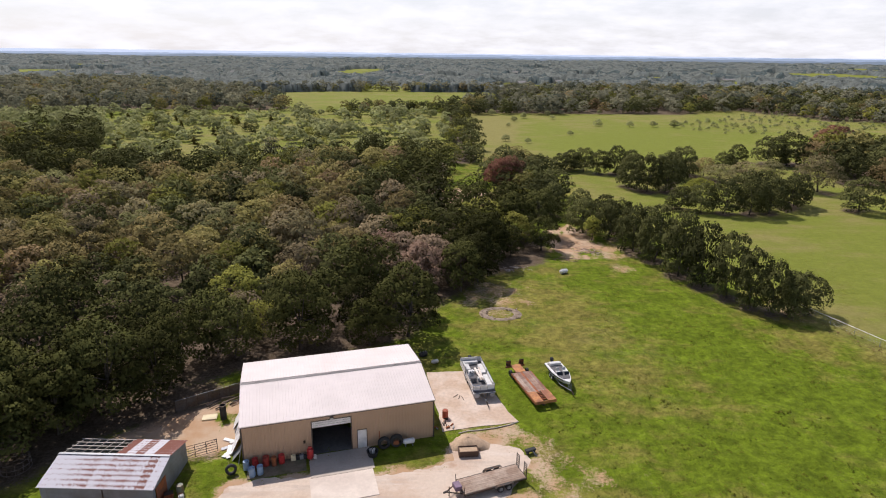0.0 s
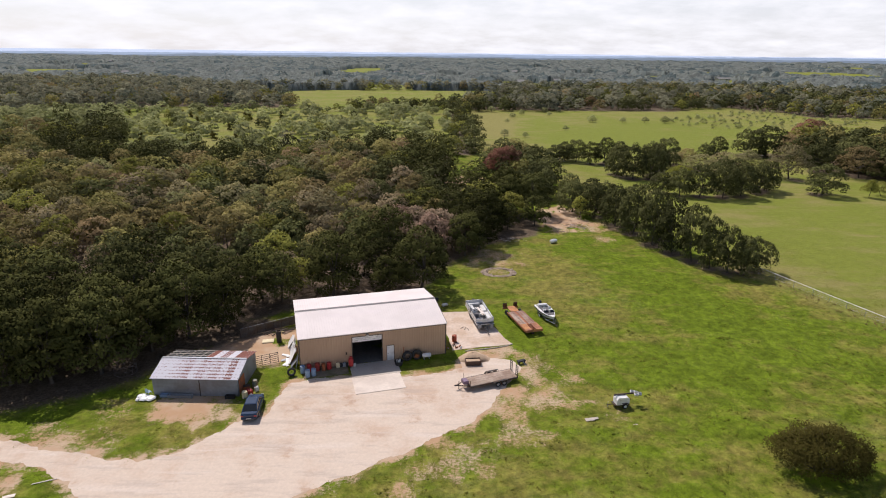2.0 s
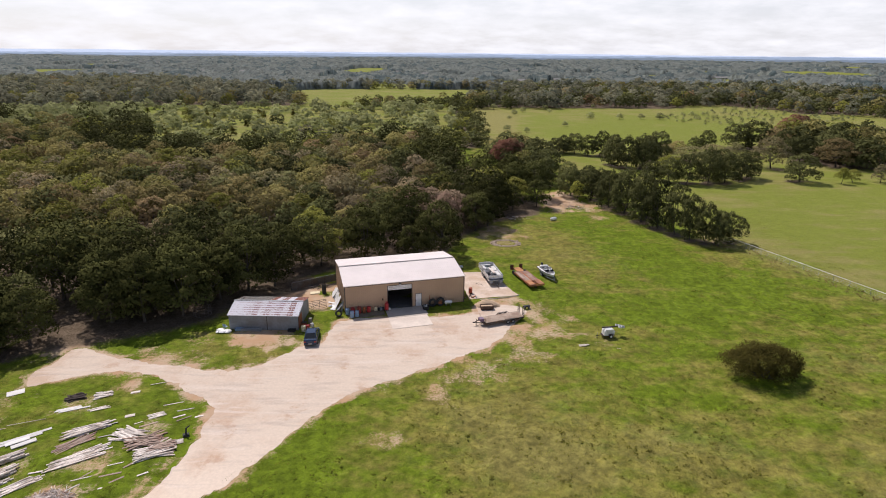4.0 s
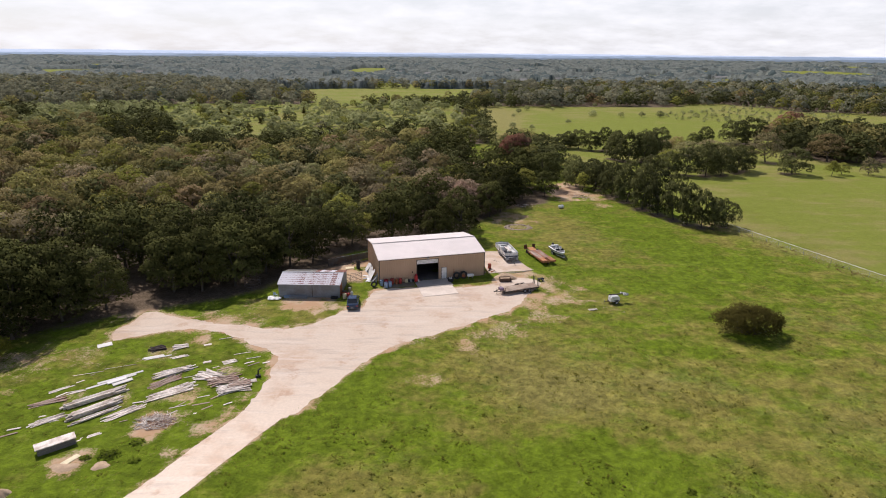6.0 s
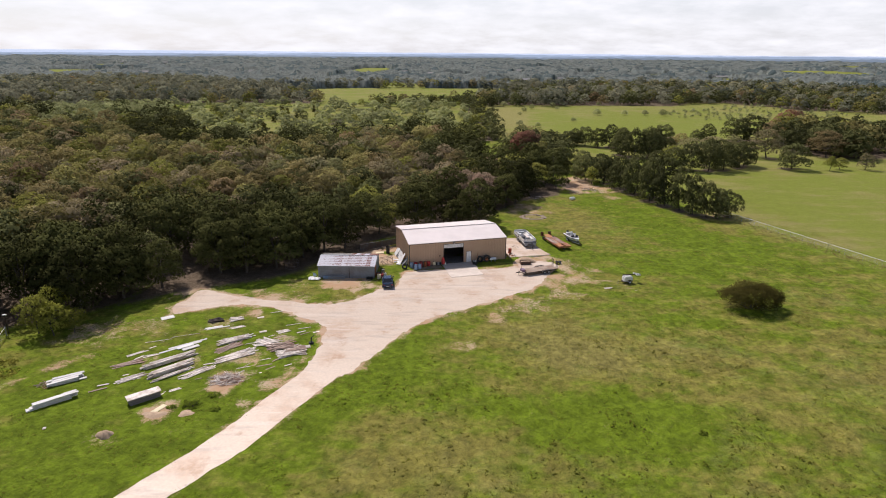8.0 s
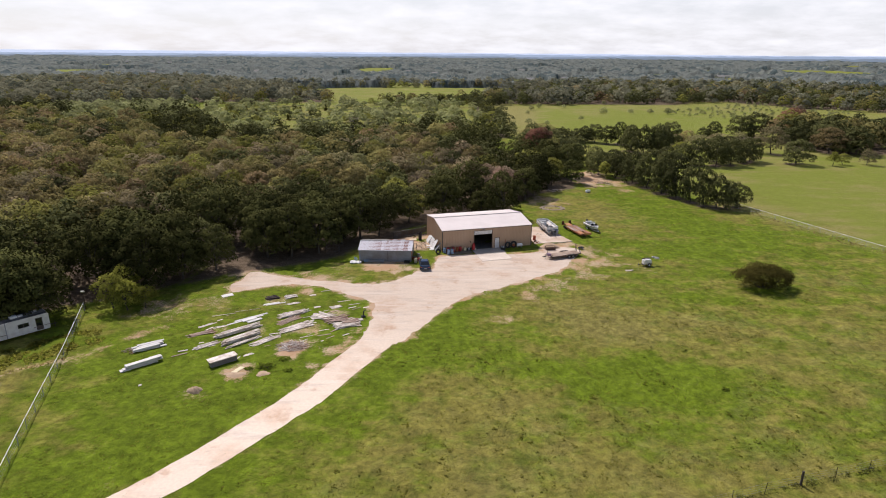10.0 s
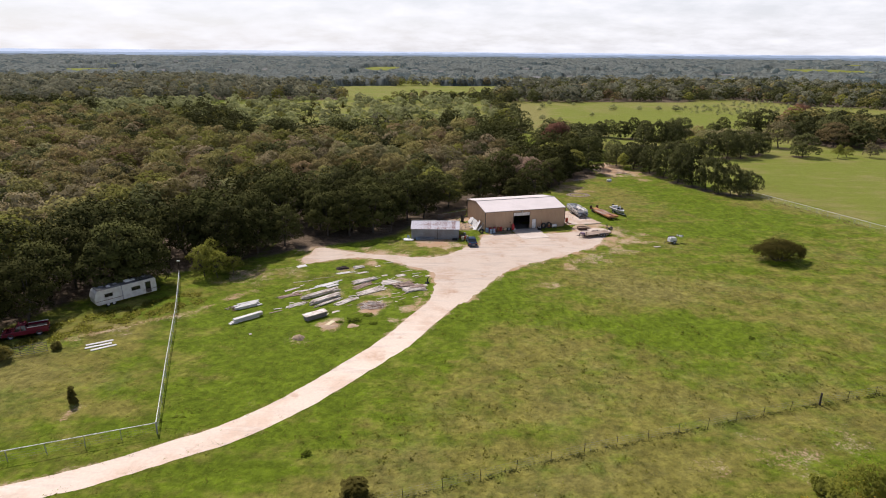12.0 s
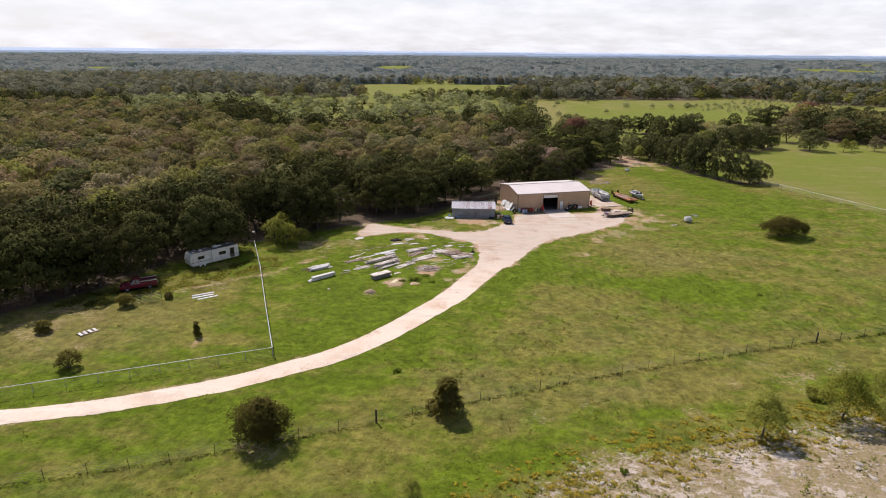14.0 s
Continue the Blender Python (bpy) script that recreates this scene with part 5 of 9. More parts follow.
# ---------------------------------------------------------------- workshop
def ribbed(bm, m, length, z0, tops, openings=(), pitch=0.305, proud=0.03, thick=0.12):
    """A wall of ribbed steel sheet along local x, facing -y: tops gives its height along x, openings are (x0, x1, z_low, z_high)."""
    marks = {0.0, length}
    k = 0.0
    while k < length:
        for d in (0, 0.2, 0.225, 0.28):
            if k + d < length:
                marks.add(round(k + d, 4))
        k += pitch
    for a, b, *_ in openings:
        marks |= {a, b}
    us = sorted(marks)

    def out(u):
        f = (u % pitch)
        return -proud if 0.2201 < f < 0.2801 else 0.0

    def quad(ps):
        vs = [bm.verts.new(m @ Vector(p)) for p in ps]
        bm.faces.new(vs)

    for a, b in zip(us, us[1:]):
        mid = (a + b) / 2
        pieces = [(z0, None)]
        for o0, o1, lo, hi in openings:
            if o0 <= mid <= o1:
                pieces = ([(z0, lo)] if lo > z0 else []) + [(hi, None)]
        for lo, hi in pieces:
            ha, hb = (tops(a), tops(b)) if hi is None else (hi, hi)
            quad([(a, out(a), lo), (b, out(b), lo), (b, out(b), hb), (a, out(a), ha)])
            quad([(b, thick, lo), (a, thick, lo), (a, thick, ha), (b, thick, hb)])
            quad([(a, out(a), ha), (b, out(b), hb), (b, thick, hb), (a, thick, ha)])
            quad([(a, thick, lo), (b, thick, lo), (b, out(b), lo), (a, out(a), lo)])
    for o0, o1, lo, hi in openings:
        quad([(o0, 0, lo), (o0, thick, lo), (o0, thick, hi), (o0, 0, hi)])
        quad([(o1, thick, lo), (o1, 0, lo), (o1, 0, hi), (o1, thick, hi)])
    for u in (0, length):
        quad([(u, 0, z0), (u, thick, z0), (u, thick, tops(u)), (u, 0, tops(u))])
    return bm


def gable(u):
    return EAVE - 0.02 + (RIDGE - EAVE) * (1 - abs(u - DEEP / 2) / (DEEP / 2))


def roof_slope(bm, x0, x1, y0, z0, y1, z1, pitch=0.305, proud=0.014, thick=0.09):
    """A sloping sheet with ribs that run from (y0, z0) to (y1, z1)."""
    us, k = {x0, x1}, x0
    while k < x1:
        for d in (0, 0.2, 0.225, 0.28):
            if k + d < x1:
                us.add(round(k + d, 4))
        k += pitch
    us = sorted(us)
    rows = []
    for u in us:
        f = (u - x0) % pitch
        p = proud if 0.2201 < f < 0.2801 else 0.0
        rows.append([bm.verts.new(q) for q in ((u, y0, z0 + p), (u, y1, z1 + p), (u, y1, z1 - thick), (u, y0, z0 - thick))])
    for a, b in zip(rows, rows[1:]):
        for i in range(4):
            bm.faces.new((a[i], a[(i + 1) % 4], b[(i + 1) % 4], b[i]))
    for r in (rows[0], rows[-1]):
        bm.faces.new(r)
    return bm


def workshop():
    e = new("workshop")
    e.matrix_basis = SHOP
    tagged(e, "tan steel workshop with white roof and open overhead door", "building")
    door, walk_in = (6.35, 10.05, 0.0, 3.70), (10.62, 11.56, 0.0, 2.10)
    I = Matrix.Identity(4)
    part("wall", ribbed(new_bm(), I, LONG, 0, lambda u: EAVE, (door, walk_in)), SIDING, e, "tan ribbed steel front wall")
    part("wall", ribbed(new_bm(), pose(LONG, DEEP, 0, 0, 0, 180), LONG, 0, lambda u: EAVE), SIDING, e)
    part("wall", ribbed(new_bm(), pose(0, DEEP - 0.13, 0, 0, 0, -90), DEEP - 0.26, 0, lambda u: gable(u + 0.13)), SIDING, e)
    part("wall", ribbed(new_bm(), pose(LONG, 0.13, 0, 0, 0, 90), DEEP - 0.26, 0, lambda u: gable(u + 0.13)), SIDING, e)
    over = 0.10
    part("roof", roof_slope(new_bm(), -over, LONG + over, -over, EAVE + 0.03, DEEP / 2, RIDGE + 0.1), ROOFING, e, "white ribbed steel roof slope")
    part("roof", roof_slope(new_bm(), -over, LONG + over, DEEP + over, EAVE + 0.03, DEEP / 2, RIDGE + 0.1), ROOFING, e)
    bm = new_bm()
    for s in (-1, 1):
        vs = [(-over, DEEP / 2, RIDGE + 0.165), (LONG + over, DEEP / 2, RIDGE + 0.165), (LONG + over, DEEP / 2 + s * 0.24, RIDGE + 0.10), (-over, DEEP / 2 + s * 0.24, RIDGE + 0.10)]
        bm.faces.new([bm.verts.new(v) for v in vs])
    bmesh.ops.solidify(bm, geom=bm.faces[:], thickness=0.03)
    part("ridge_cap", bm, mat("grey_ridge_cap", (0.42, 0.39, 0.385), 0.5, vary=0.06, bump=0), e, "grey metal ridge cap")
    for x, y in ((-0.05, -0.05), (LONG - 0.09, -0.05), (-0.05, DEEP - 0.09), (LONG - 0.09, DEEP - 0.09)):
        part("corner_trim", box(new_bm(), x, y, 0.0, x + 0.14, y + 0.14, EAVE - 0.08), TRIM, e, "dark brown corner trim")
    part("eave_trim", box(new_bm(), 0.1, -0.075, EAVE - 0.15, LONG - 0.1, -0.035, EAVE - 0.07), TRIM, e)
    for s in (0, 1):
        bm = new_bm()
        x = -0.135 if s == 0 else LONG + 0.105
        for y0, z0, y1, z1 in ((-0.1, EAVE - 0.06, DEEP / 2, RIDGE + 0.02), (DEEP / 2, RIDGE + 0.02, DEEP + 0.1, EAVE - 0.06)):
            loft(bm, [[(x, y0, z0), (x + 0.03, y0, z0), (x + 0.03, y0, z0 + 0.13), (x, y0, z0 + 0.13)], [(x, y1, z1), (x + 0.03, y1, z1), (x + 0.03, y1, z1 + 0.13), (x, y1, z1 + 0.13)]])
        part("rake_trim", bm, TRIM if s else ROOFING, e)
    fr = part("overhead_door", box(new_bm(), door[0] + 0.02, 0.05, 3.0, door[1] - 0.02, 0.09, 3.68), WHITE, e, "white sectional door, rolled almost fully up")
    for k in (3.22, 3.45):
        part("seam", box(new_bm(), door[0] + 0.03, 0.04, k, door[1] - 0.03, 0.052, k + 0.02), GREYMETAL, fr)
    for x in (door[0] - 0.07, door[1] - 0.03):
        part("door_jamb", box(new_bm(), x, -0.05, 0.0, x + 0.1, 0.02, 3.78), TRIM, e)
    part("door_header", box(new_bm(), door[0] + 0.04, -0.05, 3.70, door[1] - 0.04, 0.02, 3.78), TRIM, e)
    d = part("door", box(new_bm(), walk_in[0] + 0.04, -0.01, 0.02, walk_in[1] - 0.04, 0.04, 2.05, 0.006), WHITE, e, "white steel personnel door, shut")
    for x0, x1, z0, z1 in ((walk_in[0] - 0.03, walk_in[0] + 0.03, 0, 2.13), (walk_in[1] - 0.03, walk_in[1] + 0.03, 0, 2.13), (walk_in[0] + 0.03, walk_in[1] - 0.03, 2.06, 2.13)):
        part("door_frame", box(new_bm(), x0, -0.05, z0, x1, 0.05, z1), TRIM, e)
    part("handle", tube(new_bm(), (walk_in[0] + 0.12, -0.06, 1.0), (walk_in[0] + 0.24, -0.06, 1.0), 0.016), CHROME, d)
    lamp = part("wall_lamp", box(new_bm(), 8.05, -0.26, 3.84, 8.42, -0.03, 4.08, 0.02), TRIM, e, "brown box lamp above the overhead door")
    part("lens", box(new_bm(), 8.09, -0.275, 3.86, 8.38, -0.262, 3.98), PALEBOX, lamp)
    part("meter_box", box(new_bm(), 5.5, -0.12, 1.55, 5.68, -0.034, 1.85, 0.01), DARKSTEEL, e)
    # floor and frames coloured dark to deepen the shade inside the doorway
    part("floor_slab", box(new_bm(), 0.12, 0.12, -0.05, LONG - 0.12, DEEP - 0.12, 0.04), mat("stained_floor", (0.17, 0.155, 0.14), 0.8, vary=0.2, grain=3, coarse=0.5), e, "concrete floor slab, coloured dark for the shade indoors")
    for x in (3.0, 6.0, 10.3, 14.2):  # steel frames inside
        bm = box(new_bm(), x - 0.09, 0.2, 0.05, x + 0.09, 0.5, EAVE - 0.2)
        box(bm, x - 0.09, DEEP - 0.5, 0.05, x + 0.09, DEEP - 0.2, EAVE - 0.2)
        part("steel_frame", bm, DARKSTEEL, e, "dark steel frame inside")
    part("shelf", box(new_bm(), 3.0, DEEP - 1.2, 0.05, 9.5, DEEP - 0.5, 1.9, 0.02), DARKSTEEL, e)
    return e


workshop()


def local_slab(name, x0, y0, x1, y1, z0, z1, material, label, category):
    pts = [SHOP @ Vector(p) for p in ((x0, y0, 0), (x1, y0, 0), (x1, y1, 0), (x0, y1, 0))]
    return slab(name, [(p.x, p.y) for p in pts], z0, z1, material, label, category)


# apron in two pieces with a joint at the shadow's edge; the outer one has sunlight in its paler colour
local_slab("pavement_apron", 5.9, -3.35, 11.75, -0.06, -0.1, 0.07, CONCRETE, "pale concrete apron at the overhead door", "apron")
local_slab("pavement_apron_outer", 5.75, -6.95, 11.55, -3.39, -0.1, 0.065, APRON, "pale concrete slab before the overhead door, coloured brighter for sunlight", "apron")
local_slab("pavement_strip", 0.3, -2.05, 5.6, -0.06, -0.1, 0.09, mat("packed_dark_earth", (0.185, 0.150, 0.105), 0.95, vary=0.2, grain=4, coarse=0.8, second=(0.12, 0.115, 0.055)), "strip of dark packed earth along the workshop wall", "ground strip")


# ---------------------------------------------------------------- shed
def shed():
    e = thing("storage_shed", -33.35, 41.35, -1.2, "weathered grey tin shed with rusted, half-stripped roof", "shed")
    L, D, ev, rg = 9.55, 6.4, 2.15, 2.95
    I = Matrix.Identity(4)
    tin = mat("blue_grey_tin", (0.225, 0.245, 0.28), 0.6, metal=0.25, vary=0.12, grain=3, coarse=0.6, second=(0.18, 0.185, 0.20), bump=0)
    part("wall", ribbed(new_bm(), I, L, 0, lambda u: ev, (), 0.2, 0.02, 0.05), tin, e, "blue-grey corrugated tin wall")
    part("wall", ribbed(new_bm(), pose(L, D, 0, 0, 0, 180), L, 0, lambda u: ev, (), 0.2, 0.02, 0.05), tin, e)

    def end(u):
        return ev - 0.02 + (rg - ev) * (1 - abs(u - D / 2) / (D / 2))
    part("wall", ribbed(new_bm(), pose(0, D - 0.06, 0, 0, 0, -90), D - 0.12, 0, lambda u: end(u + 0.06), (), 0.2, 0.02, 0.05), tin, e)
    part("wall", ribbed(new_bm(), pose(L, 0.06, 0, 0, 0, 90), D - 0.12, 0, lambda u: end(u + 0.06), ((0.3, 2.2, 0.0, 1.8),), 0.2, 0.02, 0.05), tin, e, "tin end wall with an opening")
    part("door", box(new_bm(), L - 0.03, 0.5, 0.05, L + 0.03, 2.2, 1.75), RUSTY, e, "rust-red sheet door")
    part("corner_post", box(new_bm(), 5.25, -0.06, 0, 5.33, -0.022, ev), DARKSTEEL, e)
    # roof sheets, front slope whole, back slope stripped at one end
    n = 12
    w = (L + 0.3) / n
    share = {0: 0.0, 1: 0.02, 2: 0.06, 3: 0.10, 4: 0.14, 5: 0.08, 6: 0.14, 7: 0.10, 8: 0.13, 9: 0.09, 10: 0.19, 11: 0.0}
    back = {6: 0.36, 7: 0.06, 8: 0.24, 9: 0.0, 10: 0.36, 11: 0.32}
    for side, sheets in ((0, share), (1, back)):
        for k, rust in sheets.items():
            bm = new_bm()
            x0 = -0.15 + k * w
            y0 = -0.18 if side == 0 else D + 0.18
            roof_slope(bm, x0 + 0.004, x0 + w + 0.02, y0, ev + 0.03 + 0.006 * (k % 2), D / 2, rg + 0.05 + 0.006 * (k % 2), 0.2, 0.018, 0.015)
            o = part("roof_sheet", bm, RUSTROOF, e, "rust-streaked galvanised roof sheet" if rust > 0 else "")
            a = o.data.attributes.new("rust", "FLOAT", "POINT")
            a.data.foreach_set("value", [rust] * len(o.data.vertices))
    part("ridge_cap", box(new_bm(), -0.15, D / 2 - 0.12, rg + 0.085, L + 0.15, D / 2 + 0.12, rg + 0.105), GREYMETAL, e)
    grey_wood = mat("grey_purlin_wood", (0.40, 0.36, 0.32), 0.85, vary=0.15, grain=8, coarse=1)
    for k in range(7):
        x = 0.05 + k * 0.78
        bm = new_bm()
        loft(bm, [[(x, y, z), (x + 0.05, y, z), (x + 0.05, y, z + 0.1), (x, y, z + 0.1)] for y, z in ((D / 2, rg - 0.08), (D + 0.15, ev - 0.08))])
        part("rafter", bm, grey_wood, e)
    for k in range(5):
        t = (k + 0.25) / 4.4
        y, z = D / 2 + (D / 2 + 0.1) * t, rg + 0.03 + (ev - rg) * t
        part("purlin", box(new_bm(), -0.1, y - 0.05, z, 5.0, y + 0.05, z + 0.045), grey_wood, e)
    return e


shed()


# ---------------------------------------------------------------- drums, cans, tyres and other clutter
def drum(x, y, h, r, material, label, name="drum", lying=None, z=0.0):
    e = thing(name, x, y, 0, label, "drum", z=z)
    prof = [(0, 0.0), (r * 0.96, 0.0), (r, 0.02), (r, h * 0.32), (r * 1.04, h * 0.335), (r, h * 0.35), (r, h * 0.65), (r * 1.04, h * 0.665), (r, h * 0.68), (r, h - 0.02), (r * 0.97, h), (r * 0.93, h - 0.03), (0, h - 0.03)]
    bm = lathe(new_bm(), prof, 16)
    part("barrel", bm, material, e, smooth=False)
    part("bung", tube(new_bm(), (r * 0.5, 0, h - 0.03), (r * 0.5, 0, h + 0.0), 0.035, 6), DARKSTEEL, e)
    return e


def jug(x, y, rz, s, material, label, category="fuel can", z=0.0):
    e = thing("fuel_can", x, y, rz, label, category, z=z)
    part("body", box(new_bm(), -0.17 * s, -0.12 * s, 0, 0.17 * s, 0.12 * s, 0.42 * s, 0.03 * s), material, e)
    bm = tube(new_bm(), (-0.1 * s, 0, 0.40 * s), (-0.1 * s, 0, 0.5 * s), 0.03 * s, 6)
    tube(bm, (0.12 * s, 0, 0.40 * s), (0.12 * s, 0, 0.5 * s), 0.02 * s, 6)
    tube(bm, (-0.1 * s, 0, 0.49 * s), (0.12 * s, 0, 0.49 * s), 0.02 * s, 6)
    part("handle", bm, material, e)
    part("cap", tube(new_bm(), (-0.1 * s, 0, 0.5 * s), (-0.1 * s, 0, 0.55 * s), 0.035 * s, 8), BLACK, e)
    return e


def tyre(x, y, r, w, rx, rz, label, z=None):
    e = thing("tyre", x, y, rz, label, "tyre")
    bm = lathe(new_bm(), [(r * 0.56, -w / 2), (r * 0.9, -w / 2), (r, -w * 0.28), (r, w * 0.28), (r * 0.9, w / 2), (r * 0.56, w / 2), (r * 0.62, 0), (r * 0.56, -w / 2)], 22)
    o = part("tread", bm, BLACK, e)
    o.matrix_basis = pose(0, 0, r * abs(math.sin(radians(rx))) + w / 2 * abs(math.cos(radians(rx))) - 0.01 if z is None else z, rx)
    return e


zs = 0.09
drum(-17.75, 46.35, 0.9, 0.29, BLUE, "faded blue plastic drum by the wall", z=zs)
drum(-16.95, 45.45, 0.9, 0.29, BLUE, "faded blue plastic drum on the earth strip", z=zs)
drum(-16.30, 45.75, 0.88, 0.28, BLUE, "pale blue drum beside its twin", z=zs)
drum(-17.05, 46.75, 0.86, 0.29, RED, "red steel drum against the workshop wall", z=zs)
drum(-16.10, 46.95, 0.95, 0.30, mat("dark_red_paint", (0.30, 0.04, 0.03), 0.5, vary=0.2, coarse=2), "dark red stained drum against the wall", z=zs)
drum(-15.35, 46.95, 0.9, 0.24, RUSTY, "rusty brown gas bottle against the wall", z=zs)
drum(-14.75, 47.35, 0.85, 0.29, RED, "red drum against the workshop wall", z=zs)
for x, y, s, m_, lab in ((-13.75, 47.72, 1.3, CREAM, "cream plastic can on the earth strip"), (-13.35, 47.85, 1.0, BLACK, "black oil can by the wall"), (-13.0, 47.95, 1.1, GREYMETAL, "grey metal can by the wall"), (-12.7, 48.0, 1.0, BLACK, "black box-shaped can by the wall")):
    jug(x, y, 15, s, m_, lab, z=zs)


def upright_tank(x, y, material, label):
    e = thing("compressor_tank", x, y, 15, label, "tank", z=zs)
    part("tank", lathe(new_bm(), [(0, 0.12), (0.25, 0.16), (0.31, 0.28), (0.31, 1.05), (0.25, 1.2), (0, 1.26)], 16), material, e)
    for k in range(3):
        a = k * math.tau / 3
        part("leg", box(new_bm(), 0.24 * math.cos(a) - 0.03, 0.24 * math.sin(a) - 0.03, 0, 0.24 * math.cos(a) + 0.03, 0.24 * math.sin(a) + 0.03, 0.25), DARKSTEEL, e)
    part("motor", tube(new_bm(), (-0.16, 0, 1.34), (0.16, 0, 1.34), 0.12, 10), material, e)
    return e


upright_tank(-12.15, 47.85, RED, "bright red upright compressor tank by the doorway")
jug(-11.75, 48.0, 10, 0.9, PALEBOX, "off-white jug beside the doorway", z=zs)
tyre(-18.95, 45.75, 0.52, 0.28, 78, 20, "large black tyre leaning by the corner")
tyre(-5.35, 49.75, 0.62, 0.36, 80, 15, "big black tractor tyre against the wall")
tyre(-4.15, 50.1, 0.66, 0.38, 82, 15, "big black tractor tyre with a rusty hub")
e = thing("steel_hub", -4.15, 49.86, 15, "rust-brown wheel hub leaning in a tyre", "hub")
part("disc", tube(new_bm(), (0, 0, 0.5), (0, 0.12, 0.5), 0.3, 12), RUSTY, e)
part("post", tube(new_bm(), (0, 0.1, 0.0), (0, 0.1, 0.5), 0.05, 6), RUSTY, e)


def tub(x, y):
    e = thing("stock_tub", x, y, 0, "black rubber tub full of scrap beside the door", "tub")
    part("tub", lathe(new_bm(), [(0, 0.0), (0.42, 0.0), (0.55, 0.55), (0.58, 0.55), (0.58, 0.6), (0.5, 0.6), (0.42, 0.12), (0, 0.12)], 18), BLACK, e)
    g = random.Random(4)
    for k in range(9):
        a, r = g.uniform(0, 6.28), g.uniform(0, 0.33)
        part("scrap", box(new_bm(), -0.09, -0.06, 0.05, 0.09, 0.06, 0.62 + 0.14 * g.random(), 0.01, pose(r * math.cos(a), r * math.sin(a), 0.02, g.uniform(-9, 9), g.uniform(-9, 9), g.uniform(0, 90))),
             g.choice((PALEBOX, GREYMETAL, DARKSTEEL)), e)
    return e


tub(-6.35, 48.6)


def lying_tank(x, y, rz):
    e = thing("propane_tank", x, y, rz, "white horizontal tank on short legs by the wall", "tank")
    part("tank", lathe(new_bm(), [(0, -0.78), (0.22, -0.72), (0.33, -0.55), (0.33, 0.55), (0.22, 0.72), (0, 0.78)], 16, pose(0, 0, 0.62, 0, 90)), WHITE, e)
    for sx in (-0.45, 0.45):
        part("leg", box(new_bm(), sx - 0.06, -0.2, 0, sx + 0.06, 0.2, 0.36), GREYMETAL, e)
    e.scale = (0.78, 0.78, 0.85)
    return e


lying_tank(-2.95, 50.25, 15.6)
e = thing("steel_post", -5.85, 49.75, 0, "slim rusty steel post leaning by the wall", "post")
part("post", tube(new_bm(), (0, 0, 0), (0.04, 0.25, 1.75), 0.04, 6), RUSTY, e)

# against the left end wall
def leaning_sheets():
    g = random.Random(8)
    for k in range(9):
        u = 1.6 + 0.85 * k * 0.9
        p = SHOP @ Vector((-0.25 - 0.10 * (k % 3), u, 0))
        e = thing("roofing_sheet", p.x, p.y, 15.6 + g.uniform(-6, 6), "white steel sheet leaning on the workshop's end wall", "metal sheet", "sheets leaning on the end wall")
        lean, hh, w = g.uniform(22, 40), g.uniform(1.2, 2.0), g.uniform(0.9, 1.4)
        bm = box(new_bm(), -0.012, -w / 2, 0, 0.012, w / 2, hh, 0, pose(-hh * math.sin(radians(lean)), 0, 0.01, 0, lean, 0))
        part("sheet", bm, WHITE if k % 3 else GREYMETAL, e)
    for k in range(8):
        p = SHOP @ Vector((-0.9 - g.uniform(0, 0.9), g.uniform(1.6, 5), 0))
        e = thing("scrap_metal", p.x, p.y, g.uniform(0, 180), "crumpled white scrap panel on the ground", "scrap", "scrap by the end wall")
        part("panel", box(new_bm(), -0.5, -0.2, 0.0, 0.5, 0.2, 0.04, 0.01, pose(0, 0, 0.06, g.uniform(-4, 4), g.uniform(-6, 6))), g.choice((WHITE, PALEBOX, GREYMETAL)), e)
    for k in range(4):
        p = SHOP @ Vector((-0.5, 0.4 + 0.28 * k, 0))
        e = thing("fence_post", p.x, p.y, 15, "grey steel post leaning at the workshop's corner", "post", "posts leaning at the corner")
        part("post", tube(new_bm(), (0, 0, 0), (0.35, 0.1, 1.7), 0.035, 6), GREYMETAL, e)


leaning_sheets()
e = thing("upright_barrel", -22.7, 54.5, 0, "tall black burn barrel on bare ground", "barrel")
part("barrel", lathe(new_bm(), [(0, 0), (0.33, 0), (0.33, 0.6), (0.36, 0.62), (0.33, 0.64), (0.33, 1.15), (0.36, 1.17), (0.33, 1.2), (0.33, 1.6), (0.30, 1.6), (0.30, 0.2), (0, 0.2)], 16), BLACK, e)
part("rim", lathe(new_bm(), [(0.29, 1.59), (0.36, 1.59), (0.36, 1.64), (0.29, 1.64), (0.29, 1.59)], 16), DARKSTEEL, e)
e = thing("stone_slab", -24.2, 54.6, 12, "pale flat slab lying on bare soil", "slab")
part("slab", box(new_bm(), -0.75, -0.5, 0, 0.75, 0.5, 0.14, 0.03), CREAM, e)
# logs and brush behind the barrel
for k in range(14):
    g = random.Random(100 + k)
    e = thing("log", -21.6 - g.uniform(0, 3.4), 57.2 + g.uniform(-0.8, 1.4), g.uniform(10, 60), "cut brown log on the brush heap", "log", "brush heap behind the workshop")
    part("log", tube(new_bm(), (-g.uniform(0.5, 1.0), 0, 0.09 + 0.05 * (k % 3)), (g.uniform(0.5, 1.1), 0, 0.12 + 0.05 * (k % 3)), g.uniform(0.05, 0.1), 7, 0.05), BARK if k % 3 else PLANK, e)


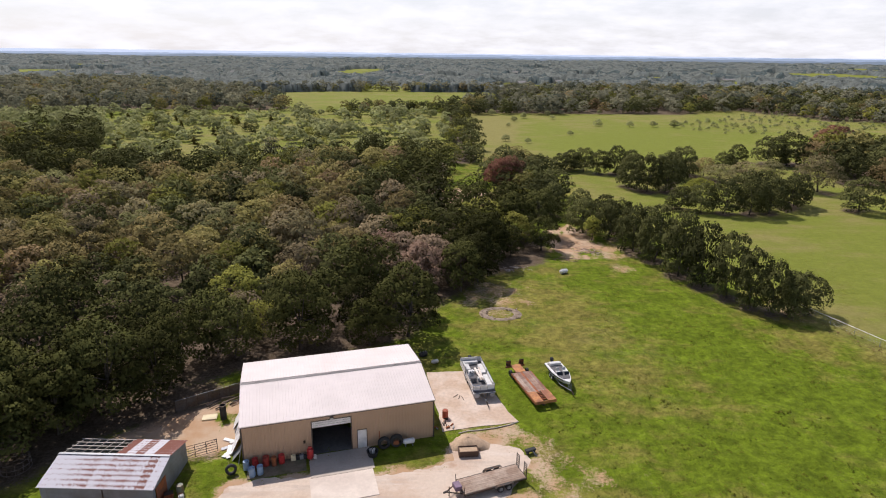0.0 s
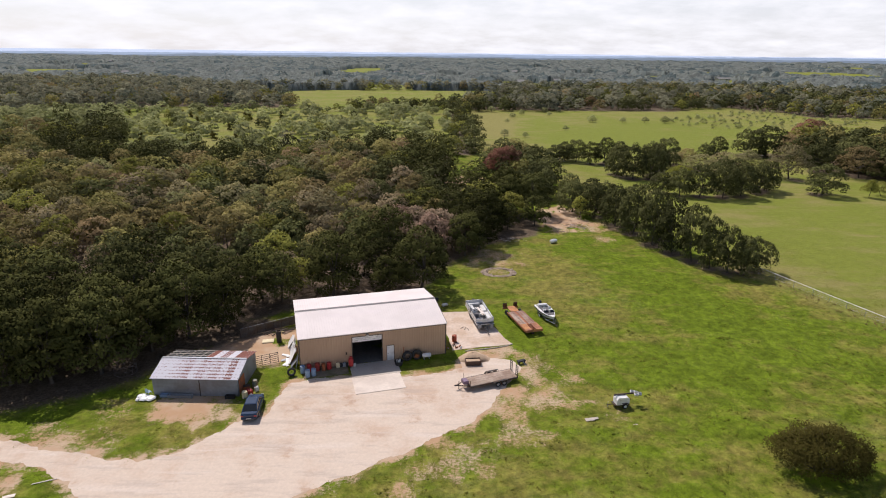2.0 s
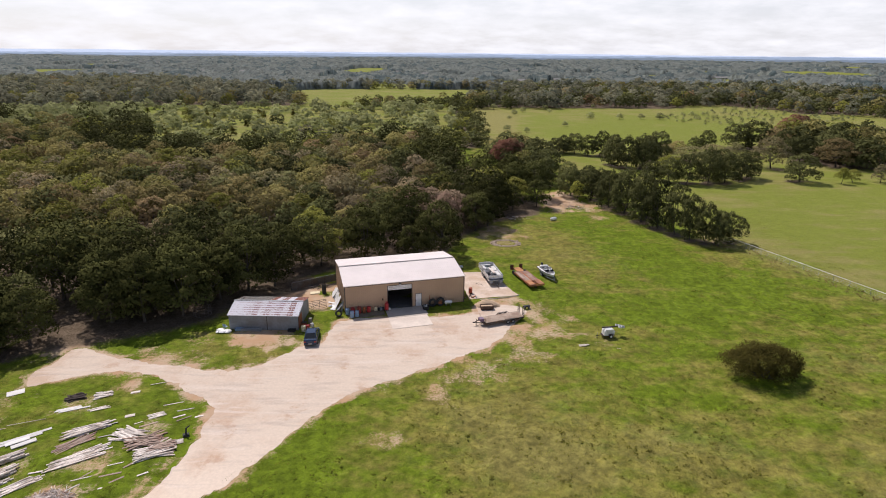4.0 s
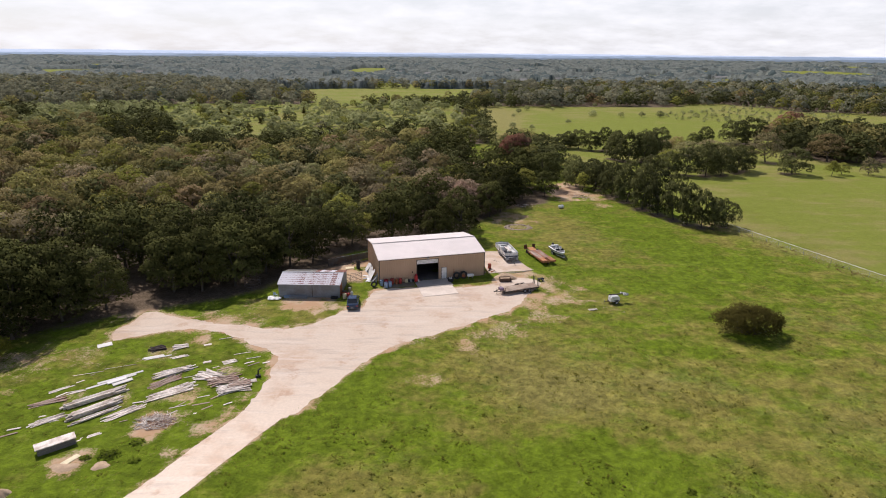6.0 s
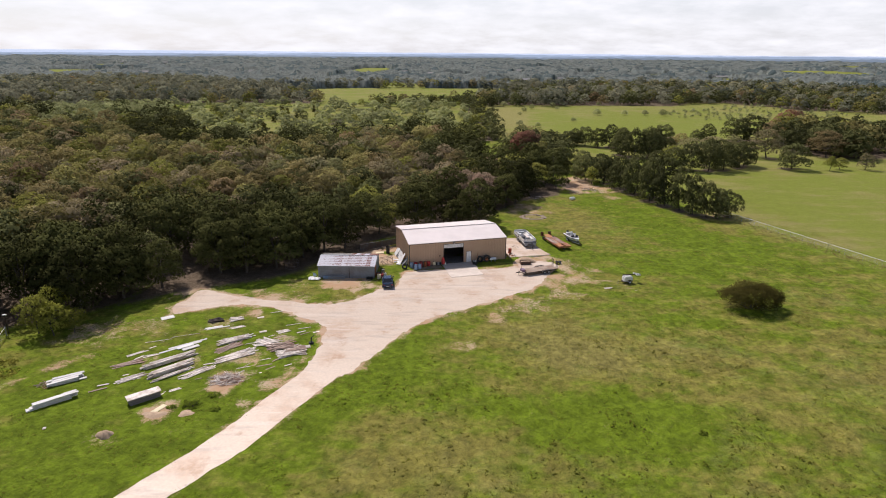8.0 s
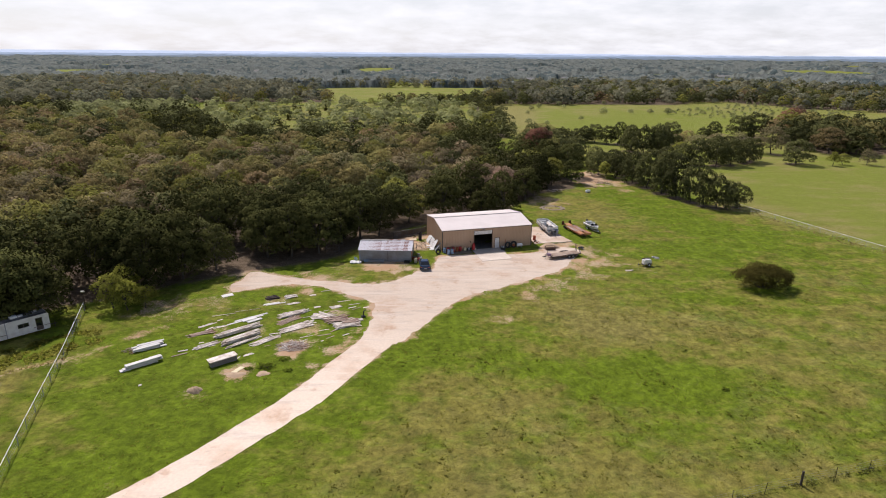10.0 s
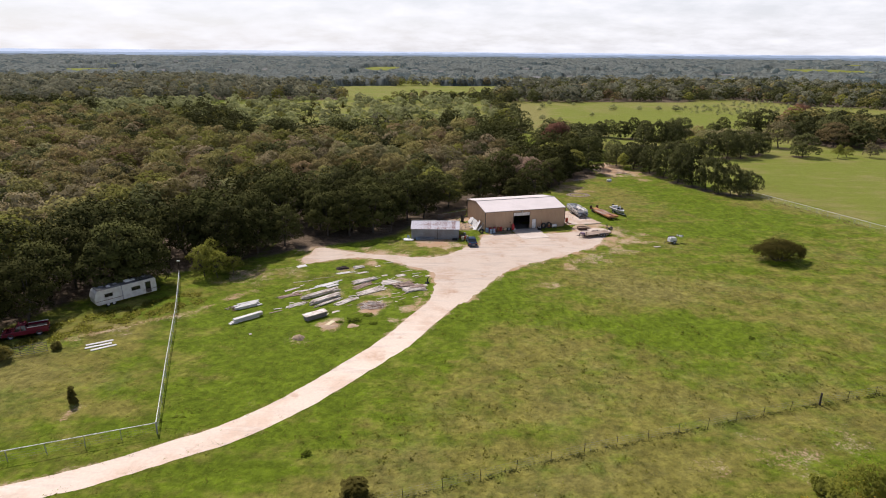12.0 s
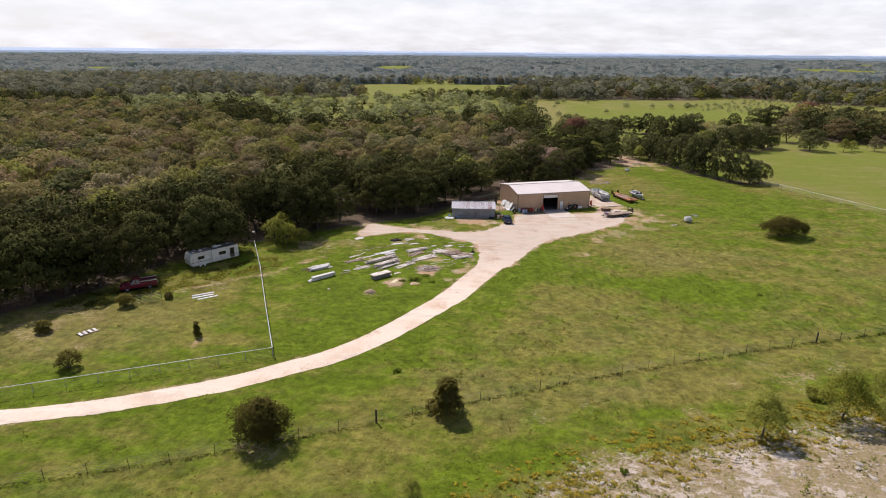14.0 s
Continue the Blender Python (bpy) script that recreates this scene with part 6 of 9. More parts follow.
def tin_fence():
    """A low fence of grey tin sheets behind the shed."""
    e = thing("tin_fence", -28.2, 55.6, 35, "low fence of old grey tin sheets at the wood's edge", "fence")
    for k in range(8):
        part("post", tube(new_bm(), (k * 1.15, 0, -0.1), (k * 1.15, 0, 1.35), 0.04, 6), DARKSTEEL, e)
    for z in (0.35, 0.8, 1.3):
        part("rail", tube(new_bm(), (0, 0, z), (8.05, 0, z), 0.028, 6), GREYMETAL, e)
    sheet_tin = mat("old_grey_tin", (0.105, 0.10, 0.095), 0.8, metal=0.1, vary=0.25, grain=4, coarse=0.8, second=(0.10, 0.075, 0.055), bump=0)
    for k in range(7):
        part("tin_sheet", ribbed(new_bm(), pose(1.15 * k + 0.02, -0.045, 0.0), 1.1, 0.03, lambda u: 1.22, (), 0.18, 0.018, 0.01), sheet_tin, e, "old grey corrugated tin sheet")
    return e


tin_fence()


def pipe_gate(x, y, rz, length, height, material, label, bars=5, lean=0.0):
    e = thing("pipe_gate", x, y, rz, label, "gate")
    tilt = pose(0, 0, 0.03, lean)
    for k in range(bars):
        z = 0.08 + (height - 0.12) * k / (bars - 1)
        part("rail", tube(new_bm(), tilt @ Vector((0, 0, z)), tilt @ Vector((length, 0, z)), 0.028, 6), material, e)
    for k in range(4):
        u = length * k / 3
        part("upright", tube(new_bm(), tilt @ Vector((u, 0, 0.03)), tilt @ Vector((u, 0, height)), 0.03, 6), material, e)
    part("brace", tube(new_bm(), tilt @ Vector((0, 0.03, 0.08)), tilt @ Vector((length, 0.03, height - 0.06)), 0.022, 6), material, e)
    return e


pipe_gate(-24.0, 47.6, 28, 3.0, 1.35, DARKSTEEL, "dark steel pipe gate standing open beside the shed", 6, -6)
pipe_gate(-80.0, -9.2, 30, 4.2, 1.3, mat("dull_grey_pipe", (0.10, 0.09, 0.08), 0.7), "grey pipe gate standing in the weeds", 6)

# clutter at the shed's open end
drum(-22.55, 43.2, 0.9, 0.3, mat("dull_green_drum", (0.16, 0.19, 0.15), 0.6, vary=0.2, coarse=2, second=(0.25, 0.12, 0.05)), "dull green drum with a rusty lid beside the shed")
jug(-22.1, 42.3, 40, 1.3, PALEBOX, "white jug lying about beside the shed")
drum(-23.0, 40.9, 0.8, 0.3, CREAM, "cream coloured barrel at the shed's corner")
jug(-22.55, 41.5, 70, 1.5, RED, "pink-red plastic can at the shed's corner")
jug(-22.95, 41.9, 10, 1.2, RED, "red can at the shed's corner")
e = thing("cooler_box", -23.3, 42.6, 20, "dark crate at the shed's open end", "crate")
part("box", box(new_bm(), -0.35, -0.25, 0, 0.35, 0.25, 0.5, 0.02), RUSTY, e)
part("lid", box(new_bm(), -0.37, -0.27, 0.502, 0.37, 0.27, 0.56, 0.015), DARKSTEEL, e)
for k, (x, y, s) in enumerate(((-34.4, 40.9, 0.9), (-33.8, 40.5, 1.1), (-33.2, 40.4, 0.8), (-34.6, 40.3, 0.6))):
    e = thing("rubble_bag", x, y, 30 * k, "pale sack of rubble by the shed's corner", "sack", "sacks by the shed")
    part("sack", lathe(new_bm(), [(0, 0), (0.5 * s, 0.03), (0.6 * s, 0.14), (0.4 * s, 0.26), (0.14 * s, 0.3), (0, 0.27)], 9, Matrix.Diagonal((1.2, 0.8, 1, 1))), WHITE, e)
    part("tie", tube(new_bm(), (0, 0, 0.25), (0, 0, 0.36), 0.06, 6), PALEBOX, e)
e = thing("plastic_chair", -33.9, 41.3, 160, "faded blue plastic chair by the shed", "chair")
part("seat", box(new_bm(), -0.24, -0.24, 0.4, 0.24, 0.24, 0.44, 0.015), BLUE, e)
part("backrest", box(new_bm(), -0.24, 0.2, 0.46, 0.24, 0.25, 0.9, 0.015), BLUE, e)
for sx in (-0.2, 0.2):
    for sy in (-0.2, 0.2):
        part("leg", tube(new_bm(), (sx * 1.15, sy * 1.15, 0), (sx, sy, 0.42), 0.025, 6), BLUE, e)
for x, y, l, m_, lab in ((-31.9, 40.95, 0.5, BLUE, "short blue trough along the shed wall"), (-30.2, 40.85, 1.35, GREYMETAL, "grey metal trough along the shed wall"), (-24.6, 40.75, 0.5, BLACK, "black tub along the shed wall")):
    e = thing("feed_trough", x, y, -1, lab, "trough")
    bm = loft(new_bm(), [[(sx * l, -0.16, 0.0), (sx * l, 0.16, 0.0), (sx * l, 0.26, 0.36), (sx * l, 0.2, 0.36), (sx * l, 0.12, 0.07), (sx * l, -0.12, 0.07), (sx * l, -0.2, 0.36), (sx * l, -0.26, 0.36)] for sx in (-1, 1)])
    part("trough", bm, m_, e)
    for sx in (-l, l):
        part("end_plate", box(new_bm(), sx - 0.02, -0.25, 0.0, sx + 0.02, 0.25, 0.37), m_, e)


RUSTPIPE = mat("dull_rusty_pipe", (0.17, 0.14, 0.125), 0.75, vary=0.2, grain=6, coarse=2, second=(0.13, 0.085, 0.06))


def ring_feeder(x, y):
    e = thing("hay_ring", x, y, 0, "dark steel ring feeder in the shade", "hay feeder")
    for z in (0.05, 0.55, 1.1):
        bm = new_bm()
        for k in range(20):
            a, b = k * math.tau / 20, (k + 1) * math.tau / 20
            tube(bm, (1.25 * math.cos(a), 1.25 * math.sin(a), z), (1.25 * math.cos(b), 1.25 * math.sin(b), z), 0.03, 5, caps=False)
        part("hoop", bm, RUSTPIPE, e)
    for k in range(12):
        a = k * math.tau / 12
        part("bar", tube(new_bm(), (1.25 * math.cos(a), 1.25 * math.sin(a), 0), (1.25 * math.cos(a + 0.12), 1.25 * math.sin(a + 0.12), 1.1), 0.02, 5), RUSTPIPE, e)


ring_feeder(-39.0, 46.3)

# on and beside the pad
drum(0.65, 55.0, 0.95, 0.31, mat("rust_red_drum", (0.42, 0.07, 0.03), 0.6, vary=0.2, coarse=2.5, second=(0.3, 0.09, 0.04)), "rust-red steel drum on the pale pad")
g = random.Random(12)
for k in range(12):
    e = thing("scrap_iron", 0.6 + g.uniform(-0.9, 1.0), 54.0 + g.uniform(-1.0, 0.7), g.uniform(0, 180), "dark piece of scrap iron on the pad", "scrap", "scrap around the drum", z=0.05)
    part("piece", box(new_bm(), -0.22, -0.06, 0, 0.22, 0.06, 0.1 + 0.1 * g.random(), 0.015, pose(0, 0, 0.0, 0, g.uniform(-4, 4))), g.choice((DARKSTEEL, RUSTY, GREYMETAL)), e)
for k in range(3):
    e = thing("chain_scrap", 1.9 + 0.4 * k, 59.2 - 0.25 * k, 40 + 30 * k, "bent bit of dark wire on the pad", "scrap", "wire on the pad", z=0.05)
    part("wire", tube(new_bm(), (-0.4, 0, 0.03), (0.4, 0.1, 0.05), 0.03, 5), DARKSTEEL, e)
e = thing("curved_pipe", 2.0, 52.3, 0, "pale bent pipe lying along the pad's edge", "pipe")
pts = [(0.0, -0.1), (0.9, 0.3), (2.4, 0.55), (4.0, 0.95), (5.4, 1.5), (6.4, 2.1)]
for (x0, y0), (x1, y1) in zip(pts, pts[1:]):
    part("length", tube(new_bm(), (x0, y0, 0.07), (x1, y1, 0.07), 0.055, 7), mat("pale_pipe", (0.48, 0.43, 0.37), 0.7), e)


# ---------------------------------------------------------------- boats and trailers
def boat_trailer(x, y, rz, length, width, label, deck=0.45):
    """Bunk trailer; its tongue points to local -y."""
    e = thing("boat_trailer", x, y, rz, label, "trailer")
    for s in (-1, 1):
        part("rail", tube(new_bm(), (s * width * 0.36, length * 0.45, deck), (s * width * 0.36, -length * 0.30, deck), 0.045, 6), GREYMETAL, e)
        part("tongue", tube(new_bm(), (s * width * 0.36, -length * 0.30, deck), (0, -length * 0.62, deck), 0.045, 6), GREYMETAL, e)
        for k in range(2):
            wheel(e, s * width * 0.43, length * (0.10 + 0.11 * k), 0.31, 0.31, 0.2)
        part("fender", box(new_bm(), s * width * 0.43 - 0.13, length * 0.04, 0.64, s * width * 0.43 + 0.13, length * 0.27, 0.67), GREYMETAL, e)
    for y_ in (0.42, 0.15, -0.15, -0.29):
        part("crossbar", tube(new_bm(), (-width * 0.36, length * y_, deck - 0.02), (width * 0.36, length * y_, deck - 0.02), 0.04, 6), GREYMETAL, e)
    part("coupler", tube(new_bm(), (0, -length * 0.60, deck), (0, -length * 0.78, deck - 0.05), 0.05, 6), DARKSTEEL, e)
    part("jack", tube(new_bm(), (0.12, -length * 0.66, 0), (0.12, -length * 0.66, 0.75), 0.035, 6), DARKSTEEL, e)
    part("winch_post", tube(new_bm(), (0, -length * 0.5, deck), (0, -length * 0.46, deck + 0.7), 0.05, 6), GREYMETAL, e)
    return e


def pontoon_boat(x, y, rz):
    """Deck boat on two floats; its bow points to local -y."""
    e = thing("pontoon_boat", x, y, rz, "white pontoon boat with grey seats on a trailer", "boat")
    L, W, fl = 7.1, 2.5, 1.12
    for s in (-1, 1):
        bm = lathe(new_bm(), [(0, -L / 2 - 0.25), (0.16, -L / 2 - 0.02), (0.31, -L / 2 + 0.6), (0.31, L / 2 - 0.1), (0.25, L / 2), (0, L / 2)], 14, pose(s * 0.86, 0, 0.79, -90, 0, 0) @ Matrix.Diagonal((1, 1, -1, 1)))
        part("float", bm, GREYMETAL, e, "dull aluminium float")
    part("deck", box(new_bm(), -W / 2, -L / 2 + 0.15, fl - 0.04, W / 2, L / 2, fl + 0.04, 0.02), DARKVINYL, e, "dark carpeted deck")
    part("skirt", box(new_bm(), -W / 2 - 0.03, -L / 2 + 0.12, fl - 0.12, W / 2 + 0.03, L / 2 + 0.03, fl - 0.045), WHITE, e)
    # fence panels and rails round the deck, with gaps at bow and side
    h = 0.62
    runs = [((-W / 2, -L / 2 + 0.55), (-W / 2, 0.2)), ((-W / 2, 0.9), (-W / 2, L / 2 - 0.05)), ((W / 2, -L / 2 + 0.55), (W / 2, L / 2 - 0.05)), ((-W / 2, L / 2 - 0.05), (W / 2, L / 2 - 0.05)),
            ((-W / 2, -L / 2 + 0.55), (-0.42, -L / 2 + 0.5)), ((0.42, -L / 2 + 0.5), (W / 2, -L / 2 + 0.55))]
    for a, b in runs:
        a, b = Vector((*a, 0)), Vector((*b, 0))
        d = b - a
        q = Matrix.Translation(a + Vector((0, 0, fl + 0.05))) @ d.to_track_quat("X", "Z").to_matrix().to_4x4()
        p = part("fence_panel", box(new_bm(), 0.03, -0.012, 0.06, d.length - 0.03, 0.012, h - 0.06, 0, q), WHITE, e, "white boat fence panel")
        for z in (0.03, h):
            part("rail", tube(new_bm(), q @ Vector((0, 0, z)), q @ Vector((d.length, 0, z)), 0.025, 6), CHROME, p)
        n = max(2, int(d.length / 0.8) + 1)
        for k in range(n):
            u = d.length * k / (n - 1)
            part("post", tube(new_bm(), q @ Vector((u, 0, -0.02)), q @ Vector((u, 0, h)), 0.022, 6), CHROME, p)

    def bench(x0, y0, x1, y1, back):
        s = part("bench_seat", box(new_bm(), x0, y0, fl + 0.05, x1, y1, fl + 0.42, 0.04), VINYL, e, "pale grey vinyl bench")
        bx = {"l": (x0, y0, x0 + 0.14, y1), "r": (x1 - 0.14, y0, x1, y1), "f": (x0, y1 - 0.14, x1, y1), "n": (x0, y0, x1, y0 + 0.14)}[back]
        part("backrest", box(new_bm(), bx[0], bx[1], fl + 0.43, bx[2], bx[3], fl + 0.78, 0.04), VINYL, s)
    bench(-W / 2 + 0.06, L / 2 - 0.8, W / 2 - 0.5, L / 2 - 0.15, "f")
    bench(W / 2 - 0.72, -L / 2 + 0.8, W / 2 - 0.08, -0.3, "r")
    bench(-W / 2 + 0.06, 1.15, -W / 2 + 0.75, 2.5, "l")
    bench(W / 2 - 0.72, 0.1, W / 2 - 0.08, 2.2, "r")
    c = part("console", box(new_bm(), -W / 2 + 0.15, -0.35, fl + 0.05, -W / 2 + 0.8, 0.15, fl + 0.95, 0.06), WHITE, e, "white helm console")
    part("steering_wheel", lathe(new_bm(), [(0.17, -0.015), (0.2, 0), (0.17, 0.015), (0.15, 0), (0.17, -0.015)], 14, pose(-W / 2 + 0.47, -0.43, fl + 0.9, 60)), BLACK, c)
    part("helm_seat", box(new_bm(), -W / 2 + 0.2, -1.25, fl + 0.05, -W / 2 + 0.8, -0.75, fl + 0.55, 0.05), DARKVINYL, e)
    m = part("outboard_motor", box(new_bm(), -0.2, L / 2 + 0.05, fl + 0.1, 0.2, L / 2 + 0.55, fl + 0.7, 0.08), BLACK, e, "black outboard motor")
    part("leg", box(new_bm(), -0.07, L / 2 + 0.2, 0.55, 0.07, L / 2 + 0.42, fl + 0.1, 0.02), BLACK, m)
    for x0, rz_ in ((0.05, 3), (0.36, -4)):
        part("plank", box(new_bm(), -0.13, -1.6, 0, 0.13, 1.3, 0.05, 0.01, pose(x0, 0.0, fl + 0.44, 0, 0, rz_)), BOARD, e, "pale plank laid across the seats")
    part("plank_rest", box(new_bm(), -0.2, -1.1, fl + 0.05, 0.55, -0.7, fl + 0.435, 0.03), VINYL, e)
    part("plank_rest", box(new_bm(), -0.2, 0.6, fl + 0.05, 0.55, 1.0, fl + 0.435, 0.03), VINYL, e)
    g = part("gate", box(new_bm(), -0.4, -L / 2 + 0.5, fl + 0.1, 0.4, -L / 2 + 0.52, fl + 0.6), WHITE, e)
    return e


pontoon_boat(4.4, 61.7, 11.0)
boat_trailer(4.4, 61.7, 11.0, 6.6, 2.3, "grey tandem trailer under the pontoon boat")


def runabout(x, y, rz):
    """Small open boat; its bow points to local -y."""
    e = thing("speed_boat", x, y, rz, "white and black runabout boat on a trailer", "boat")
    L = 5.0
    secs, inner = [], []
    for t in (0, 0.12, 0.28, 0.45, 0.62, 0.8, 1.0):
        y_ = -L / 2 + L * t
        w = 1.03 * min(1, (t / 0.5)) ** 0.55 if t > 0 else 0.05
        keel = 0.44 + 0.42 * max(0, 1 - t / 0.35) ** 1.6
        top = 1.12 + 0.14 * (1 - t)
        secs.append([(0, y_, keel), (w * 0.72, y_, keel + 0.16), (w, y_, top - 0.1), (w * 0.97, y_, top), (w * 0.97 - min(0.16, w * 0.4), y_, top), (-w * 0.97 + min(0.16, w * 0.4), y_, top), (-w * 0.97, y_, top), (-w, y_, top - 0.1), (-w * 0.72, y_, keel + 0.16)])
    part("hull", loft(new_bm(), secs), WHITE, e, "white hull")
    part("cockpit_floor", loft(new_bm(), [[(-w, y_, z), (w, y_, z), (w, y_, z + 0.05), (-w, y_, z + 0.05)] for y_, w, z in ((-1.75, 0.42, 1.215), (-0.9, 0.72, 1.185), (2.2, 0.80, 1.13))]), DARKVINYL, e, "dark open cockpit")
    for s in (-1, 1):
        part("rub_rail", loft(new_bm(), [[(s * (p[2][0] + 0.005), p[2][1], p[2][2] - 0.09), (s * (p[2][0] + 0.04), p[2][1], p[2][2] - 0.09), (s * (p[2][0] + 0.04), p[2][1], p[2][2] + 0.0), (s * (p[2][0] + 0.005), p[2][1], p[2][2] + 0.0)] for p in secs[1:]]), BLACK, e, "black stripe along the hull")
        part("seat", box(new_bm(), s * 0.42 - 0.22, -0.35, 1.2, s * 0.42 + 0.22, 0.1, 1.42, 0.04), VINYL, e)
        part("seat_back", box(new_bm(), s * 0.42 - 0.22, 0.1, 1.22, s * 0.42 + 0.22, 0.2, 1.75, 0.04), VINYL, e)
        part("windscreen", loft(new_bm(), [[(s * 0.12, -0.95, 1.22), (s * 0.78, -0.75, 1.2), (s * 0.78, -0.73, 1.2), (s * 0.12, -0.93, 1.22)], [(s * 0.12, -0.72, 1.55), (s * 0.72, -0.55, 1.52), (s * 0.72, -0.53, 1.52), (s * 0.12, -0.70, 1.55)]]), GLASS, e)
    part("rear_bench", box(new_bm(), -0.72, 1.5, 1.17, 0.72, 2.05, 1.5, 0.05), VINYL, e)
    m = part("outboard_motor", box(new_bm(), -0.18, L / 2 + 0.02, 1.1, 0.18, L / 2 + 0.45, 1.65, 0.07), BLACK, e, "black outboard motor")
    part("leg", box(new_bm(), -0.06, L / 2 + 0.12, 0.5, 0.06, L / 2 + 0.3, 1.1, 0.02), BLACK, m)
    return e


runabout(14.35, 62.9, 13)
boat_trailer(14.35, 62.9, 13, 4.9, 1.9, "grey trailer under the small boat")


def lowboy(x, y, rz):
    """Heavy equipment trailer; its rear ramps stand at local +y, its raised plate deck at local -y."""
    e = thing("equipment_trailer", x, y, rz, "rusty orange equipment trailer with weathered plank deck", "trailer")
    L, W, z = 8.5, 2.45, 0.72
    for s in (-1, 1):
        part("side_beam", box(new_bm(), s * W / 2 - 0.06, -L / 2, z - 0.22, s * W / 2 + 0.06, L / 2 - 1.9, z + 0.0, 0.01), RUSTY, e)
        for k in range(2):
            wheel(e, s * (W / 2 - 0.16), L / 2 - 1.25 - 0.85 * k, 0.38, 0.38, 0.26, DARKSTEEL)
        rp = part("ramp", box(new_bm(), s * 0.85 - 0.3, L / 2 - 0.02, z - 0.1, s * 0.85 + 0.3, L / 2 + 0.08, z + 0.62, 0.01, ), DARKSTEEL, e, "dark steel loading ramp, folded up")
        for k in range(3):
            part("cleat", box(new_bm(), s * 0.85 - 0.3, L / 2 - 0.06, z + 0.05 + 0.2 * k, s * 0.85 + 0.3, L / 2 - 0.022, z + 0.11 + 0.2 * k), RUSTY, rp)
    # planks along the deck in three strips
    for k in range(9):
        x0 = -W / 2 + 0.08 + k * (W - 0.16) / 9
        if k == 4:
            part("centre_plate", box(new_bm(), x0 - 0.03, -L / 2 + 2.0, z - 0.02, x0 + 0.28, L / 2 - 1.9, z + 0.02), RUSTY, e, "rusty centre strip")
        else:
            part("plank", box(new_bm(), x0 + 0.008, -L / 2 + 2.0, z - 0.03, x0 + (W - 0.16) / 9 - 0.008, L / 2 - 1.92, z + 0.028 + 0.008 * (k % 3), 0.006), PLANK, e)
    part("rear_plate", box(new_bm(), -0.62, L / 2 - 1.9, z - 0.02, 0.62, L / 2 - 0.05, z + 0.06, 0.01), ORANGE, e, "orange rusted rear deck plate")
    part("rear_beam", box(new_bm(), -W / 2, L / 2 - 0.2, z - 0.24, W / 2, L / 2 - 0.06, z - 0.03), RUSTY, e)
    for s in (-1, 1):
        part("front_plate", box(new_bm(), s * 0.78 - 0.48, -L / 2 - 0.05, z + 0.05, s * 0.78 + 0.48, -L / 2 + 2.05, z + 0.13, 0.012), ORANGE, e, "orange rusted deck plate")
    well = part("winch_well", box(new_bm(), -0.3, -L / 2 + 0.2, z - 0.2, 0.3, -L / 2 + 2.0, z - 0.12), DARKSTEEL, e, "dark open well in the deck")
    for k in range(5):
        part("cross_bar", box(new_bm(), -0.3, -L / 2 + 0.45 + 0.32 * k, z - 0.1, 0.3, -L / 2 + 0.55 + 0.32 * k, z + 0.06), RUSTY, well)
    part("front_lip", box(new_bm(), -1.26, -L / 2 - 0.1, z - 0.2, 1.26, -L / 2 - 0.052, z + 0.16, 0.01), ORANGE, e)
    part("stand", box(new_bm(), -0.15, -L / 2 + 0.3, 0, 0.15, -L / 2 + 0.6, z - 0.2), DARKSTEEL, e)
    return e


lowboy(10.45, 61.3, 17.0)


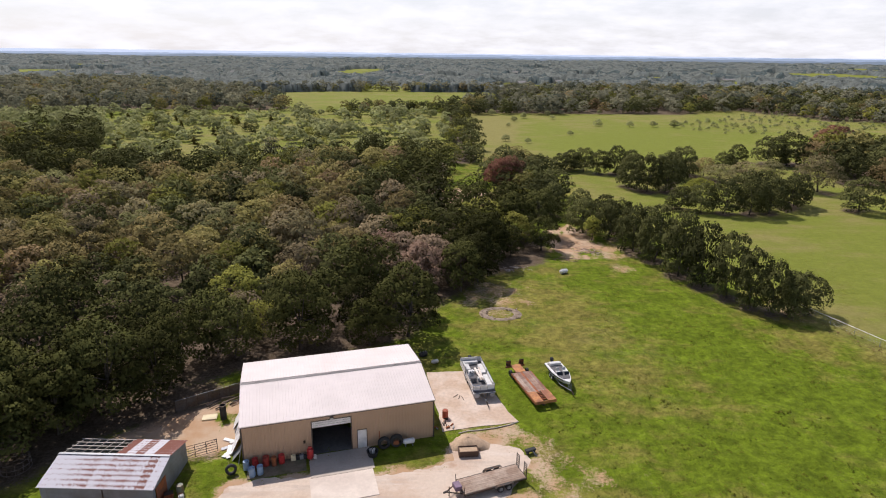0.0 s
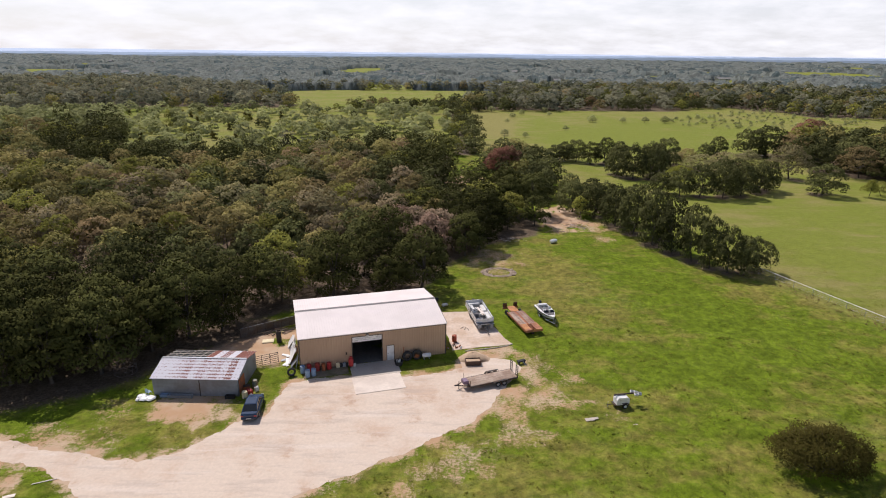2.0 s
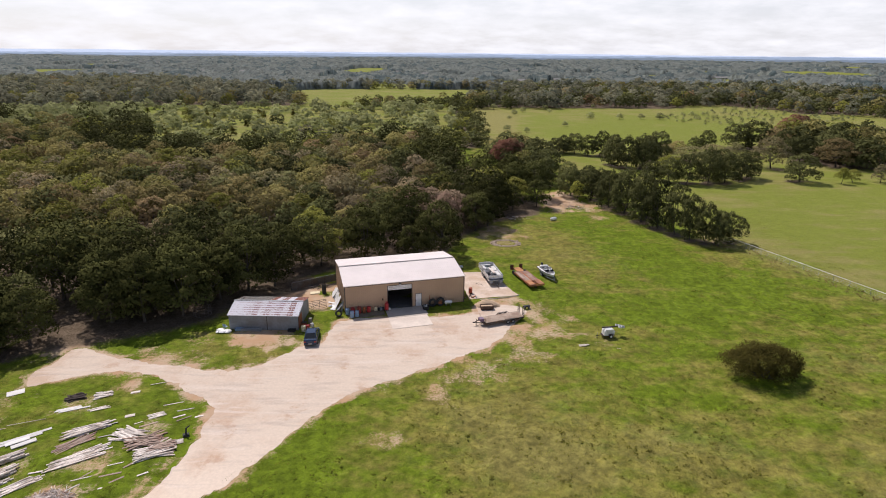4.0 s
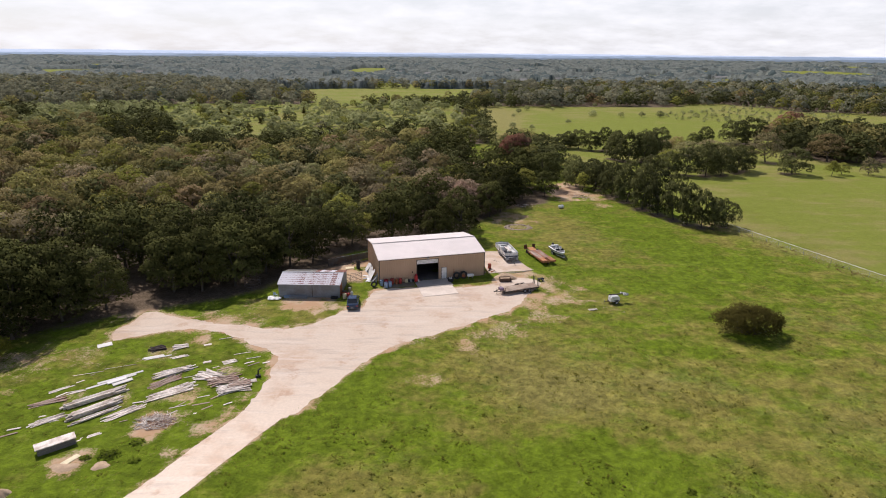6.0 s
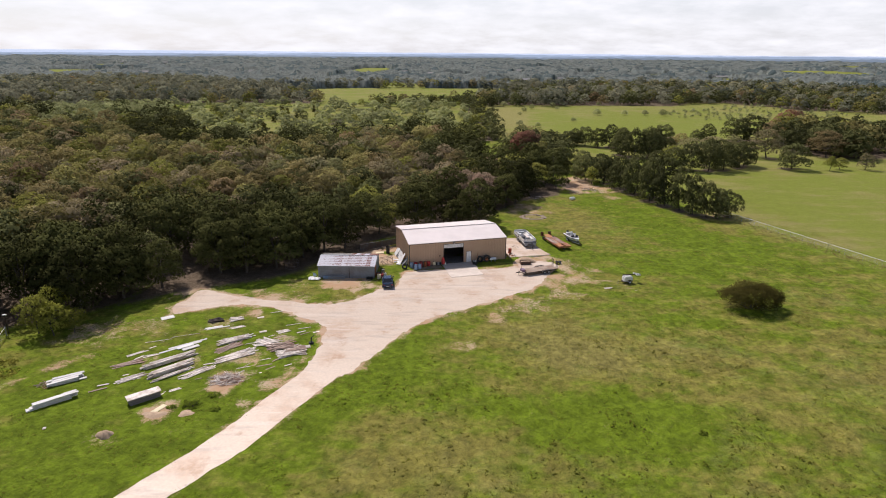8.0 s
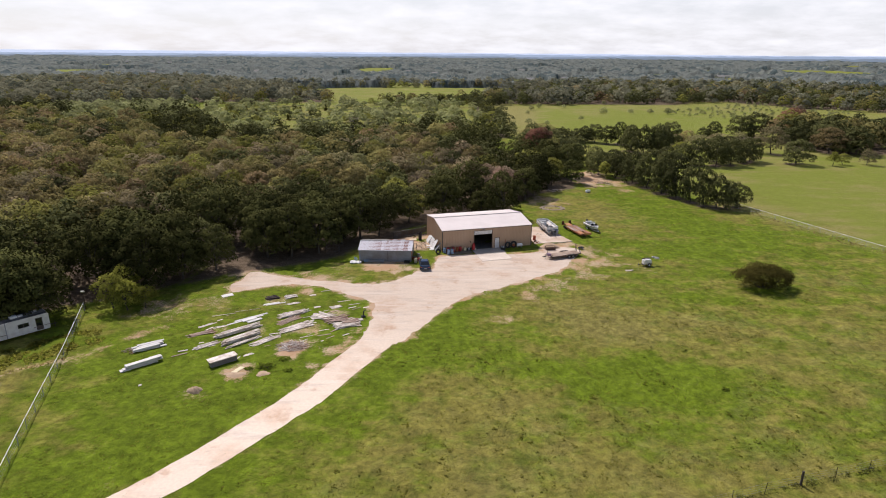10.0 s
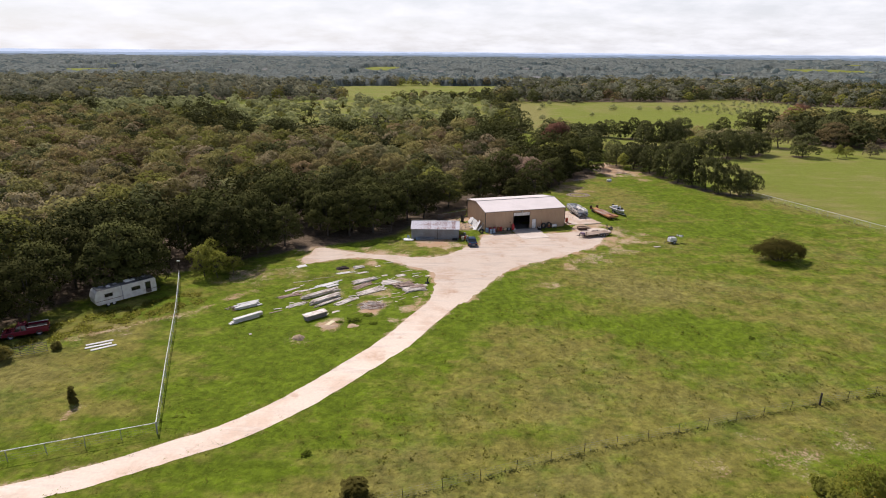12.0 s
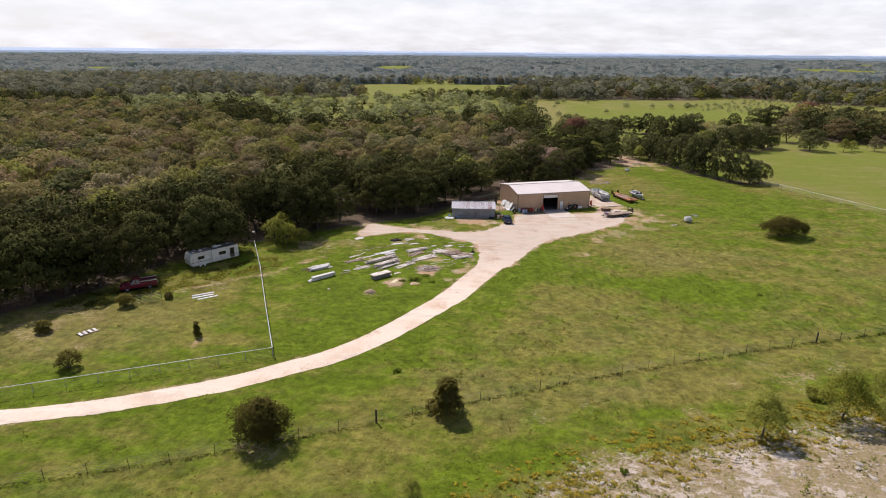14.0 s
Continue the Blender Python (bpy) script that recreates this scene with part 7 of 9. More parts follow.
def flat_trailer(x, y, rz):
    """Car hauler: tongue at local -x, ramps stood up at local +x."""
    e = thing("flatbed_trailer", x, y, rz, "black flatbed trailer with pale plank deck and raised ramps", "trailer")
    L, W, z = 6.1, 2.05, 0.62
    for s in (-1, 1):
        part("side_rail", box(new_bm(), -L / 2, s * W / 2 - 0.05, z - 0.16, L / 2, s * W / 2 + 0.05, z + 0.0, 0.008), DARKSTEEL, e)
        for k in range(2):
            w_ = wheel(e, 0, 0, 0, 0.33, 0.22, GREYMETAL)
            w_.matrix_basis = Matrix.Translation((0.35 + 0.8 * k, s * (W / 2 + 0.16), 0.33)) @ pose(0, 0, 0, 90, 0, 0)
        bm = loft(new_bm(), [[(px, s * (W / 2 + 0.03), pz), (px, s * (W / 2 + 0.31), pz), (px, s * (W / 2 + 0.31), pz + 0.03), (px, s * (W / 2 + 0.03), pz + 0.03)] for px, pz in ((-0.25, 0.5), (-0.02, 0.72), (1.5, 0.72), (1.73, 0.5))])
        part("fender", bm, DARKSTEEL, e, "black steel fender")
        rp = part("ramp", box(new_bm(), L / 2 - 0.02, s * 0.68 - 0.26, z, L / 2 + 0.03, s * 0.68 - 0.2, z + 1.35), DARKSTEEL, e, "dark ladder ramp standing upright")
        part("ramp_side", box(new_bm(), L / 2 - 0.02, s * 0.68 + 0.2, z, L / 2 + 0.03, s * 0.68 + 0.26, z + 1.35), DARKSTEEL, rp)
        for k in range(6):
            part("rung", box(new_bm(), L / 2 - 0.02, s * 0.68 - 0.2, z + 0.1 + 0.23 * k, L / 2 + 0.03, s * 0.68 + 0.2, z + 0.15 + 0.23 * k), DARKSTEEL, rp)
        part("tongue", tube(new_bm(), (-L / 2, s * 0.75, z - 0.1), (-L / 2 - 1.35, 0.0, z - 0.1), 0.06, 6), DARKSTEEL, e)
    pale = mat("pale_deck_planks", (0.41, 0.315, 0.245), 0.85, vary=0.2, grain=6, coarse=0.9, second=(0.29, 0.20, 0.145), tint=0.16)
    for k in range(9):
        y0 = -W / 2 + 0.06 + k * (W - 0.12) / 9
        part("plank", box(new_bm(), -L / 2 + 0.06, y0 + 0.006, z - 0.03, L / 2 - 0.06, y0 + (W - 0.12) / 9 - 0.006, z + 0.022 + 0.006 * (k % 2), 0.005), pale, e)
    for px in (-L / 2, L / 2):
        part("end_rail", box(new_bm(), px - 0.05, -W / 2 + 0.05, z - 0.16, px + 0.05, W / 2 - 0.05, z - 0.04), DARKSTEEL, e)
    for px in (-1.9, -0.6, 2.2):
        part("crossmember", box(new_bm(), px - 0.04, -W / 2 + 0.06, z - 0.14, px + 0.04, W / 2 - 0.06, z - 0.04), DARKSTEEL, e)
    part("coupler", box(new_bm(), -L / 2 - 1.6, -0.07, z - 0.16, -L / 2 - 1.25, 0.07, z - 0.02, 0.01), DARKSTEEL, e)
    part("jack", tube(new_bm(), (-L / 2 - 1.05, 0.0, 0.0), (-L / 2 - 1.05, 0.0, 1.0), 0.045, 6), DARKSTEEL, e)
    part("tool_box", box(new_bm(), -L / 2 - 0.6, -0.42, z + 0.0, -L / 2 + 0.02, 0.42, z + 0.42, 0.03), mat("faded_purple_box", (0.20, 0.13, 0.19), 0.6, vary=0.15, coarse=2), e, "faded purple tool box on the tongue")
    for s in (-1, 1):
        part("stake", tube(new_bm(), (-L / 2, s * 0.95, z), (-L / 2 - 0.05, s * 0.95, z + 0.7), 0.03, 6), DARKSTEEL, e)
    return e


flat_trailer(4.75, 44.7, 22.0)


def planter(x, y):
    e = thing("soil_box", x, y, 6, "dark wooden box of soil beside a dirt heap", "planter box")
    for x0, y0, x1, y1 in ((-0.95, -0.5, 0.95, -0.42), (-0.95, 0.42, 0.95, 0.5), (-0.95, -0.42, -0.87, 0.42), (0.87, -0.42, 0.95, 0.42)):
        part("side_board", box(new_bm(), x0, y0, 0, x1, y1, 0.62, 0.01), mat("dark_stained_board", (0.11, 0.065, 0.045), 0.85, vary=0.25, grain=8), e)
    part("soil", box(new_bm(), -0.87, -0.42, 0, 0.87, 0.42, 0.5), SOIL, e)
    return e


planter(2.85, 49.0)


def heap(name, x, y, rx, ry, h, material, label, seed, category="heap"):
    g = np.random.default_rng(seed)
    bm = new_bm()
    n, rings = 22, 6
    prev = None
    for j in range(rings + 1):
        t = j / rings
        row = []
        for k in range(n):
            a = k * math.tau / n
            r = (1 - t) * (1 + 0.16 * math.sin(3 * a + seed) + 0.06 * g.normal())
            z = h * (1 - (1 - t) ** 1.7) * (1 + 0.05 * g.normal()) - (0.04 if j == 0 else 0)
            row.append(bm.verts.new((rx * r * math.cos(a), ry * r * math.sin(a), z)))
        if prev:
            for k in range(n):
                bm.faces.new((prev[k], prev[(k + 1) % n], row[(k + 1) % n], row[k]))
        prev = row
    bmesh.ops.remove_doubles(bm, verts=bm.verts, dist=0.01)
    ob = link(name, bm, material, smooth=True)
    ob.matrix_basis = pose(x, y, 0)
    return tagged(ob, label, category)


heap("earth_mound", 3.0, 50.6, 2.0, 1.5, 0.75, SOIL, "low heap of brown dirt by the yard", 3)
heap("earth_mound", -45.9, -3.1, 0.85, 0.65, 0.55, SOIL, "small sandy anthill mound in the grass", 5)
heap("earth_mound", -42.6, 0.6, 1.4, 0.7, 0.14, SOIL, "low patch of spilled sandy soil", 6)
heap("earth_mound", -39.3, 0.8, 0.9, 0.7, 0.16, SOIL, "low patch of sandy soil in grass", 8)


def dirt_ring(x, y, rx, ry, label, seed):
    """A low uneven bank of earth round an old burn pit, with clods on it."""
    g = random.Random(seed)
    bm = new_bm()
    rings, seg = [], 36
    wob = [g.uniform(0.8, 1.2) for _ in range(seg)]
    for r, z in ((1.12, -0.03), (1.0, 0.10), (0.86, 0.13), (0.74, 0.05), (0.68, -0.03)):
        rings.append([bm.verts.new((rx * r * math.cos(k * math.tau / seg) * (0.93 + 0.07 * wob[k]), ry * r * math.sin(k * math.tau / seg) * (0.93 + 0.07 * wob[(k + 5) % seg]), z * wob[k] * g.uniform(0.7, 1.3))) for k in range(seg)])
    for a, b in zip(rings, rings[1:]):
        for k in range(seg):
            bm.faces.new((a[k], a[(k + 1) % seg], b[(k + 1) % seg], b[k]))
    for k in range(46):
        a, r, s = g.uniform(0, math.tau), g.uniform(0.68, 1.15), g.uniform(0.06, 0.16)
        box(bm, -s, -s * 0.7, -0.02, s, s * 0.7, s * 0.9, 0, pose(rx * r * math.cos(a), ry * r * math.sin(a), 0.03, g.uniform(-20, 20), g.uniform(-20, 20), g.uniform(0, 180)))
    ob = link("dirt_ring", bm, mat("brown_clods", (0.30, 0.235, 0.175), 0.95, vary=0.3, grain=5, coarse=1.2, second=(0.20, 0.15, 0.105)))
    ob.matrix_basis = pose(x, y, 0)
    return tagged(ob, label, "dirt ring")


dirt_ring(9.0, 82.0, 2.9, 2.3, "low brown ring of earth round an old burn pit", 9)


def post_hole_digger(x, y):
    e = thing("wheel_frame", x, y, 25, "small black two-wheeled frame on the dirt", "cart")
    part("frame", box(new_bm(), -0.55, -0.22, 0.32, 0.55, 0.22, 0.5, 0.02), BLACK, e)
    for s in (-1, 1):
        wheel(e, 0.35 * s, 0.0, 0.26, 0.26, 0.14, GREYMETAL)
    part("handle", tube(new_bm(), (0.1, -0.2, 0.4), (0.3, -0.75, 0.05), 0.04, 6), GREYMETAL, e)


post_hole_digger(8.9, 49.2)


def light_tower(x, y, rz):
    e = thing("light_tower", x, y, rz, "white towable light tower with folded mast", "light tower")
    part("body", loft(new_bm(), [[(-0.85, s, 0.5), (0.75, s, 0.5), (0.85, s, 0.62), (0.85, s, 1.25), (0.6, s, 1.5), (-0.6, s, 1.5), (-0.85, s, 1.2)] for s in (-0.55, 0.55)]), WHITE, e, "white enclosed generator body")
    part("door_panel", box(new_bm(), -0.5, -0.565, 0.62, 0.5, -0.553, 1.25), PALEBOX, e)
    part("frame", box(new_bm(), -1.1, -0.5, 0.38, 0.95, 0.5, 0.496), DARKSTEEL, e)
    for s in (-1, 1):
        w_ = wheel(e, 0, 0, 0, 0.34, 0.2)
        w_.matrix_basis = Matrix.Translation((0.25, s * 0.66, 0.34)) @ pose(0, 0, 0, 90, 0, 0)
        part("fender", box(new_bm(), -0.2, s * 0.66 - 0.12, 0.72, 0.7, s * 0.66 + 0.12, 0.75), DARKSTEEL, e)
    part("tongue", tube(new_bm(), (-1.0, 0, 0.42), (-2.0, 0, 0.36), 0.05, 6), DARKSTEEL, e)
    part("tongue_jack", tube(new_bm(), (-1.75, 0.1, 0), (-1.75, 0.1, 0.75), 0.04, 6), GREYMETAL, e)
    part("mast", box(new_bm(), -1.0, 0.1, 1.56, 1.8, 0.24, 1.7), DARKSTEEL, e, "dark folded mast")
    part("mast_foot", box(new_bm(), -0.95, 0.08, 1.502, -0.75, 0.26, 1.555), DARKSTEEL, e)
    part("mast_rest", box(new_bm(), 0.4, 0.12, 1.502, 0.55, 0.22, 1.555), DARKSTEEL, e)
    for k, (u, v, tilt) in enumerate(((1.65, 0.55, 30), (2.1, 0.45, -20), (1.85, -0.2, 15), (2.35, -0.15, 40))):
        lp = part("flood_lamp", box(new_bm(), -0.26, -0.2, -0.11, 0.26, 0.2, 0.11, 0.03, pose(u, v, 1.62, tilt, 15)), PALEBOX, e, "pale square floodlight head")
        part("lens", box(new_bm(), -0.2, -0.15, 0.112, 0.2, 0.15, 0.125, 0, pose(u, v, 1.62, tilt, 15)), GREYMETAL, lp)
    part("lamp_bar", box(new_bm(), 1.7, -0.3, 1.57, 1.8, 0.6, 1.64), DARKSTEEL, e)
    e.scale = (0.86, 0.86, 0.86)
    return e


light_tower(18.75, 39.9, 10)
for x, y, s, lab in ((14.7, 37.2, 0.62, "pale flat limestone slab in the grass"), (15.3, 37.4, 0.45, "pale broken limestone piece in the grass"), (19.3, 36.3, 0.35, "small pale stone in the grass")):
    g = random.Random(int(x * 10))
    bm = box(new_bm(), -0.8 * s, -0.4 * s, 0, 0.8 * s, 0.4 * s, 0.22 * s, 0.08 * s)
    for v in bm.verts:
        v.co += Vector((g.uniform(-0.08, 0.08), g.uniform(-0.08, 0.08), g.uniform(-0.02, 0.04))) * s
    ob = link("stone", bm, ROCK)
    ob.matrix_basis = pose(x, y, -0.02, 0, 0, 14)
    tagged(ob, lab, "stone")


# ---------------------------------------------------------------- vehicles
def car_body(e, L, W, belt, roof, cabin, paint, nose=0.62, tail=0.78):
    """Body with shaped nose and tail, cabin between the given lengths; the car looks to local +y."""
    secs = []
    for t, z0, z1, k in ((0, 0.38, tail * 0.86, 0.86), (0.03, 0.28, tail, 0.95), (0.2, 0.22, belt, 1), (0.45, 0.2, belt, 1), (0.68, 0.2, belt - 0.02, 1), (0.9, 0.22, nose + 0.08, 0.96), (0.98, 0.26, nose - 0.06, 0.88), (1, 0.36, nose - 0.16, 0.8)):
        y_, w = -L / 2 + L * t, W / 2 * k
        secs.append([(-w * 0.92, y_, z0), (w * 0.92, y_, z0), (w, y_, z0 + 0.16), (w, y_, z1 - 0.1), (w * 0.9, y_, z1), (-w * 0.9, y_, z1), (-w, y_, z1 - 0.1), (-w, y_, z0 + 0.16)])
    body = part("body", loft(new_bm(), secs), paint, e)
    a, b, c, d = cabin
    w = W / 2
    part("cabin_glass", loft(new_bm(), [[(-w * 0.88, a, belt - 0.02), (w * 0.88, a, belt - 0.02), (w * 0.88, d, belt - 0.02), (-w * 0.88, d, belt - 0.02)], [(-w * 0.70, b, roof - 0.03), (w * 0.70, b, roof - 0.03), (w * 0.70, c, roof - 0.03), (-w * 0.70, c, roof - 0.03)]]), GLASS, e, "dark window glass")
    part("roof", loft(new_bm(), [[(-w * 0.73, b - 0.05, roof - 0.03), (w * 0.73, b - 0.05, roof - 0.03), (w * 0.73, c + 0.05, roof - 0.03), (-w * 0.73, c + 0.05, roof - 0.03)], [(-w * 0.62, b + 0.08, roof + 0.035), (w * 0.62, b + 0.08, roof + 0.035), (w * 0.62, c - 0.1, roof + 0.035), (-w * 0.62, c - 0.1, roof + 0.035)]]), paint, e)
    mid = (b + c) / 2
    for s in (-1, 1):
        for ya, yb in ((a, b), (d, c), (mid, mid)):
            part("pillar", tube(new_bm(), (s * w * 0.885, ya, belt - 0.03), (s * w * 0.715, yb, roof - 0.02), 0.04, 6), paint, e)
    return body


def sedan(x, y, rz):
    e = thing("sedan", x, y, rz, "dark blue four-door saloon car parked on grass", "car")
    body = car_body(e, 4.55, 1.76, 0.93, 1.40, (-1.75, -0.98, 0.35, 1.15), NAVY, 0.72, 0.95)
    for s in (-1, 1):
        for y_ in (-1.35, 1.38):
            wheel(e, s * 0.80, y_, 0.31, 0.31, 0.2, CHROME)
        part("tail_light", box(new_bm(), s * 0.66 - 0.14, -2.285, 0.66, s * 0.66 + 0.14, -2.23, 0.80, 0.015), RED, e, "red tail light")
        part("head_light", box(new_bm(), s * 0.6 - 0.16, 2.16, 0.52, s * 0.6 + 0.16, 2.25, 0.64, 0.015), PALEBOX, e)
        part("mirror", box(new_bm(), s * 0.98 - 0.09, 0.78, 0.92, s * 0.98 + 0.09, 0.9, 1.04, 0.02), NAVY, e)
    part("bumper", box(new_bm(), -0.8, -2.36, 0.34, 0.8, -2.22, 0.56, 0.04), NAVY, e)
    part("number_plate", box(new_bm(), -0.24, -2.385, 0.44, 0.24, -2.365, 0.54), PALEBOX, e, "plain pale rear plate")
    return e


sedan(-21.35, 38.5, 6)


def pickup(x, y, rz):
    e = thing("pickup_truck", x, y, rz, "old maroon pickup truck parked under the trees", "pickup truck")
    L, W = 5.2, 1.9
    secs = []
    for t, z1, k in ((0, 0.98, 0.97), (0.01, 1.0, 1), (0.60, 1.0, 1), (0.8, 0.99, 1), (0.97, 0.9, 0.96), (1.0, 0.78, 0.9)):
        y_, w = -L / 2 + L * t, W / 2 * k
        secs.append([(-w, y_, 0.42), (w, y_, 0.42), (w, y_, z1 - 0.08), (w * 0.95, y_, z1), (-w * 0.95, y_, z1), (-w, y_, z1 - 0.08)])
    part("body", loft(new_bm(), secs), MAROON, e)
    bed = part("bed", box(new_bm(), -0.78, -L / 2 + 0.1, 1.002, 0.78, -0.32, 1.02), DARKSTEEL, e)
    for x0, y0, x1, y1 in ((-0.95, -L / 2 + 0.02, -0.8, -0.3), (0.8, -L / 2 + 0.02, 0.95, -0.3), (-0.8, -L / 2 + 0.02, 0.8, -L / 2 + 0.08)):
        part("bed_side", box(new_bm(), x0, y0, 1.003, x1, y1, 1.30, 0.02), MAROON, bed)
    for s in (-0.95, 0.8):
        part("bed_rail", box(new_bm(), s, -L / 2 + 0.02, 1.302, s + 0.15, -0.3, 1.34), PALEBOX, bed, "pale bed rail cap")
    w = W / 2
    part("cab_glass", loft(new_bm(), [[(-w * 0.92, -0.25, 0.98), (w * 0.92, -0.25, 0.98), (w * 0.92, 1.25, 0.98), (-w * 0.92, 1.25, 0.98)], [(-w * 0.76, -0.15, 1.62), (w * 0.76, -0.15, 1.62), (w * 0.76, 0.7, 1.62), (-w * 0.76, 0.7, 1.62)]]), GLASS, e, "dark cab windows")
    part("cab_roof", box(new_bm(), -w * 0.8, -0.22, 1.62, w * 0.8, 0.78, 1.72, 0.05), MAROON, e, "sun-faded cab roof")
    for s in (-1, 1):
        for ya, yb in ((-0.25, -0.15), (1.25, 0.7), (0.45, 0.35)):
            part("pillar", tube(new_bm(), (s * w * 0.925, ya, 0.97), (s * w * 0.77, yb, 1.64), 0.045, 6), MAROON, e)
        for y_ in (-1.55, 1.6):
            wheel(e, s * 0.84, y_, 0.38, 0.38, 0.24, GREYMETAL)
        part("head_light", box(new_bm(), s * 0.68 - 0.14, 2.52, 0.66, s * 0.68 + 0.14, 2.6, 0.84, 0.01), PALEBOX, e)
        part("tail_light", box(new_bm(), s * 0.85 - 0.07, -2.63, 0.7, s * 0.85 + 0.07, -2.6, 0.96), RED, e)
    for y_ in (-2.68, 2.62):
        part("bumper", box(new_bm(), -0.92, y_ - 0.05, 0.46, 0.92, y_ + 0.06, 0.62, 0.02), CHROME, e)
    return e


pickup(-82.0, -2.6, 118)


def travel_trailer(x, y, rz):
    """Long caravan; the side with windows looks to local -y."""
    e = thing("travel_trailer", x, y, rz, "long white travel trailer parked under trees", "caravan")
    L, W = 9.2, 2.4
    prof = [(-L / 2, 0.75), (-L / 2 + 0.35, 0.52), (L / 2 - 0.1, 0.52), (L / 2, 0.62), (L / 2, 2.75), (L / 2 - 0.15, 2.9), (-L / 2 + 0.45, 2.9), (-L / 2 + 0.15, 2.6), (-L / 2 - 0.12, 1.7)]
    part("body", loft(new_bm(), [[(px_, s * W / 2, pz) for px_, pz in prof] for s in (-1, 1)]), PALEBOX, e, "off-white panelled body")
    roofm = mat("dark_stained_roof", (0.075, 0.072, 0.07), 0.8, vary=0.2, grain=4, coarse=0.9, second=(0.2, 0.195, 0.185))
    part("roof", box(new_bm(), -L / 2 + 0.4, -W / 2 + 0.05, 2.902, L / 2 - 0.15, W / 2 - 0.05, 2.94, 0.01), roofm, e, "dark flat roof with greyer patches")
    for k, (u, v) in enumerate(((-3.2, 0.3), (-2.3, -0.3), (-1.2, 0.2), (1.5, 0.0), (3.3, 0.4))):
        part("roof_vent", box(new_bm(), u - 0.28, v - 0.25, 2.942, u + 0.28, v + 0.25, 3.1 + 0.05 * (k % 2), 0.03), PALEBOX if k % 2 else GREYMETAL, e)
    part("air_conditioner", box(new_bm(), 0.2, -0.4, 2.942, 1.1, 0.4, 3.24, 0.06), WHITE, e, "white rooftop air conditioner")
    for u0, u1, z0, z1 in ((-3.25, -2.05, 1.62, 2.2), (0.75, 2.1, 1.58, 2.2)):
        wn_ = part("window", box(new_bm(), u0, -W / 2 - 0.03, z0, u1, -W / 2 - 0.004, z1), TRIM, e, "dark framed sliding window")
        for a, b in ((u0 + 0.06, (u0 + u1) / 2 - 0.03), ((u0 + u1) / 2 + 0.03, u1 - 0.06)):
            part("pane", box(new_bm(), a, -W / 2 - 0.04, z0 + 0.06, b, -W / 2 - 0.032, z1 - 0.06), GLASS, wn_)
    d = part("door", box(new_bm(), 2.9, -W / 2 - 0.03, 0.62, 3.75, -W / 2 - 0.004, 2.5), TRIM, e, "dark open entrance door")
    part("door_pane", box(new_bm(), 3.0, -W / 2 - 0.04, 1.3, 3.65, -W / 2 - 0.032, 2.4), GLASS, d)
    part("slide_out", box(new_bm(), -0.55, -W / 2 - 0.10, 0.95, 2.55, -W / 2 - 0.005, 1.35, 0.02), PALEBOX, e)
    part("stripe", box(new_bm(), -L / 2 + 0.1, -W / 2 - 0.014, 1.12, L / 2 - 0.05, -W / 2 - 0.004, 1.2), mat("brown_stripe", (0.17, 0.12, 0.09), 0.5), e, "brown stripe along the side")
    part("seam_strip", box(new_bm(), -0.72, -W / 2 - 0.03, 0.55, -0.6, -W / 2 - 0.004, 2.85), GREYMETAL, e)
    for u in (-2.3, -1.45):
        for s in (-1, 1):
            w_ = wheel(e, 0, 0, 0, 0.36, 0.22)
            w_.matrix_basis = Matrix.Translation((u - 0.6, s * (W / 2 - 0.12), 0.36)) @ pose(0, 0, 0, 90, 0, 0)
    part("tongue", tube(new_bm(), (L / 2, 0, 0.55), (L / 2 + 1.1, 0, 0.5), 0.07, 6), DARKSTEEL, e)
    part("jack", tube(new_bm(), (L / 2 + 0.8, 0, 0.0), (L / 2 + 0.8, 0, 0.9), 0.05, 6), DARKSTEEL, e)
    e.scale = (0.94, 0.94, 0.92)
    return e


travel_trailer(-75.1, 9.6, 47)


# ---------------------------------------------------------------- lumber and scrap in the grass
def boards(name, x0, y0, x1, y1, wide, rows, layers, label, seed, material=BOARD, thick=0.05, group="lumber laid out in the grass", skew=3.0, category="lumber"):
    """A stack of long boards lying from one end to the other, loosely, layer on layer."""
    g = random.Random(seed)
    L = math.hypot(x1 - x0, y1 - y0)
    e = thing(name, (x0 + x1) / 2, (y0 + y1) / 2, math.degrees(math.atan2(y1 - y0, x1 - x0)), label, category, group)
    w = wide / rows
    one = None
    for j in range(layers):
        for k in range(rows):
            m = pose(g.uniform(-0.12, 0.12) * L, -wide / 2 + w * (k + 0.5) + g.uniform(-0.03, 0.03), j * (thick + 0.006) + 0.01, 0, 0, g.uniform(-skew, skew) * (1 if j else 0.5))
            if one is None:
                one = part("board", box(new_bm(), -L / 2, -w * 0.42, 0, L / 2, w * 0.42, thick, 0.008), material, e)
                one.matrix_basis = m
            else:
                o = again(one, e, m @ Matrix.Diagonal((g.uniform(0.72, 1.0), 1, 1, 1)))
    return e


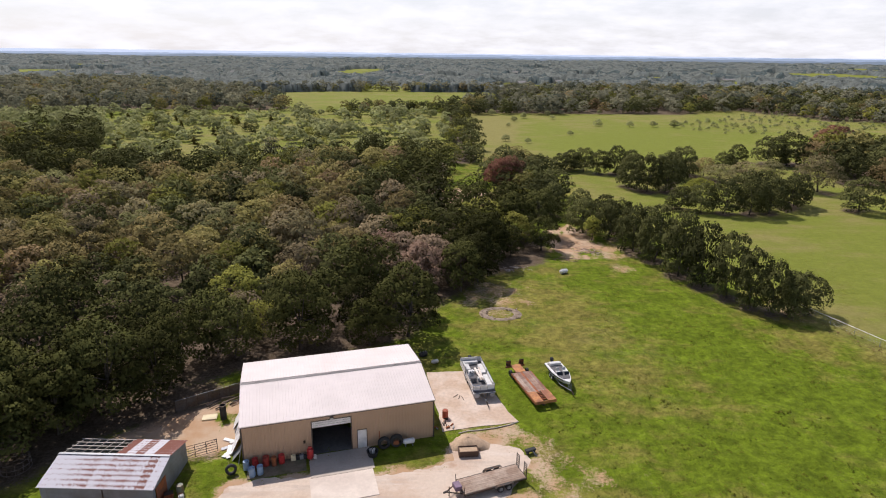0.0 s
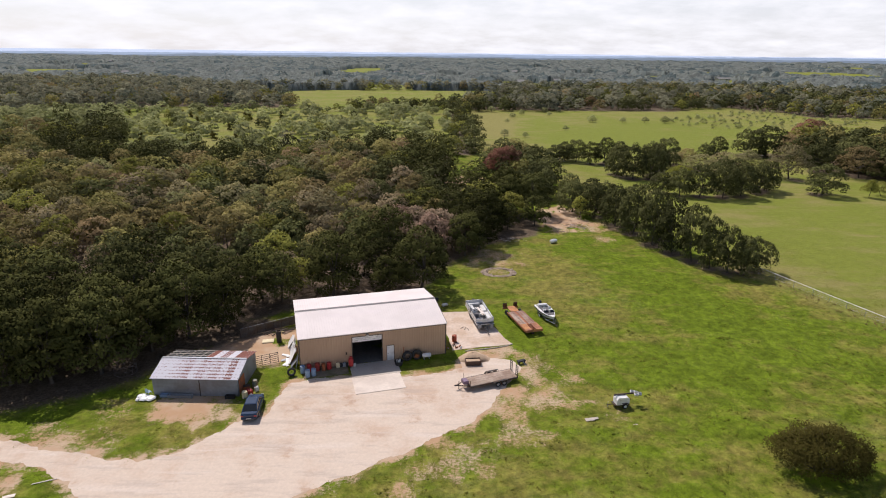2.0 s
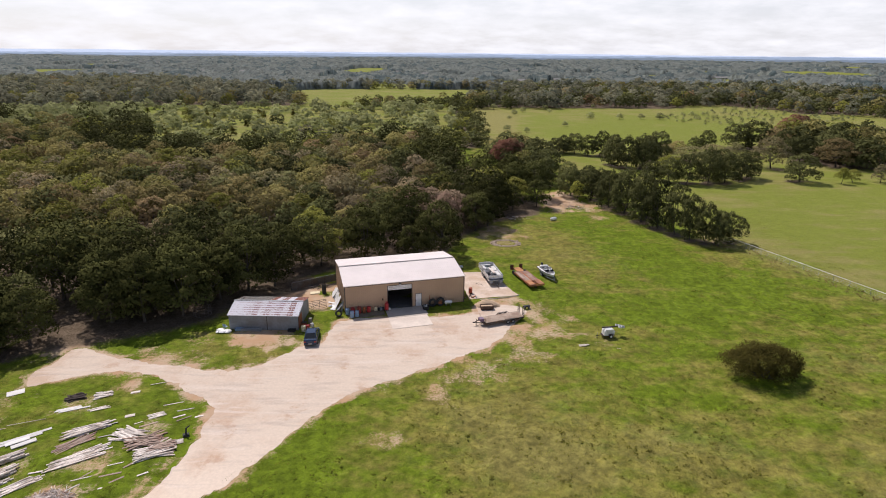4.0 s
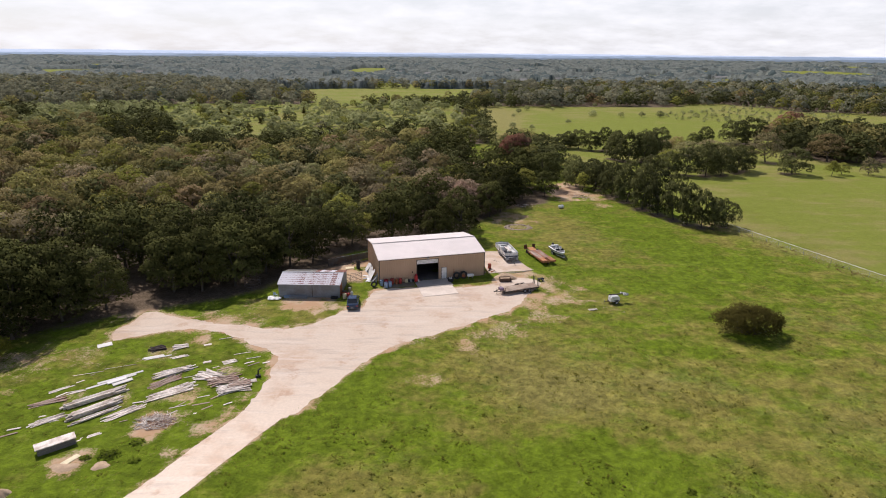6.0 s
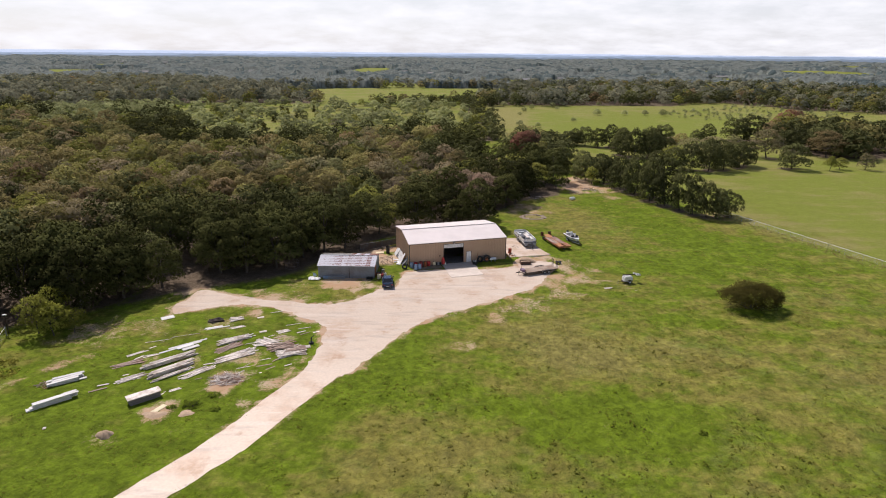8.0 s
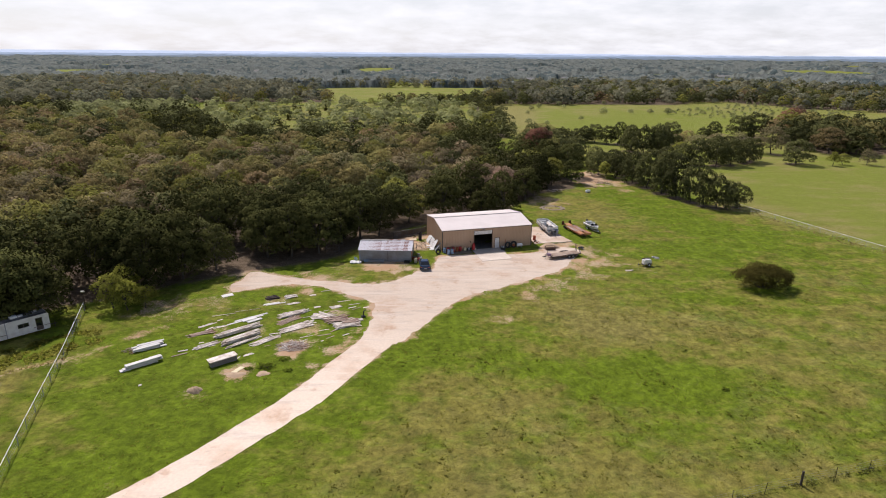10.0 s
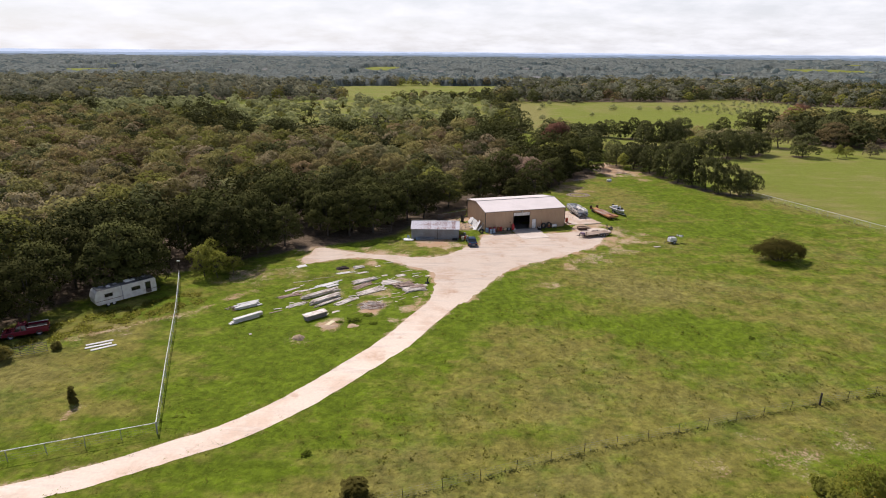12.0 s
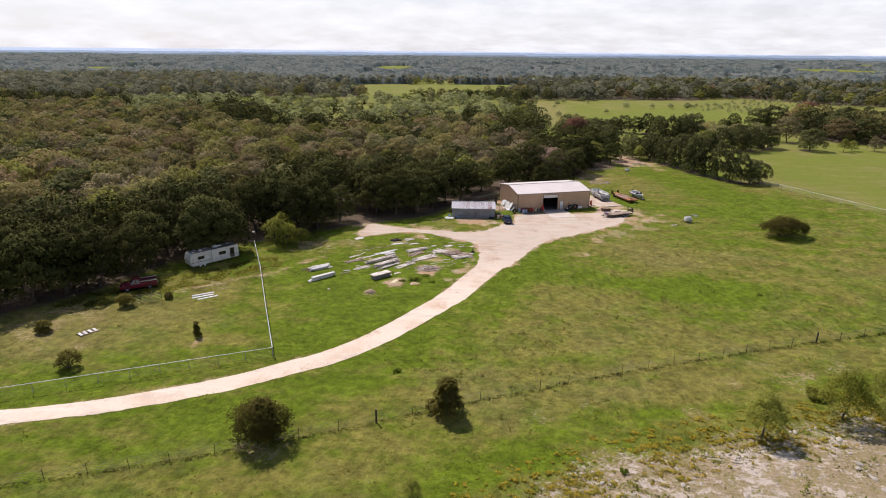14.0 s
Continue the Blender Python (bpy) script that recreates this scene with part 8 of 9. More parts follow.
WHITEPANEL = mat("white_painted_panels", (0.60, 0.58, 0.56), 0.6, vary=0.1, grain=3, coarse=0.8, second=(0.52, 0.49, 0.46), tint=0.1)
boards("panel_stack", -56.1, 1.2, -52.9, 4.0, 0.75, 1, 5, "stack of long white painted panels in grass", 1, WHITEPANEL, 0.12, skew=1)
boards("panel_stack", -57.3, 6.2, -54.5, 8.2, 1.5, 3, 4, "stack of pale roofing panels in grass", 2, WHITEPANEL, 0.1, skew=3)
boards("panel_stack", -54.6, 4.0, -53.2, 5.2, 0.9, 2, 1, "loose pale panel lying on grass", 3, WHITEPANEL, 0.06)


def crate(x, y, rz):
    e = thing("plank_crate", x, y, rz, "grey slatted crate with a pale lid", "crate")
    for k in range(3):
        for s in (-1, 1):
            part("slat", box(new_bm(), -1.55, s * 0.5 - 0.025, 0.02 + 0.22 * k, 1.55, s * 0.5 + 0.025, 0.2 + 0.22 * k), mat("grey_slats", (0.20, 0.185, 0.175), 0.85, vary=0.2, grain=8), e)
    part("core", box(new_bm(), -1.5, -0.46, 0.0, 1.5, 0.46, 0.66), DARKSTEEL, e)
    part("lid", box(new_bm(), -1.75, -0.62, 0.69, 1.7, 0.62, 0.78, 0.015), BOARD, e, "pale bleached board lid")
    for sx in (-1.57, 1.57):
        part("end_board", box(new_bm(), sx - 0.025, -0.47, 0.02, sx + 0.025, 0.47, 0.66), mat("grey_slats", (0.20, 0.185, 0.175), 0.85), e)


crate(-45.0, 3.45, 39)
boards("cream_board", -42.95, 1.05, -42.2, 2.5, 0.8, 1, 1, "cream sheet of board lying on grass", 4, CREAM, 0.03)
boards("lumber_stack", -43.9, 4.4, -42.0, 5.8, 0.5, 2, 1, "two pale boards lying in grass", 5)
boards("lumber_stack", -48.4, 9.9, -43.7, 13.9, 0.9, 4, 3, "stack of long bleached timbers in grass", 6, thick=0.14, skew=1.5)
boards("lumber_stack", -46.8, 8.0, -42.8, 11.9, 1.0, 4, 3, "stack of long bleached timbers in grass", 7, thick=0.14, skew=2)
boards("lumber_stack", -45.8, 7.1, -42.5, 10.4, 0.5, 3, 2, "long bleached timbers in grass", 8, thick=0.1, skew=3)
boards("lumber_stack", -49.8, 6.8, -47.5, 9.0, 0.9, 5, 2, "loose bleached planks in grass", 9, skew=6)
boards("lumber_stack", -42.9, 8.0, -40.1, 10.8, 1.1, 6, 2, "loose bleached planks in grass", 10, skew=7)
boards("lumber_stack", -52.2, 10.4, -49.0, 12.2, 0.9, 5, 2, "grey planks lying loosely in grass", 11, PLANK, skew=7)
boards("lumber_stack", -51.8, 13.1, -49.9, 14.9, 0.6, 2, 1, "two pale boards lying in grass", 12)
boards("lumber_stack", -49.6, 13.0, -48.0, 13.9, 0.5, 3, 1, "short pale boards in grass", 13, skew=10)
boards("panel_stack", -47.9, 14.5, -43.8, 17.8, 0.9, 2, 1, "long white sheets lying in grass", 14, WHITEPANEL, 0.04, skew=4)
boards("panel_stack", -46.0, 15.0, -44.4, 16.4, 1.5, 2, 1, "white sheet lying across other sheets", 15, WHITEPANEL, 0.09)
boards("lumber_stack", -41.6, 16.6, -38.0, 19.2, 1.2, 6, 4, "pile of bleached planks in grass", 16, skew=8)
boards("lumber_stack", -41.2, 14.4, -38.6, 17.0, 1.2, 7, 2, "scattered bleached planks in grass", 17, PLANK, skew=16)
boards("lumber_stack", -40.4, 12.0, -36.2, 15.0, 1.6, 9, 2, "scattered bleached planks in grass", 18, skew=9)
boards("lumber_stack", -36.9, 17.4, -33.6, 16.6, 1.9, 9, 3, "tangled heap of grey planks", 19, skew=24)
boards("lumber_stack", -34.8, 15.3, -31.6, 16.8, 1.6, 8, 4, "tangled heap of brown and grey planks", 20, PLANK, skew=24)
boards("lumber_stack", -33.0, 13.6, -29.9, 15.4, 1.8, 9, 4, "tangled heap of weathered planks by the drive", 21, BOARD, skew=26)
boards("lumber_stack", -32.4, 15.0, -30.0, 15.4, 1.2, 6, 5, "tangled heap of rust-brown boards", 22, PLANK, skew=30)
boards("lumber_stack", -45.0, 21.0, -42.3, 22.2, 0.8, 3, 1, "pale boards lying in grass", 23, WHITEPANEL)
boards("lumber_stack", -45.3, 23.3, -43.6, 24.2, 1.1, 5, 4, "dark charred heap of boards", 24, mat("charred_wood", (0.05, 0.035, 0.03), 0.95, vary=0.3), skew=30)
boards("lumber_stack", -42.6, 23.9, -40.9, 24.8, 1.2, 5, 2, "scattered grey boards in grass", 25, skew=30)
boards("lumber_stack", -41.6, 21.2, -39.9, 22.2, 0.6, 3, 1, "pale splintered boards in grass", 26, skew=16)
boards("lumber_stack", -34.8, 20.2, -33.2, 20.9, 0.9, 5, 1, "pale lath strips in grass", 27, skew=20)
for k, (x, y, w_, l_) in enumerate(((-38.4, 25.0, 0.5, 0.9), (-36.8, 20.4, 0.6, 0.9), (-30.3, 15.9, 0.9, 1.4), (-36.3, 10.6, 0.15, 1.6), (-31.4, 21.6, 0.15, 1.6), (-29.5, 20.4, 0.3, 0.8), (-33.0, 22.8, 0.12, 1.9), (-36.4, 27.0, 0.12, 1.8), (-47.0, 19.0, 0.1, 3.2), (-49.9, 17.4, 0.1, 3.0), (-52.6, -2.0, 0.5, 0.3), (-49.6, 8.6, 0.3, 0.6), (-51.0, 6.4, 0.3, 1.1))):
    boards("loose_board", x - l_ / 2, y - 0.2 * l_, x + l_ / 2, y + 0.2 * l_, w_, 1, 1, "loose pale board lying in grass", 60 + k, BOARD, 0.05)
g_ = random.Random(77)
for k in range(26):
    x, y, a_, l_ = g_.uniform(-52, -31), 0, g_.uniform(20, 60), g_.uniform(0.5, 1.9)
    y = 9 + (x + 52) * 0.30 + g_.uniform(-5.5, 7.5)
    if float(reach(ROAD, x, y)) < 4 or float(depth_in(YARD, x, y)) > -1.2:
        continue
    dx_, dy_ = l_ / 2 * math.cos(radians(a_)), l_ / 2 * math.sin(radians(a_))
    boards("loose_board", x - dx_, y - dy_, x + dx_, y + dy_, g_.uniform(0.10, 0.28), 1, 1, "weathered offcut board dropped in the grass", 200 + k, g_.choice((BOARD, BOARD, PLANK)), 0.04)
boards("panel_stack", -52.4, 24.2, -51.0, 25.2, 1.3, 1, 1, "white square sheet lying in grass", 40, WHITEPANEL, 0.05)
for k in range(3):
    boards("lumber_stack", -72.6 + 0.75 * k, -5.6 - 0.62 * k, -69.9 + 0.62 * k, -4.0 - 0.62 * k, 0.5, 1, 1, "long white boards lying in the paddock", 42 + k, WHITEPANEL, 0.07)


def pallet(x, y, rz):
    e = thing("pallet", x, y, rz, "white slatted pallet lying in weeds", "pallet")
    for k in range(4):
        part("slat", box(new_bm(), -1.05 + 0.6 * k, -0.55, 0.1, -0.72 + 0.6 * k, 0.55, 0.14), WHITEPANEL, e)
    for v in (-0.5, 0, 0.5):
        part("bearer", box(new_bm(), -1.1, v - 0.05, 0, 1.15, v + 0.05, 0.098), PLANK, e)


pallet(-81.0, -18.2, 52)


def brush_pile(x, y, rx, ry, n, label, seed, material=BOARD):
    e = thing("brush_pile", x, y, 0, label, "brush pile")
    g = random.Random(seed)
    for k in range(n):
        a, r = g.uniform(0, 6.28), math.sqrt(g.random())
        l, t = g.uniform(0.2, 0.75), g.uniform(0, 180)
        cx, cy, cz = rx * r * math.cos(a), ry * r * math.sin(a), 0.05 + 0.28 * (1 - r) * g.random()
        dx, dy, dz = l * math.cos(t), l * math.sin(t), g.uniform(-0.1, 0.1)
        part("stick", tube(new_bm(), (cx - dx, cy - dy, max(0.02, cz - dz)), (cx + dx, cy + dy, max(0.02, cz + dz)), g.uniform(0.025, 0.06), 5, 0.02), g.choice((material, PLANK, material)), e)
    return e


brush_pile(-37.5, 7.8, 1.8, 1.35, 170, "round pile of broken sticks and laths", 3)
brush_pile(-57.6, 6.2, 1.1, 0.9, 24, "grey twigs heaped beside a panel stack", 4, PLANK)
brush_pile(29, 112, 3.2, 2.0, 46, "bleached branches heaped on bare soil", 5)
brush_pile(13.5, 101.5, 3.0, 1.3, 34, "bleached fallen branches at the wood's edge", 6)
brush_pile(29.5, 115.5, 4.0, 4.5, 60, "straw-coloured brush strewn over the bare clearing", 8, mat("dry_straw_wood", (0.52, 0.38, 0.24), 0.9, vary=0.2, grain=6))
brush_pile(24, 107, 2.6, 1.6, 34, "broken branches heaped on bare soil", 7, PLANK)


def black_stand(x, y):
    e = thing("pump_stand", x, y, 20, "black hand pump on a stand beside the boards", "pump")
    part("base", box(new_bm(), -0.3, -0.2, 0, 0.3, 0.2, 0.25, 0.02), BLACK, e)
    part("post", tube(new_bm(), (0, 0, 0.25), (0.1, 0, 0.95), 0.09, 8), BLACK, e)
    part("arm", tube(new_bm(), (0.1, 0, 0.9), (0.45, 0.05, 1.1), 0.06, 6), BLACK, e)


black_stand(-29.5, 17.0)
for x, y, s, m_, lab in ((21.8, 99.6, 1.0, WHITE, "white scrap tank lying in the clearing"), (-0.6, 66.8, 0.6, PALEBOX, "white plastic tank dropped on the grass"), (-2.1, 68.6, 0.75, BLACK, "black scrap tank on the shaded grass")):
    e = thing("scrap_tank", x, y, 25, lab, "scrap")
    part("shell", lathe(new_bm(), [(0, -0.8 * s), (0.3 * s, -0.74 * s), (0.42 * s, -0.5 * s), (0.42 * s, 0.5 * s), (0.3 * s, 0.74 * s), (0, 0.8 * s)], 12, pose(0, 0, 0.42 * s, 0, 90)), m_, e)
    part("foot", box(new_bm(), -0.4 * s, -0.3 * s, 0, 0.4 * s, 0.3 * s, 0.1 * s), DARKSTEEL, e)
    for k in range(3):
        part("fitting", tube(new_bm(), (-0.5 * s + 0.45 * s * k, 0, 0.8 * s), (-0.5 * s + 0.45 * s * k, 0, 0.98 * s), 0.07 * s, 6), GREYMETAL, e)


# ---------------------------------------------------------------- fences
def run_fence(name, pts, gap, height, label, posts, rail=None, wires=(), post_r=0.035, heavy=()):
    e = thing(name, pts[0][0], pts[0][1], 0, label, "fence")
    o = Vector((pts[0][0], pts[0][1], 0))
    one = None
    k = 0
    for a, b in zip(pts, pts[1:]):
        a, b = Vector((*a, 0)) - o, Vector((*b, 0)) - o
        d = b - a
        n = max(1, round(d.length / gap))
        for j in range(n):
            p = a + d * (j / n)
            m = pose(p.x, p.y, 0, random.uniform(-3, 3), random.uniform(-3, 3), 0)
            if one is None:
                one = part("post", tube(new_bm(), (0, 0, -0.2), (0, 0, height), post_r, 6), posts, e)
                one.matrix_basis = m
            elif k in heavy:
                part("corner_post", tube(new_bm(), p + Vector((0, 0, -0.2)), p + Vector((0, 0, height + 0.35)), 0.1, 8), BARK, e, "thick wooden post")
            else:
                again(one, e, m)
            k += 1
        if rail:
            part("top_rail", tube(new_bm(), a + Vector((0, 0, height)), b + Vector((0, 0, height)), 0.042, 6), rail, e, "white top rail")
        for z in wires:
            part("wire", tube(new_bm(), a + Vector((0, 0, z)), b + Vector((0, 0, z)), 0.008, 4), GREYMETAL, e)
    part("end_post", tube(new_bm(), b + Vector((0, 0, -0.2)), b + Vector((0, 0, height + 0.1)), post_r * 2, 8), posts, e)
    return e


run_fence("paddock_fence", [(-112, -46.0), (-81.3, -33.9), (-55.0, -23.9)], 3.0, 1.25, "wire paddock fence with a white top rail", GREYMETAL, WHITE, (0.25, 0.5, 0.78))
run_fence("paddock_fence", [(-55.0, -23.9), (-59.9, -10.4), (-65.2, 4.6), (-70.6, 18.6)], 3.0, 1.25, "wire paddock fence with a white top rail", GREYMETAL, WHITE, (0.25, 0.5, 0.78))
run_fence("field_fence", [(54.2, 86.0), (59.2, 72.6), (64.2, 59.0), (69.2, 45.6), (76, 27), (84, 5)], 3.2, 1.12, "wire field fence with a white top rail", GREYMETAL, WHITE, (0.25, 0.5, 0.78))
run_fence("boundary_fence", [(-100, -55.5), (-71.6, -47.2), (-58.7, -43.6), (-44.4, -38.5), (-30.2, -32.8), (-13.5, -26.5), (10.1, -19.0), (25, -14.9), (60, -5)], 3.7, 1.15, "barbed wire fence on thin steel posts", DARKSTEEL, None, (0.3, 0.55, 0.8, 1.05), 0.03, (17, 33))
e = thing("yard_light", -70.9, 19.4, 0, "slim pole with a small white lamp at the fence's end", "yard light")
part("pole", tube(new_bm(), (0, 0, -0.2), (0, 0, 2.6), 0.05, 6), DARKSTEEL, e)
part("lamp_head", box(new_bm(), -0.25, -0.14, 2.6, 0.25, 0.14, 2.78, 0.03), WHITE, e)


# ---------------------------------------------------------------- bushes
def bush(name, x, y, rx, ry, h, kind, label, seed, sprays_n=5200, size=0.15, blobs=26, lobe=0.55, up=0.65):
    g = np.random.default_rng(seed)
    e = thing(name, x, y, 0, label, "bush")
    a, t = np.arange(blobs) * 2.39996, (np.arange(blobs) + 0.5) / blobs
    r = np.sqrt(t) * 0.74
    z = h * (0.14 + 0.58 * np.sqrt(1 - (r / 0.9) ** 2) * g.uniform(0.25, 1.0, blobs))
    c = np.stack([rx * r * np.cos(a), ry * r * np.sin(a), z], 1)
    rad = h * g.uniform(0.20, 0.34, blobs)
    c = c + g.normal(size=c.shape) * np.array([0.07 * rx, 0.07 * ry, 0.05 * h])
    tri, nrm = sprays(c, rad, sprays_n, size, g, lobe, up, 0.8, 1.4)
    tri[:, :, 2] = np.maximum(tri[:, :, 2], 0.02)
    o = new("foliage", soup("foliage", tri, nrm, LEAF[kind]))
    o.parent = e
    bm = new_bm()
    for k in range(0, blobs, 2):      # stems
        tube(bm, (c[k][0] * 0.2, c[k][1] * 0.2, -0.1), c[k], 0.06, 5, 0.02, False)
    part("stems", bm, BARK, e)
    return e


bush("juniper_bush", 34.8, 29.6, 5.0, 3.2, 4.3, "cedar", "large dark brownish juniper bush in the pasture", 1, 19000, 0.10, 60)
bush("leafless_bush", 34.4, 31.6, 1.6, 1.0, 3.4, "bare", "bare grey twigs behind the juniper bush", 2, 500, 0.10, 14)
for k, (x, y, size, across) in enumerate(((-66.8, 19.4, 1.3, 1.05), (-64.4, 18.8, 1.08, 0.9), (-62.2, 19.8, 0.86, 0.75), (-66.0, 21.6, 1.4, 0.9))):
    tree("olive", x, y, size, k, name="willow_tree", label="feathery yellow-green willow at the wood's edge", group="willows at the wood's edge", wide=across)
bush("mesquite_bush", 6.4, -31.2, 1.5, 1.1, 1.3, "olive", "low bright green mesquite bush near the rocks", 5, 1500, 0.14, 16)
for k, (x, y, s) in enumerate(((-51.4, -40.2, 1.36),)):
    bush("juniper_bush", x, y, 1.75 * s, 1.6 * s, 3.3 * s, "cedar", "rounded dark juniper with reddish tips in grass", 10 + k, 6500, 0.11, 24)
    tree("cedar", x + 0.2, y + 0.2, 0.95 * s, k, name="juniper_tree", label="upright dark juniper leader growing from a bush")
tree("cedar", -33.8, -35.5, 1.18, 1, name="juniper_tree", label="pointed brownish-green juniper beside the wire fence", wide=1.45)
tree("cedar", -66.3, -18.8, 0.62, 2, name="juniper_tree", label="slim young juniper in the weedy paddock", wide=0.5)
for k, (x, y, s) in enumerate(((-86.8, -18.3, 0.75), (-77.9, -27.2, 1.0), (-80.4, -9.6, 0.85), (-75.6, -6.6, 0.42))):
    bush("juniper_bush", x, y, 0.95 * s, 0.9 * s, 2.5 * s, "cedar", "small brownish juniper growing in the weedy paddock", 70 + k, 1500, 0.13, 14)
for k, (x, y, s) in enumerate(((-3.0, -38.3, 1.02), (6.6, -35.2, 1.2), (12.5, -33.6, 1.1), (10.6, -36.4, 0.8), (18, -31, 1.1), (-36.6, -47.6, 0.4), (15.2, -36.8, 0.9))):
    tree("vase", x, y, s, k % 4, name="mesquite_tree", label="small airy yellow-green mesquite on pale rocky ground")
for k, (x, y) in enumerate(((14.1, -2.3), (-39.7, -27.0), (-18.0, -44))):
    bush("weed_clump", x, y, 0.6, 0.5, 0.34, "weed", "low dark green weed clump in the pasture", 30 + k, 320, 0.08, 9, 0.3, 1.0)

for k, (x, y, r) in enumerate(((-39.4, 2.4, 0.9), (-37.6, 4.3, 0.6), (-36.6, 1.6, 0.5), (-41.4, 1.9, 0.45))):
    bush("weed_clump", x, y, 1.5 * r, 1.1 * r, 0.5 * r, "weed", "rank green weeds growing beside the lumber", 50 + k, int(420 * r), 0.10, 26, 0.15, 1.6)

# far houses and barns among the woods
FAR_LABELS = ("pale far farmhouse among trees", "white far barn in a clearing", "long white farm building far off")
for k, (x, y) in enumerate([(-95, 640)] + FARMS):
    w_, d_, h_, rz = (18, 9, 4.5, 4) if k == 0 else (8 + 3 * (k * 7 % 3) / 2, 7 + k % 3, 4.5 + k * 5 % 3, k * 37 % 60 - 30)
    wallm = PALEBOX
    e = thing("farmhouse", x, y, rz, FAR_LABELS[(k + 2) % 3], "house", "far farm buildings", z=float(relief(np.array(float(x)), np.array(float(y)))))
    part("wall", box(new_bm(), -w_ / 2, -d_ / 2, -0.5, w_ / 2, d_ / 2, h_ * 0.6), wallm, e)
    part("roof", loft(new_bm(), [[(sx * (w_ / 2 + 0.5), -d_ / 2 - 0.5, h_ * 0.6), (sx * (w_ / 2 + 0.5), d_ / 2 + 0.5, h_ * 0.6), (sx * (w_ / 2 + 0.5), 0, h_)] for sx in (-1, 1)]), mat("dull_shingles", (0.26, 0.25, 0.24), 0.9, vary=0.1), e)
    for u in (-0.3, 0.0, 0.3):
        part("window", box(new_bm(), u * w_ - 0.8, -d_ / 2 - 0.06, h_ * 0.2, u * w_ + 0.8, -d_ / 2 - 0.01, h_ * 0.42), GLASS, e)


# pale stones over the rocky corner, too many to count
def rubble(n, seed):
    g = np.random.default_rng(seed)
    bm = new_bm()
    k = 0
    while k < n:
        x, y = g.uniform(-30, 34), g.uniform(-58, -29)
        if float(depth_in(ROCKS_AT, np.array(x), np.array(y))) < 0.6 or waves(np.array(x), np.array(y), 4, 88) < -0.1:
            continue
        r = g.uniform(0.05, 0.16) * (2.2 if g.random() < 0.10 else 1)
        q = pose(x, y, 0.0, g.uniform(-15, 15), g.uniform(-15, 15), g.uniform(0, 180)) @ Matrix.Diagonal((1.3, 0.9, 0.38, 1))
        lathe(bm, [(0, -r * 0.5), (r * 0.8, -r * 0.35), (r, 0.15 * r), (r * 0.6, r * 0.8), (0, r * 0.9)], 6, q)
        k += 1
    return tagged(link("loose_stones", bm, ROCK), "loose pale limestone rubble on bare ground", "stones", kind="stuff")


rubble(1000, 5)


# ---------------------------------------------------------------- grass
def along_fence(x, y):
    return reach([(-100, -55.5), (-71.6, -47.2), (-58.7, -43.6), (-44.4, -38.5), (-30.2, -32.8), (-13.5, -26.5), (10.1, -19.0), (25, -14.9), (60, -5)], x, y) < 0.32


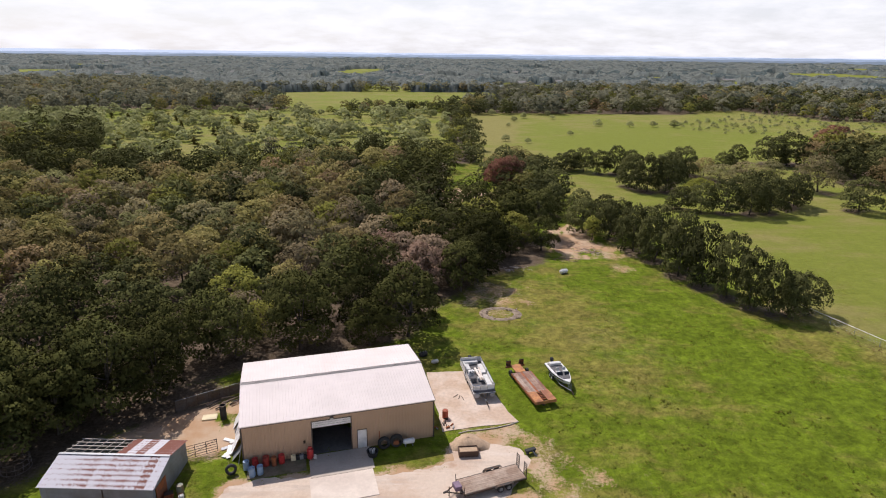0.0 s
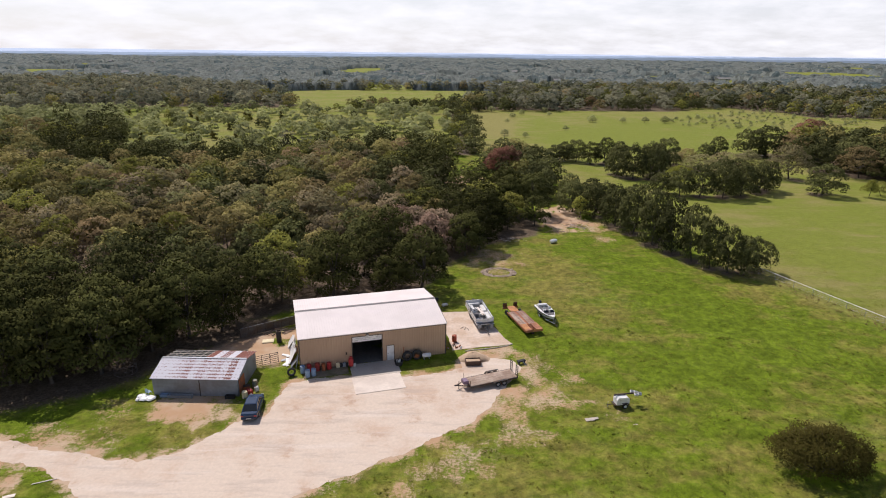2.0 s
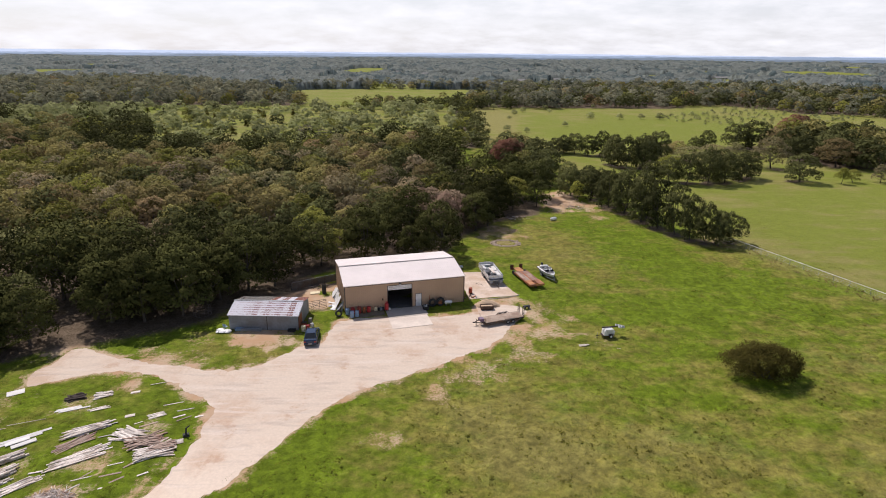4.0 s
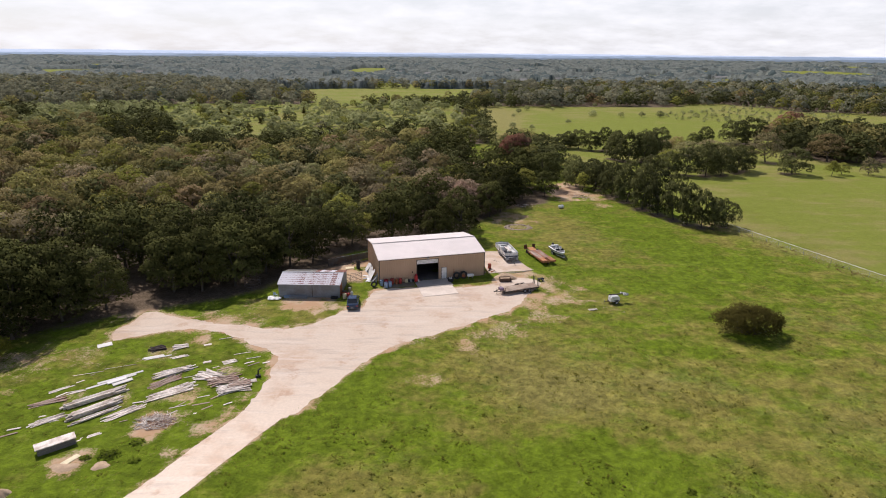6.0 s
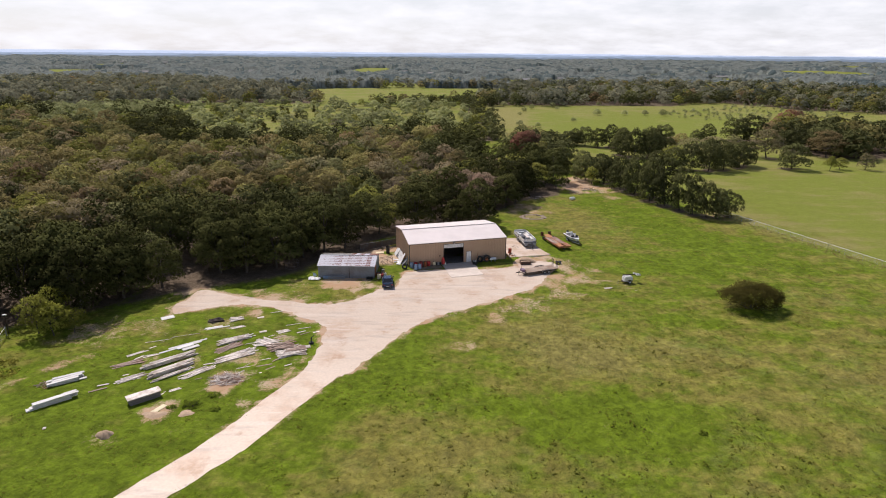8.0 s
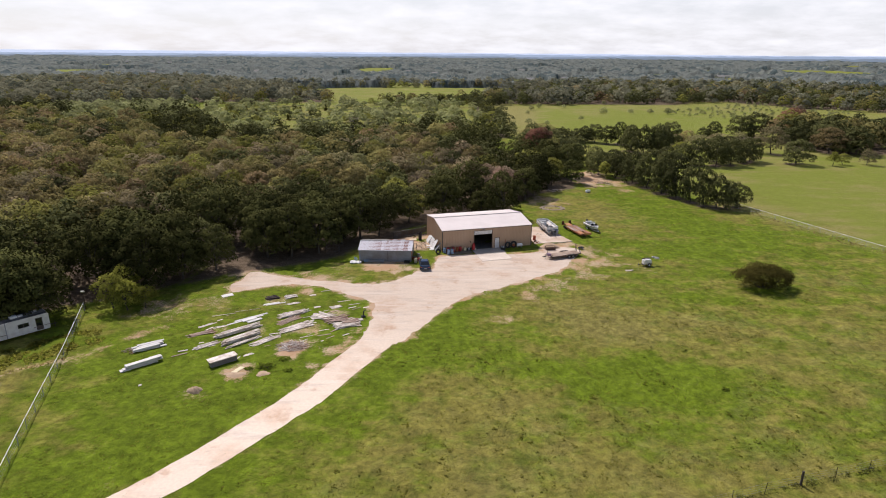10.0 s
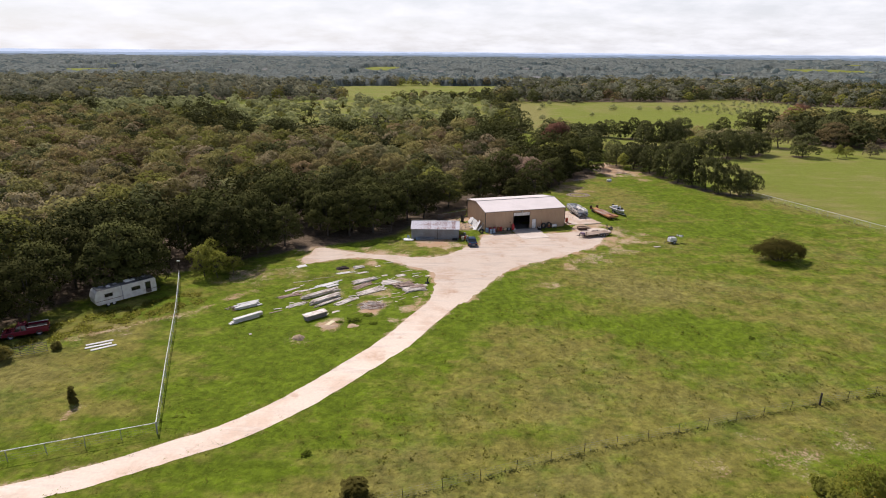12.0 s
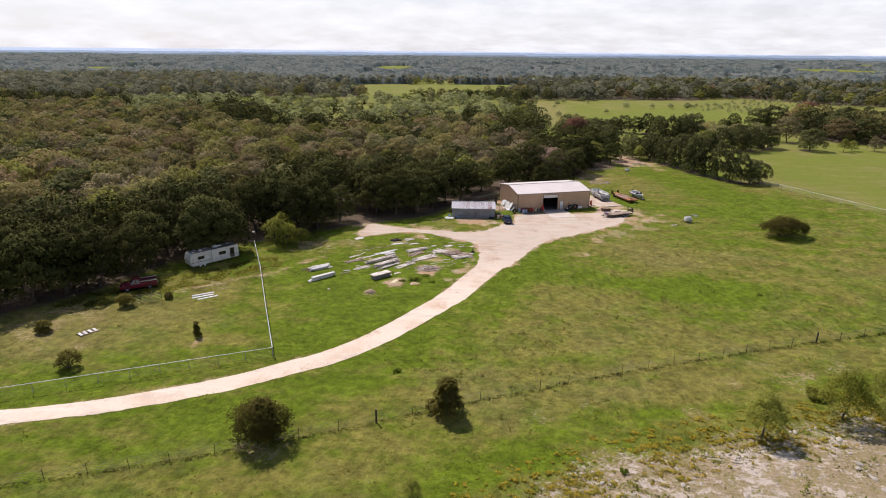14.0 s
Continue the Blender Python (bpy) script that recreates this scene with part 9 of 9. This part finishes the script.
tufts("verge_grass", 110000, (-60, -42, 18, 54), 0.15, "grass", 12, "ragged grass creeping over the edges of yard and driveway",
      lambda x, y: (np.minimum(np.abs(depth_in(YARD, x, y)), np.abs(reach(ROAD, x, y) - 2.0)) < 0.7) & (waves(x, y, 2.2, 33) + waves(x, y, 7, 34) > 0.75) & (depth_in(YARD, x, y) < 0.7), 2.0, 0.2)
tufts("grass", 170000, (-92, -58, 70, 112), 0.20, "blades", 3, "uneven tufts of green pasture grass", tall=0.22)
tufts("dry_weeds", 30000, (-80, -12, 74, 92), 0.24, "straw", 14, "dry tan weeds along the bank and the field fence",
      lambda x, y: ((reach([(-75.8, -4.2), (-70.6, -1.0), (-65, 3.4)], x, y) < 0.75) | (reach([(56, 78), (62, 62), (67.4, 48)], x, y) < 1.5)) & (waves(x, y, 2.5, 62) > -0.5), 0.9, 0.8)
tufts("paddock_grass", 16000, (-92, -14, -58, 14), 0.26, "blades", 15, "tall yellow-green grass between fence and wood",
      lambda x, y: (reach([(-88, -8), (-80, -3), (-72, 4), (-66, 9)], x, y) < 3.2) & (waves(x, y, 3.5, 63) > -0.1), 0.6, 0.7)
# uncut grass, in near-black leaves that carry the fence's shadow line
tufts("fence_grass", 420000, (-100, -58, 62, -4), 0.13, "deep", 4, "uncut grass along the boundary fence, coloured dark for the fence's shadow", along_fence)
tufts("wildflowers", 210000, (-38, -62, 24, -30), 0.17, "flower", 6, "yellow wildflowers and dry weeds on rocky ground",
      lambda x, y: (np.abs(depth_in(ROCKS_AT, x, y) - 0.4) < 4.2) & (waves(x, y, 7, 44) * 0.7 + 1.1 * waves(x, y, 1.1, 45) > 0.12 + 0.14 * np.abs(depth_in(ROCKS_AT, x, y))))
tufts("weeds", 12000, (-92, -58, 70, 112), 0.26, "blades", 8, "rank green weed clumps scattered over the pasture", tall=0.2, keep=(lambda x, y: (waves(x, y, 3.2, 51) + waves(x, y, 17, 52) + 0.8 * np.exp(-(((x - 20) / 7) ** 2 + ((y - 38) / 5) ** 2)) + 0.9 * np.exp(-(((x - 26) / 10) ** 2 + ((y - 26) / 5) ** 2)) + 0.9 * np.exp(-(((x + 84) / 9) ** 2 + ((y + 15) / 10) ** 2)) + 1.0 * np.exp(-(((x + 37.5) / 4.2) ** 2 + ((y - 4.2) / 2.2) ** 2)) + 0.7 * np.exp(-(((x + 40) / 9) ** 2 + ((y - 20) / 5) ** 2)) + 0.7 * np.exp(-(((x - 17) / 5) ** 2 + ((y - 19) / 5) ** 2)) > 1.45)))
tufts("rock_weeds", 26000, (-34, -58, 34, -28), 0.20, "grass", 9, "dry green weeds between the stones", lambda x, y: (depth_in(ROCKS_AT, x, y) > 0) & (waves(x, y, 3, 95) + 0.6 * waves(x, y, 9, 96) > 0.35))
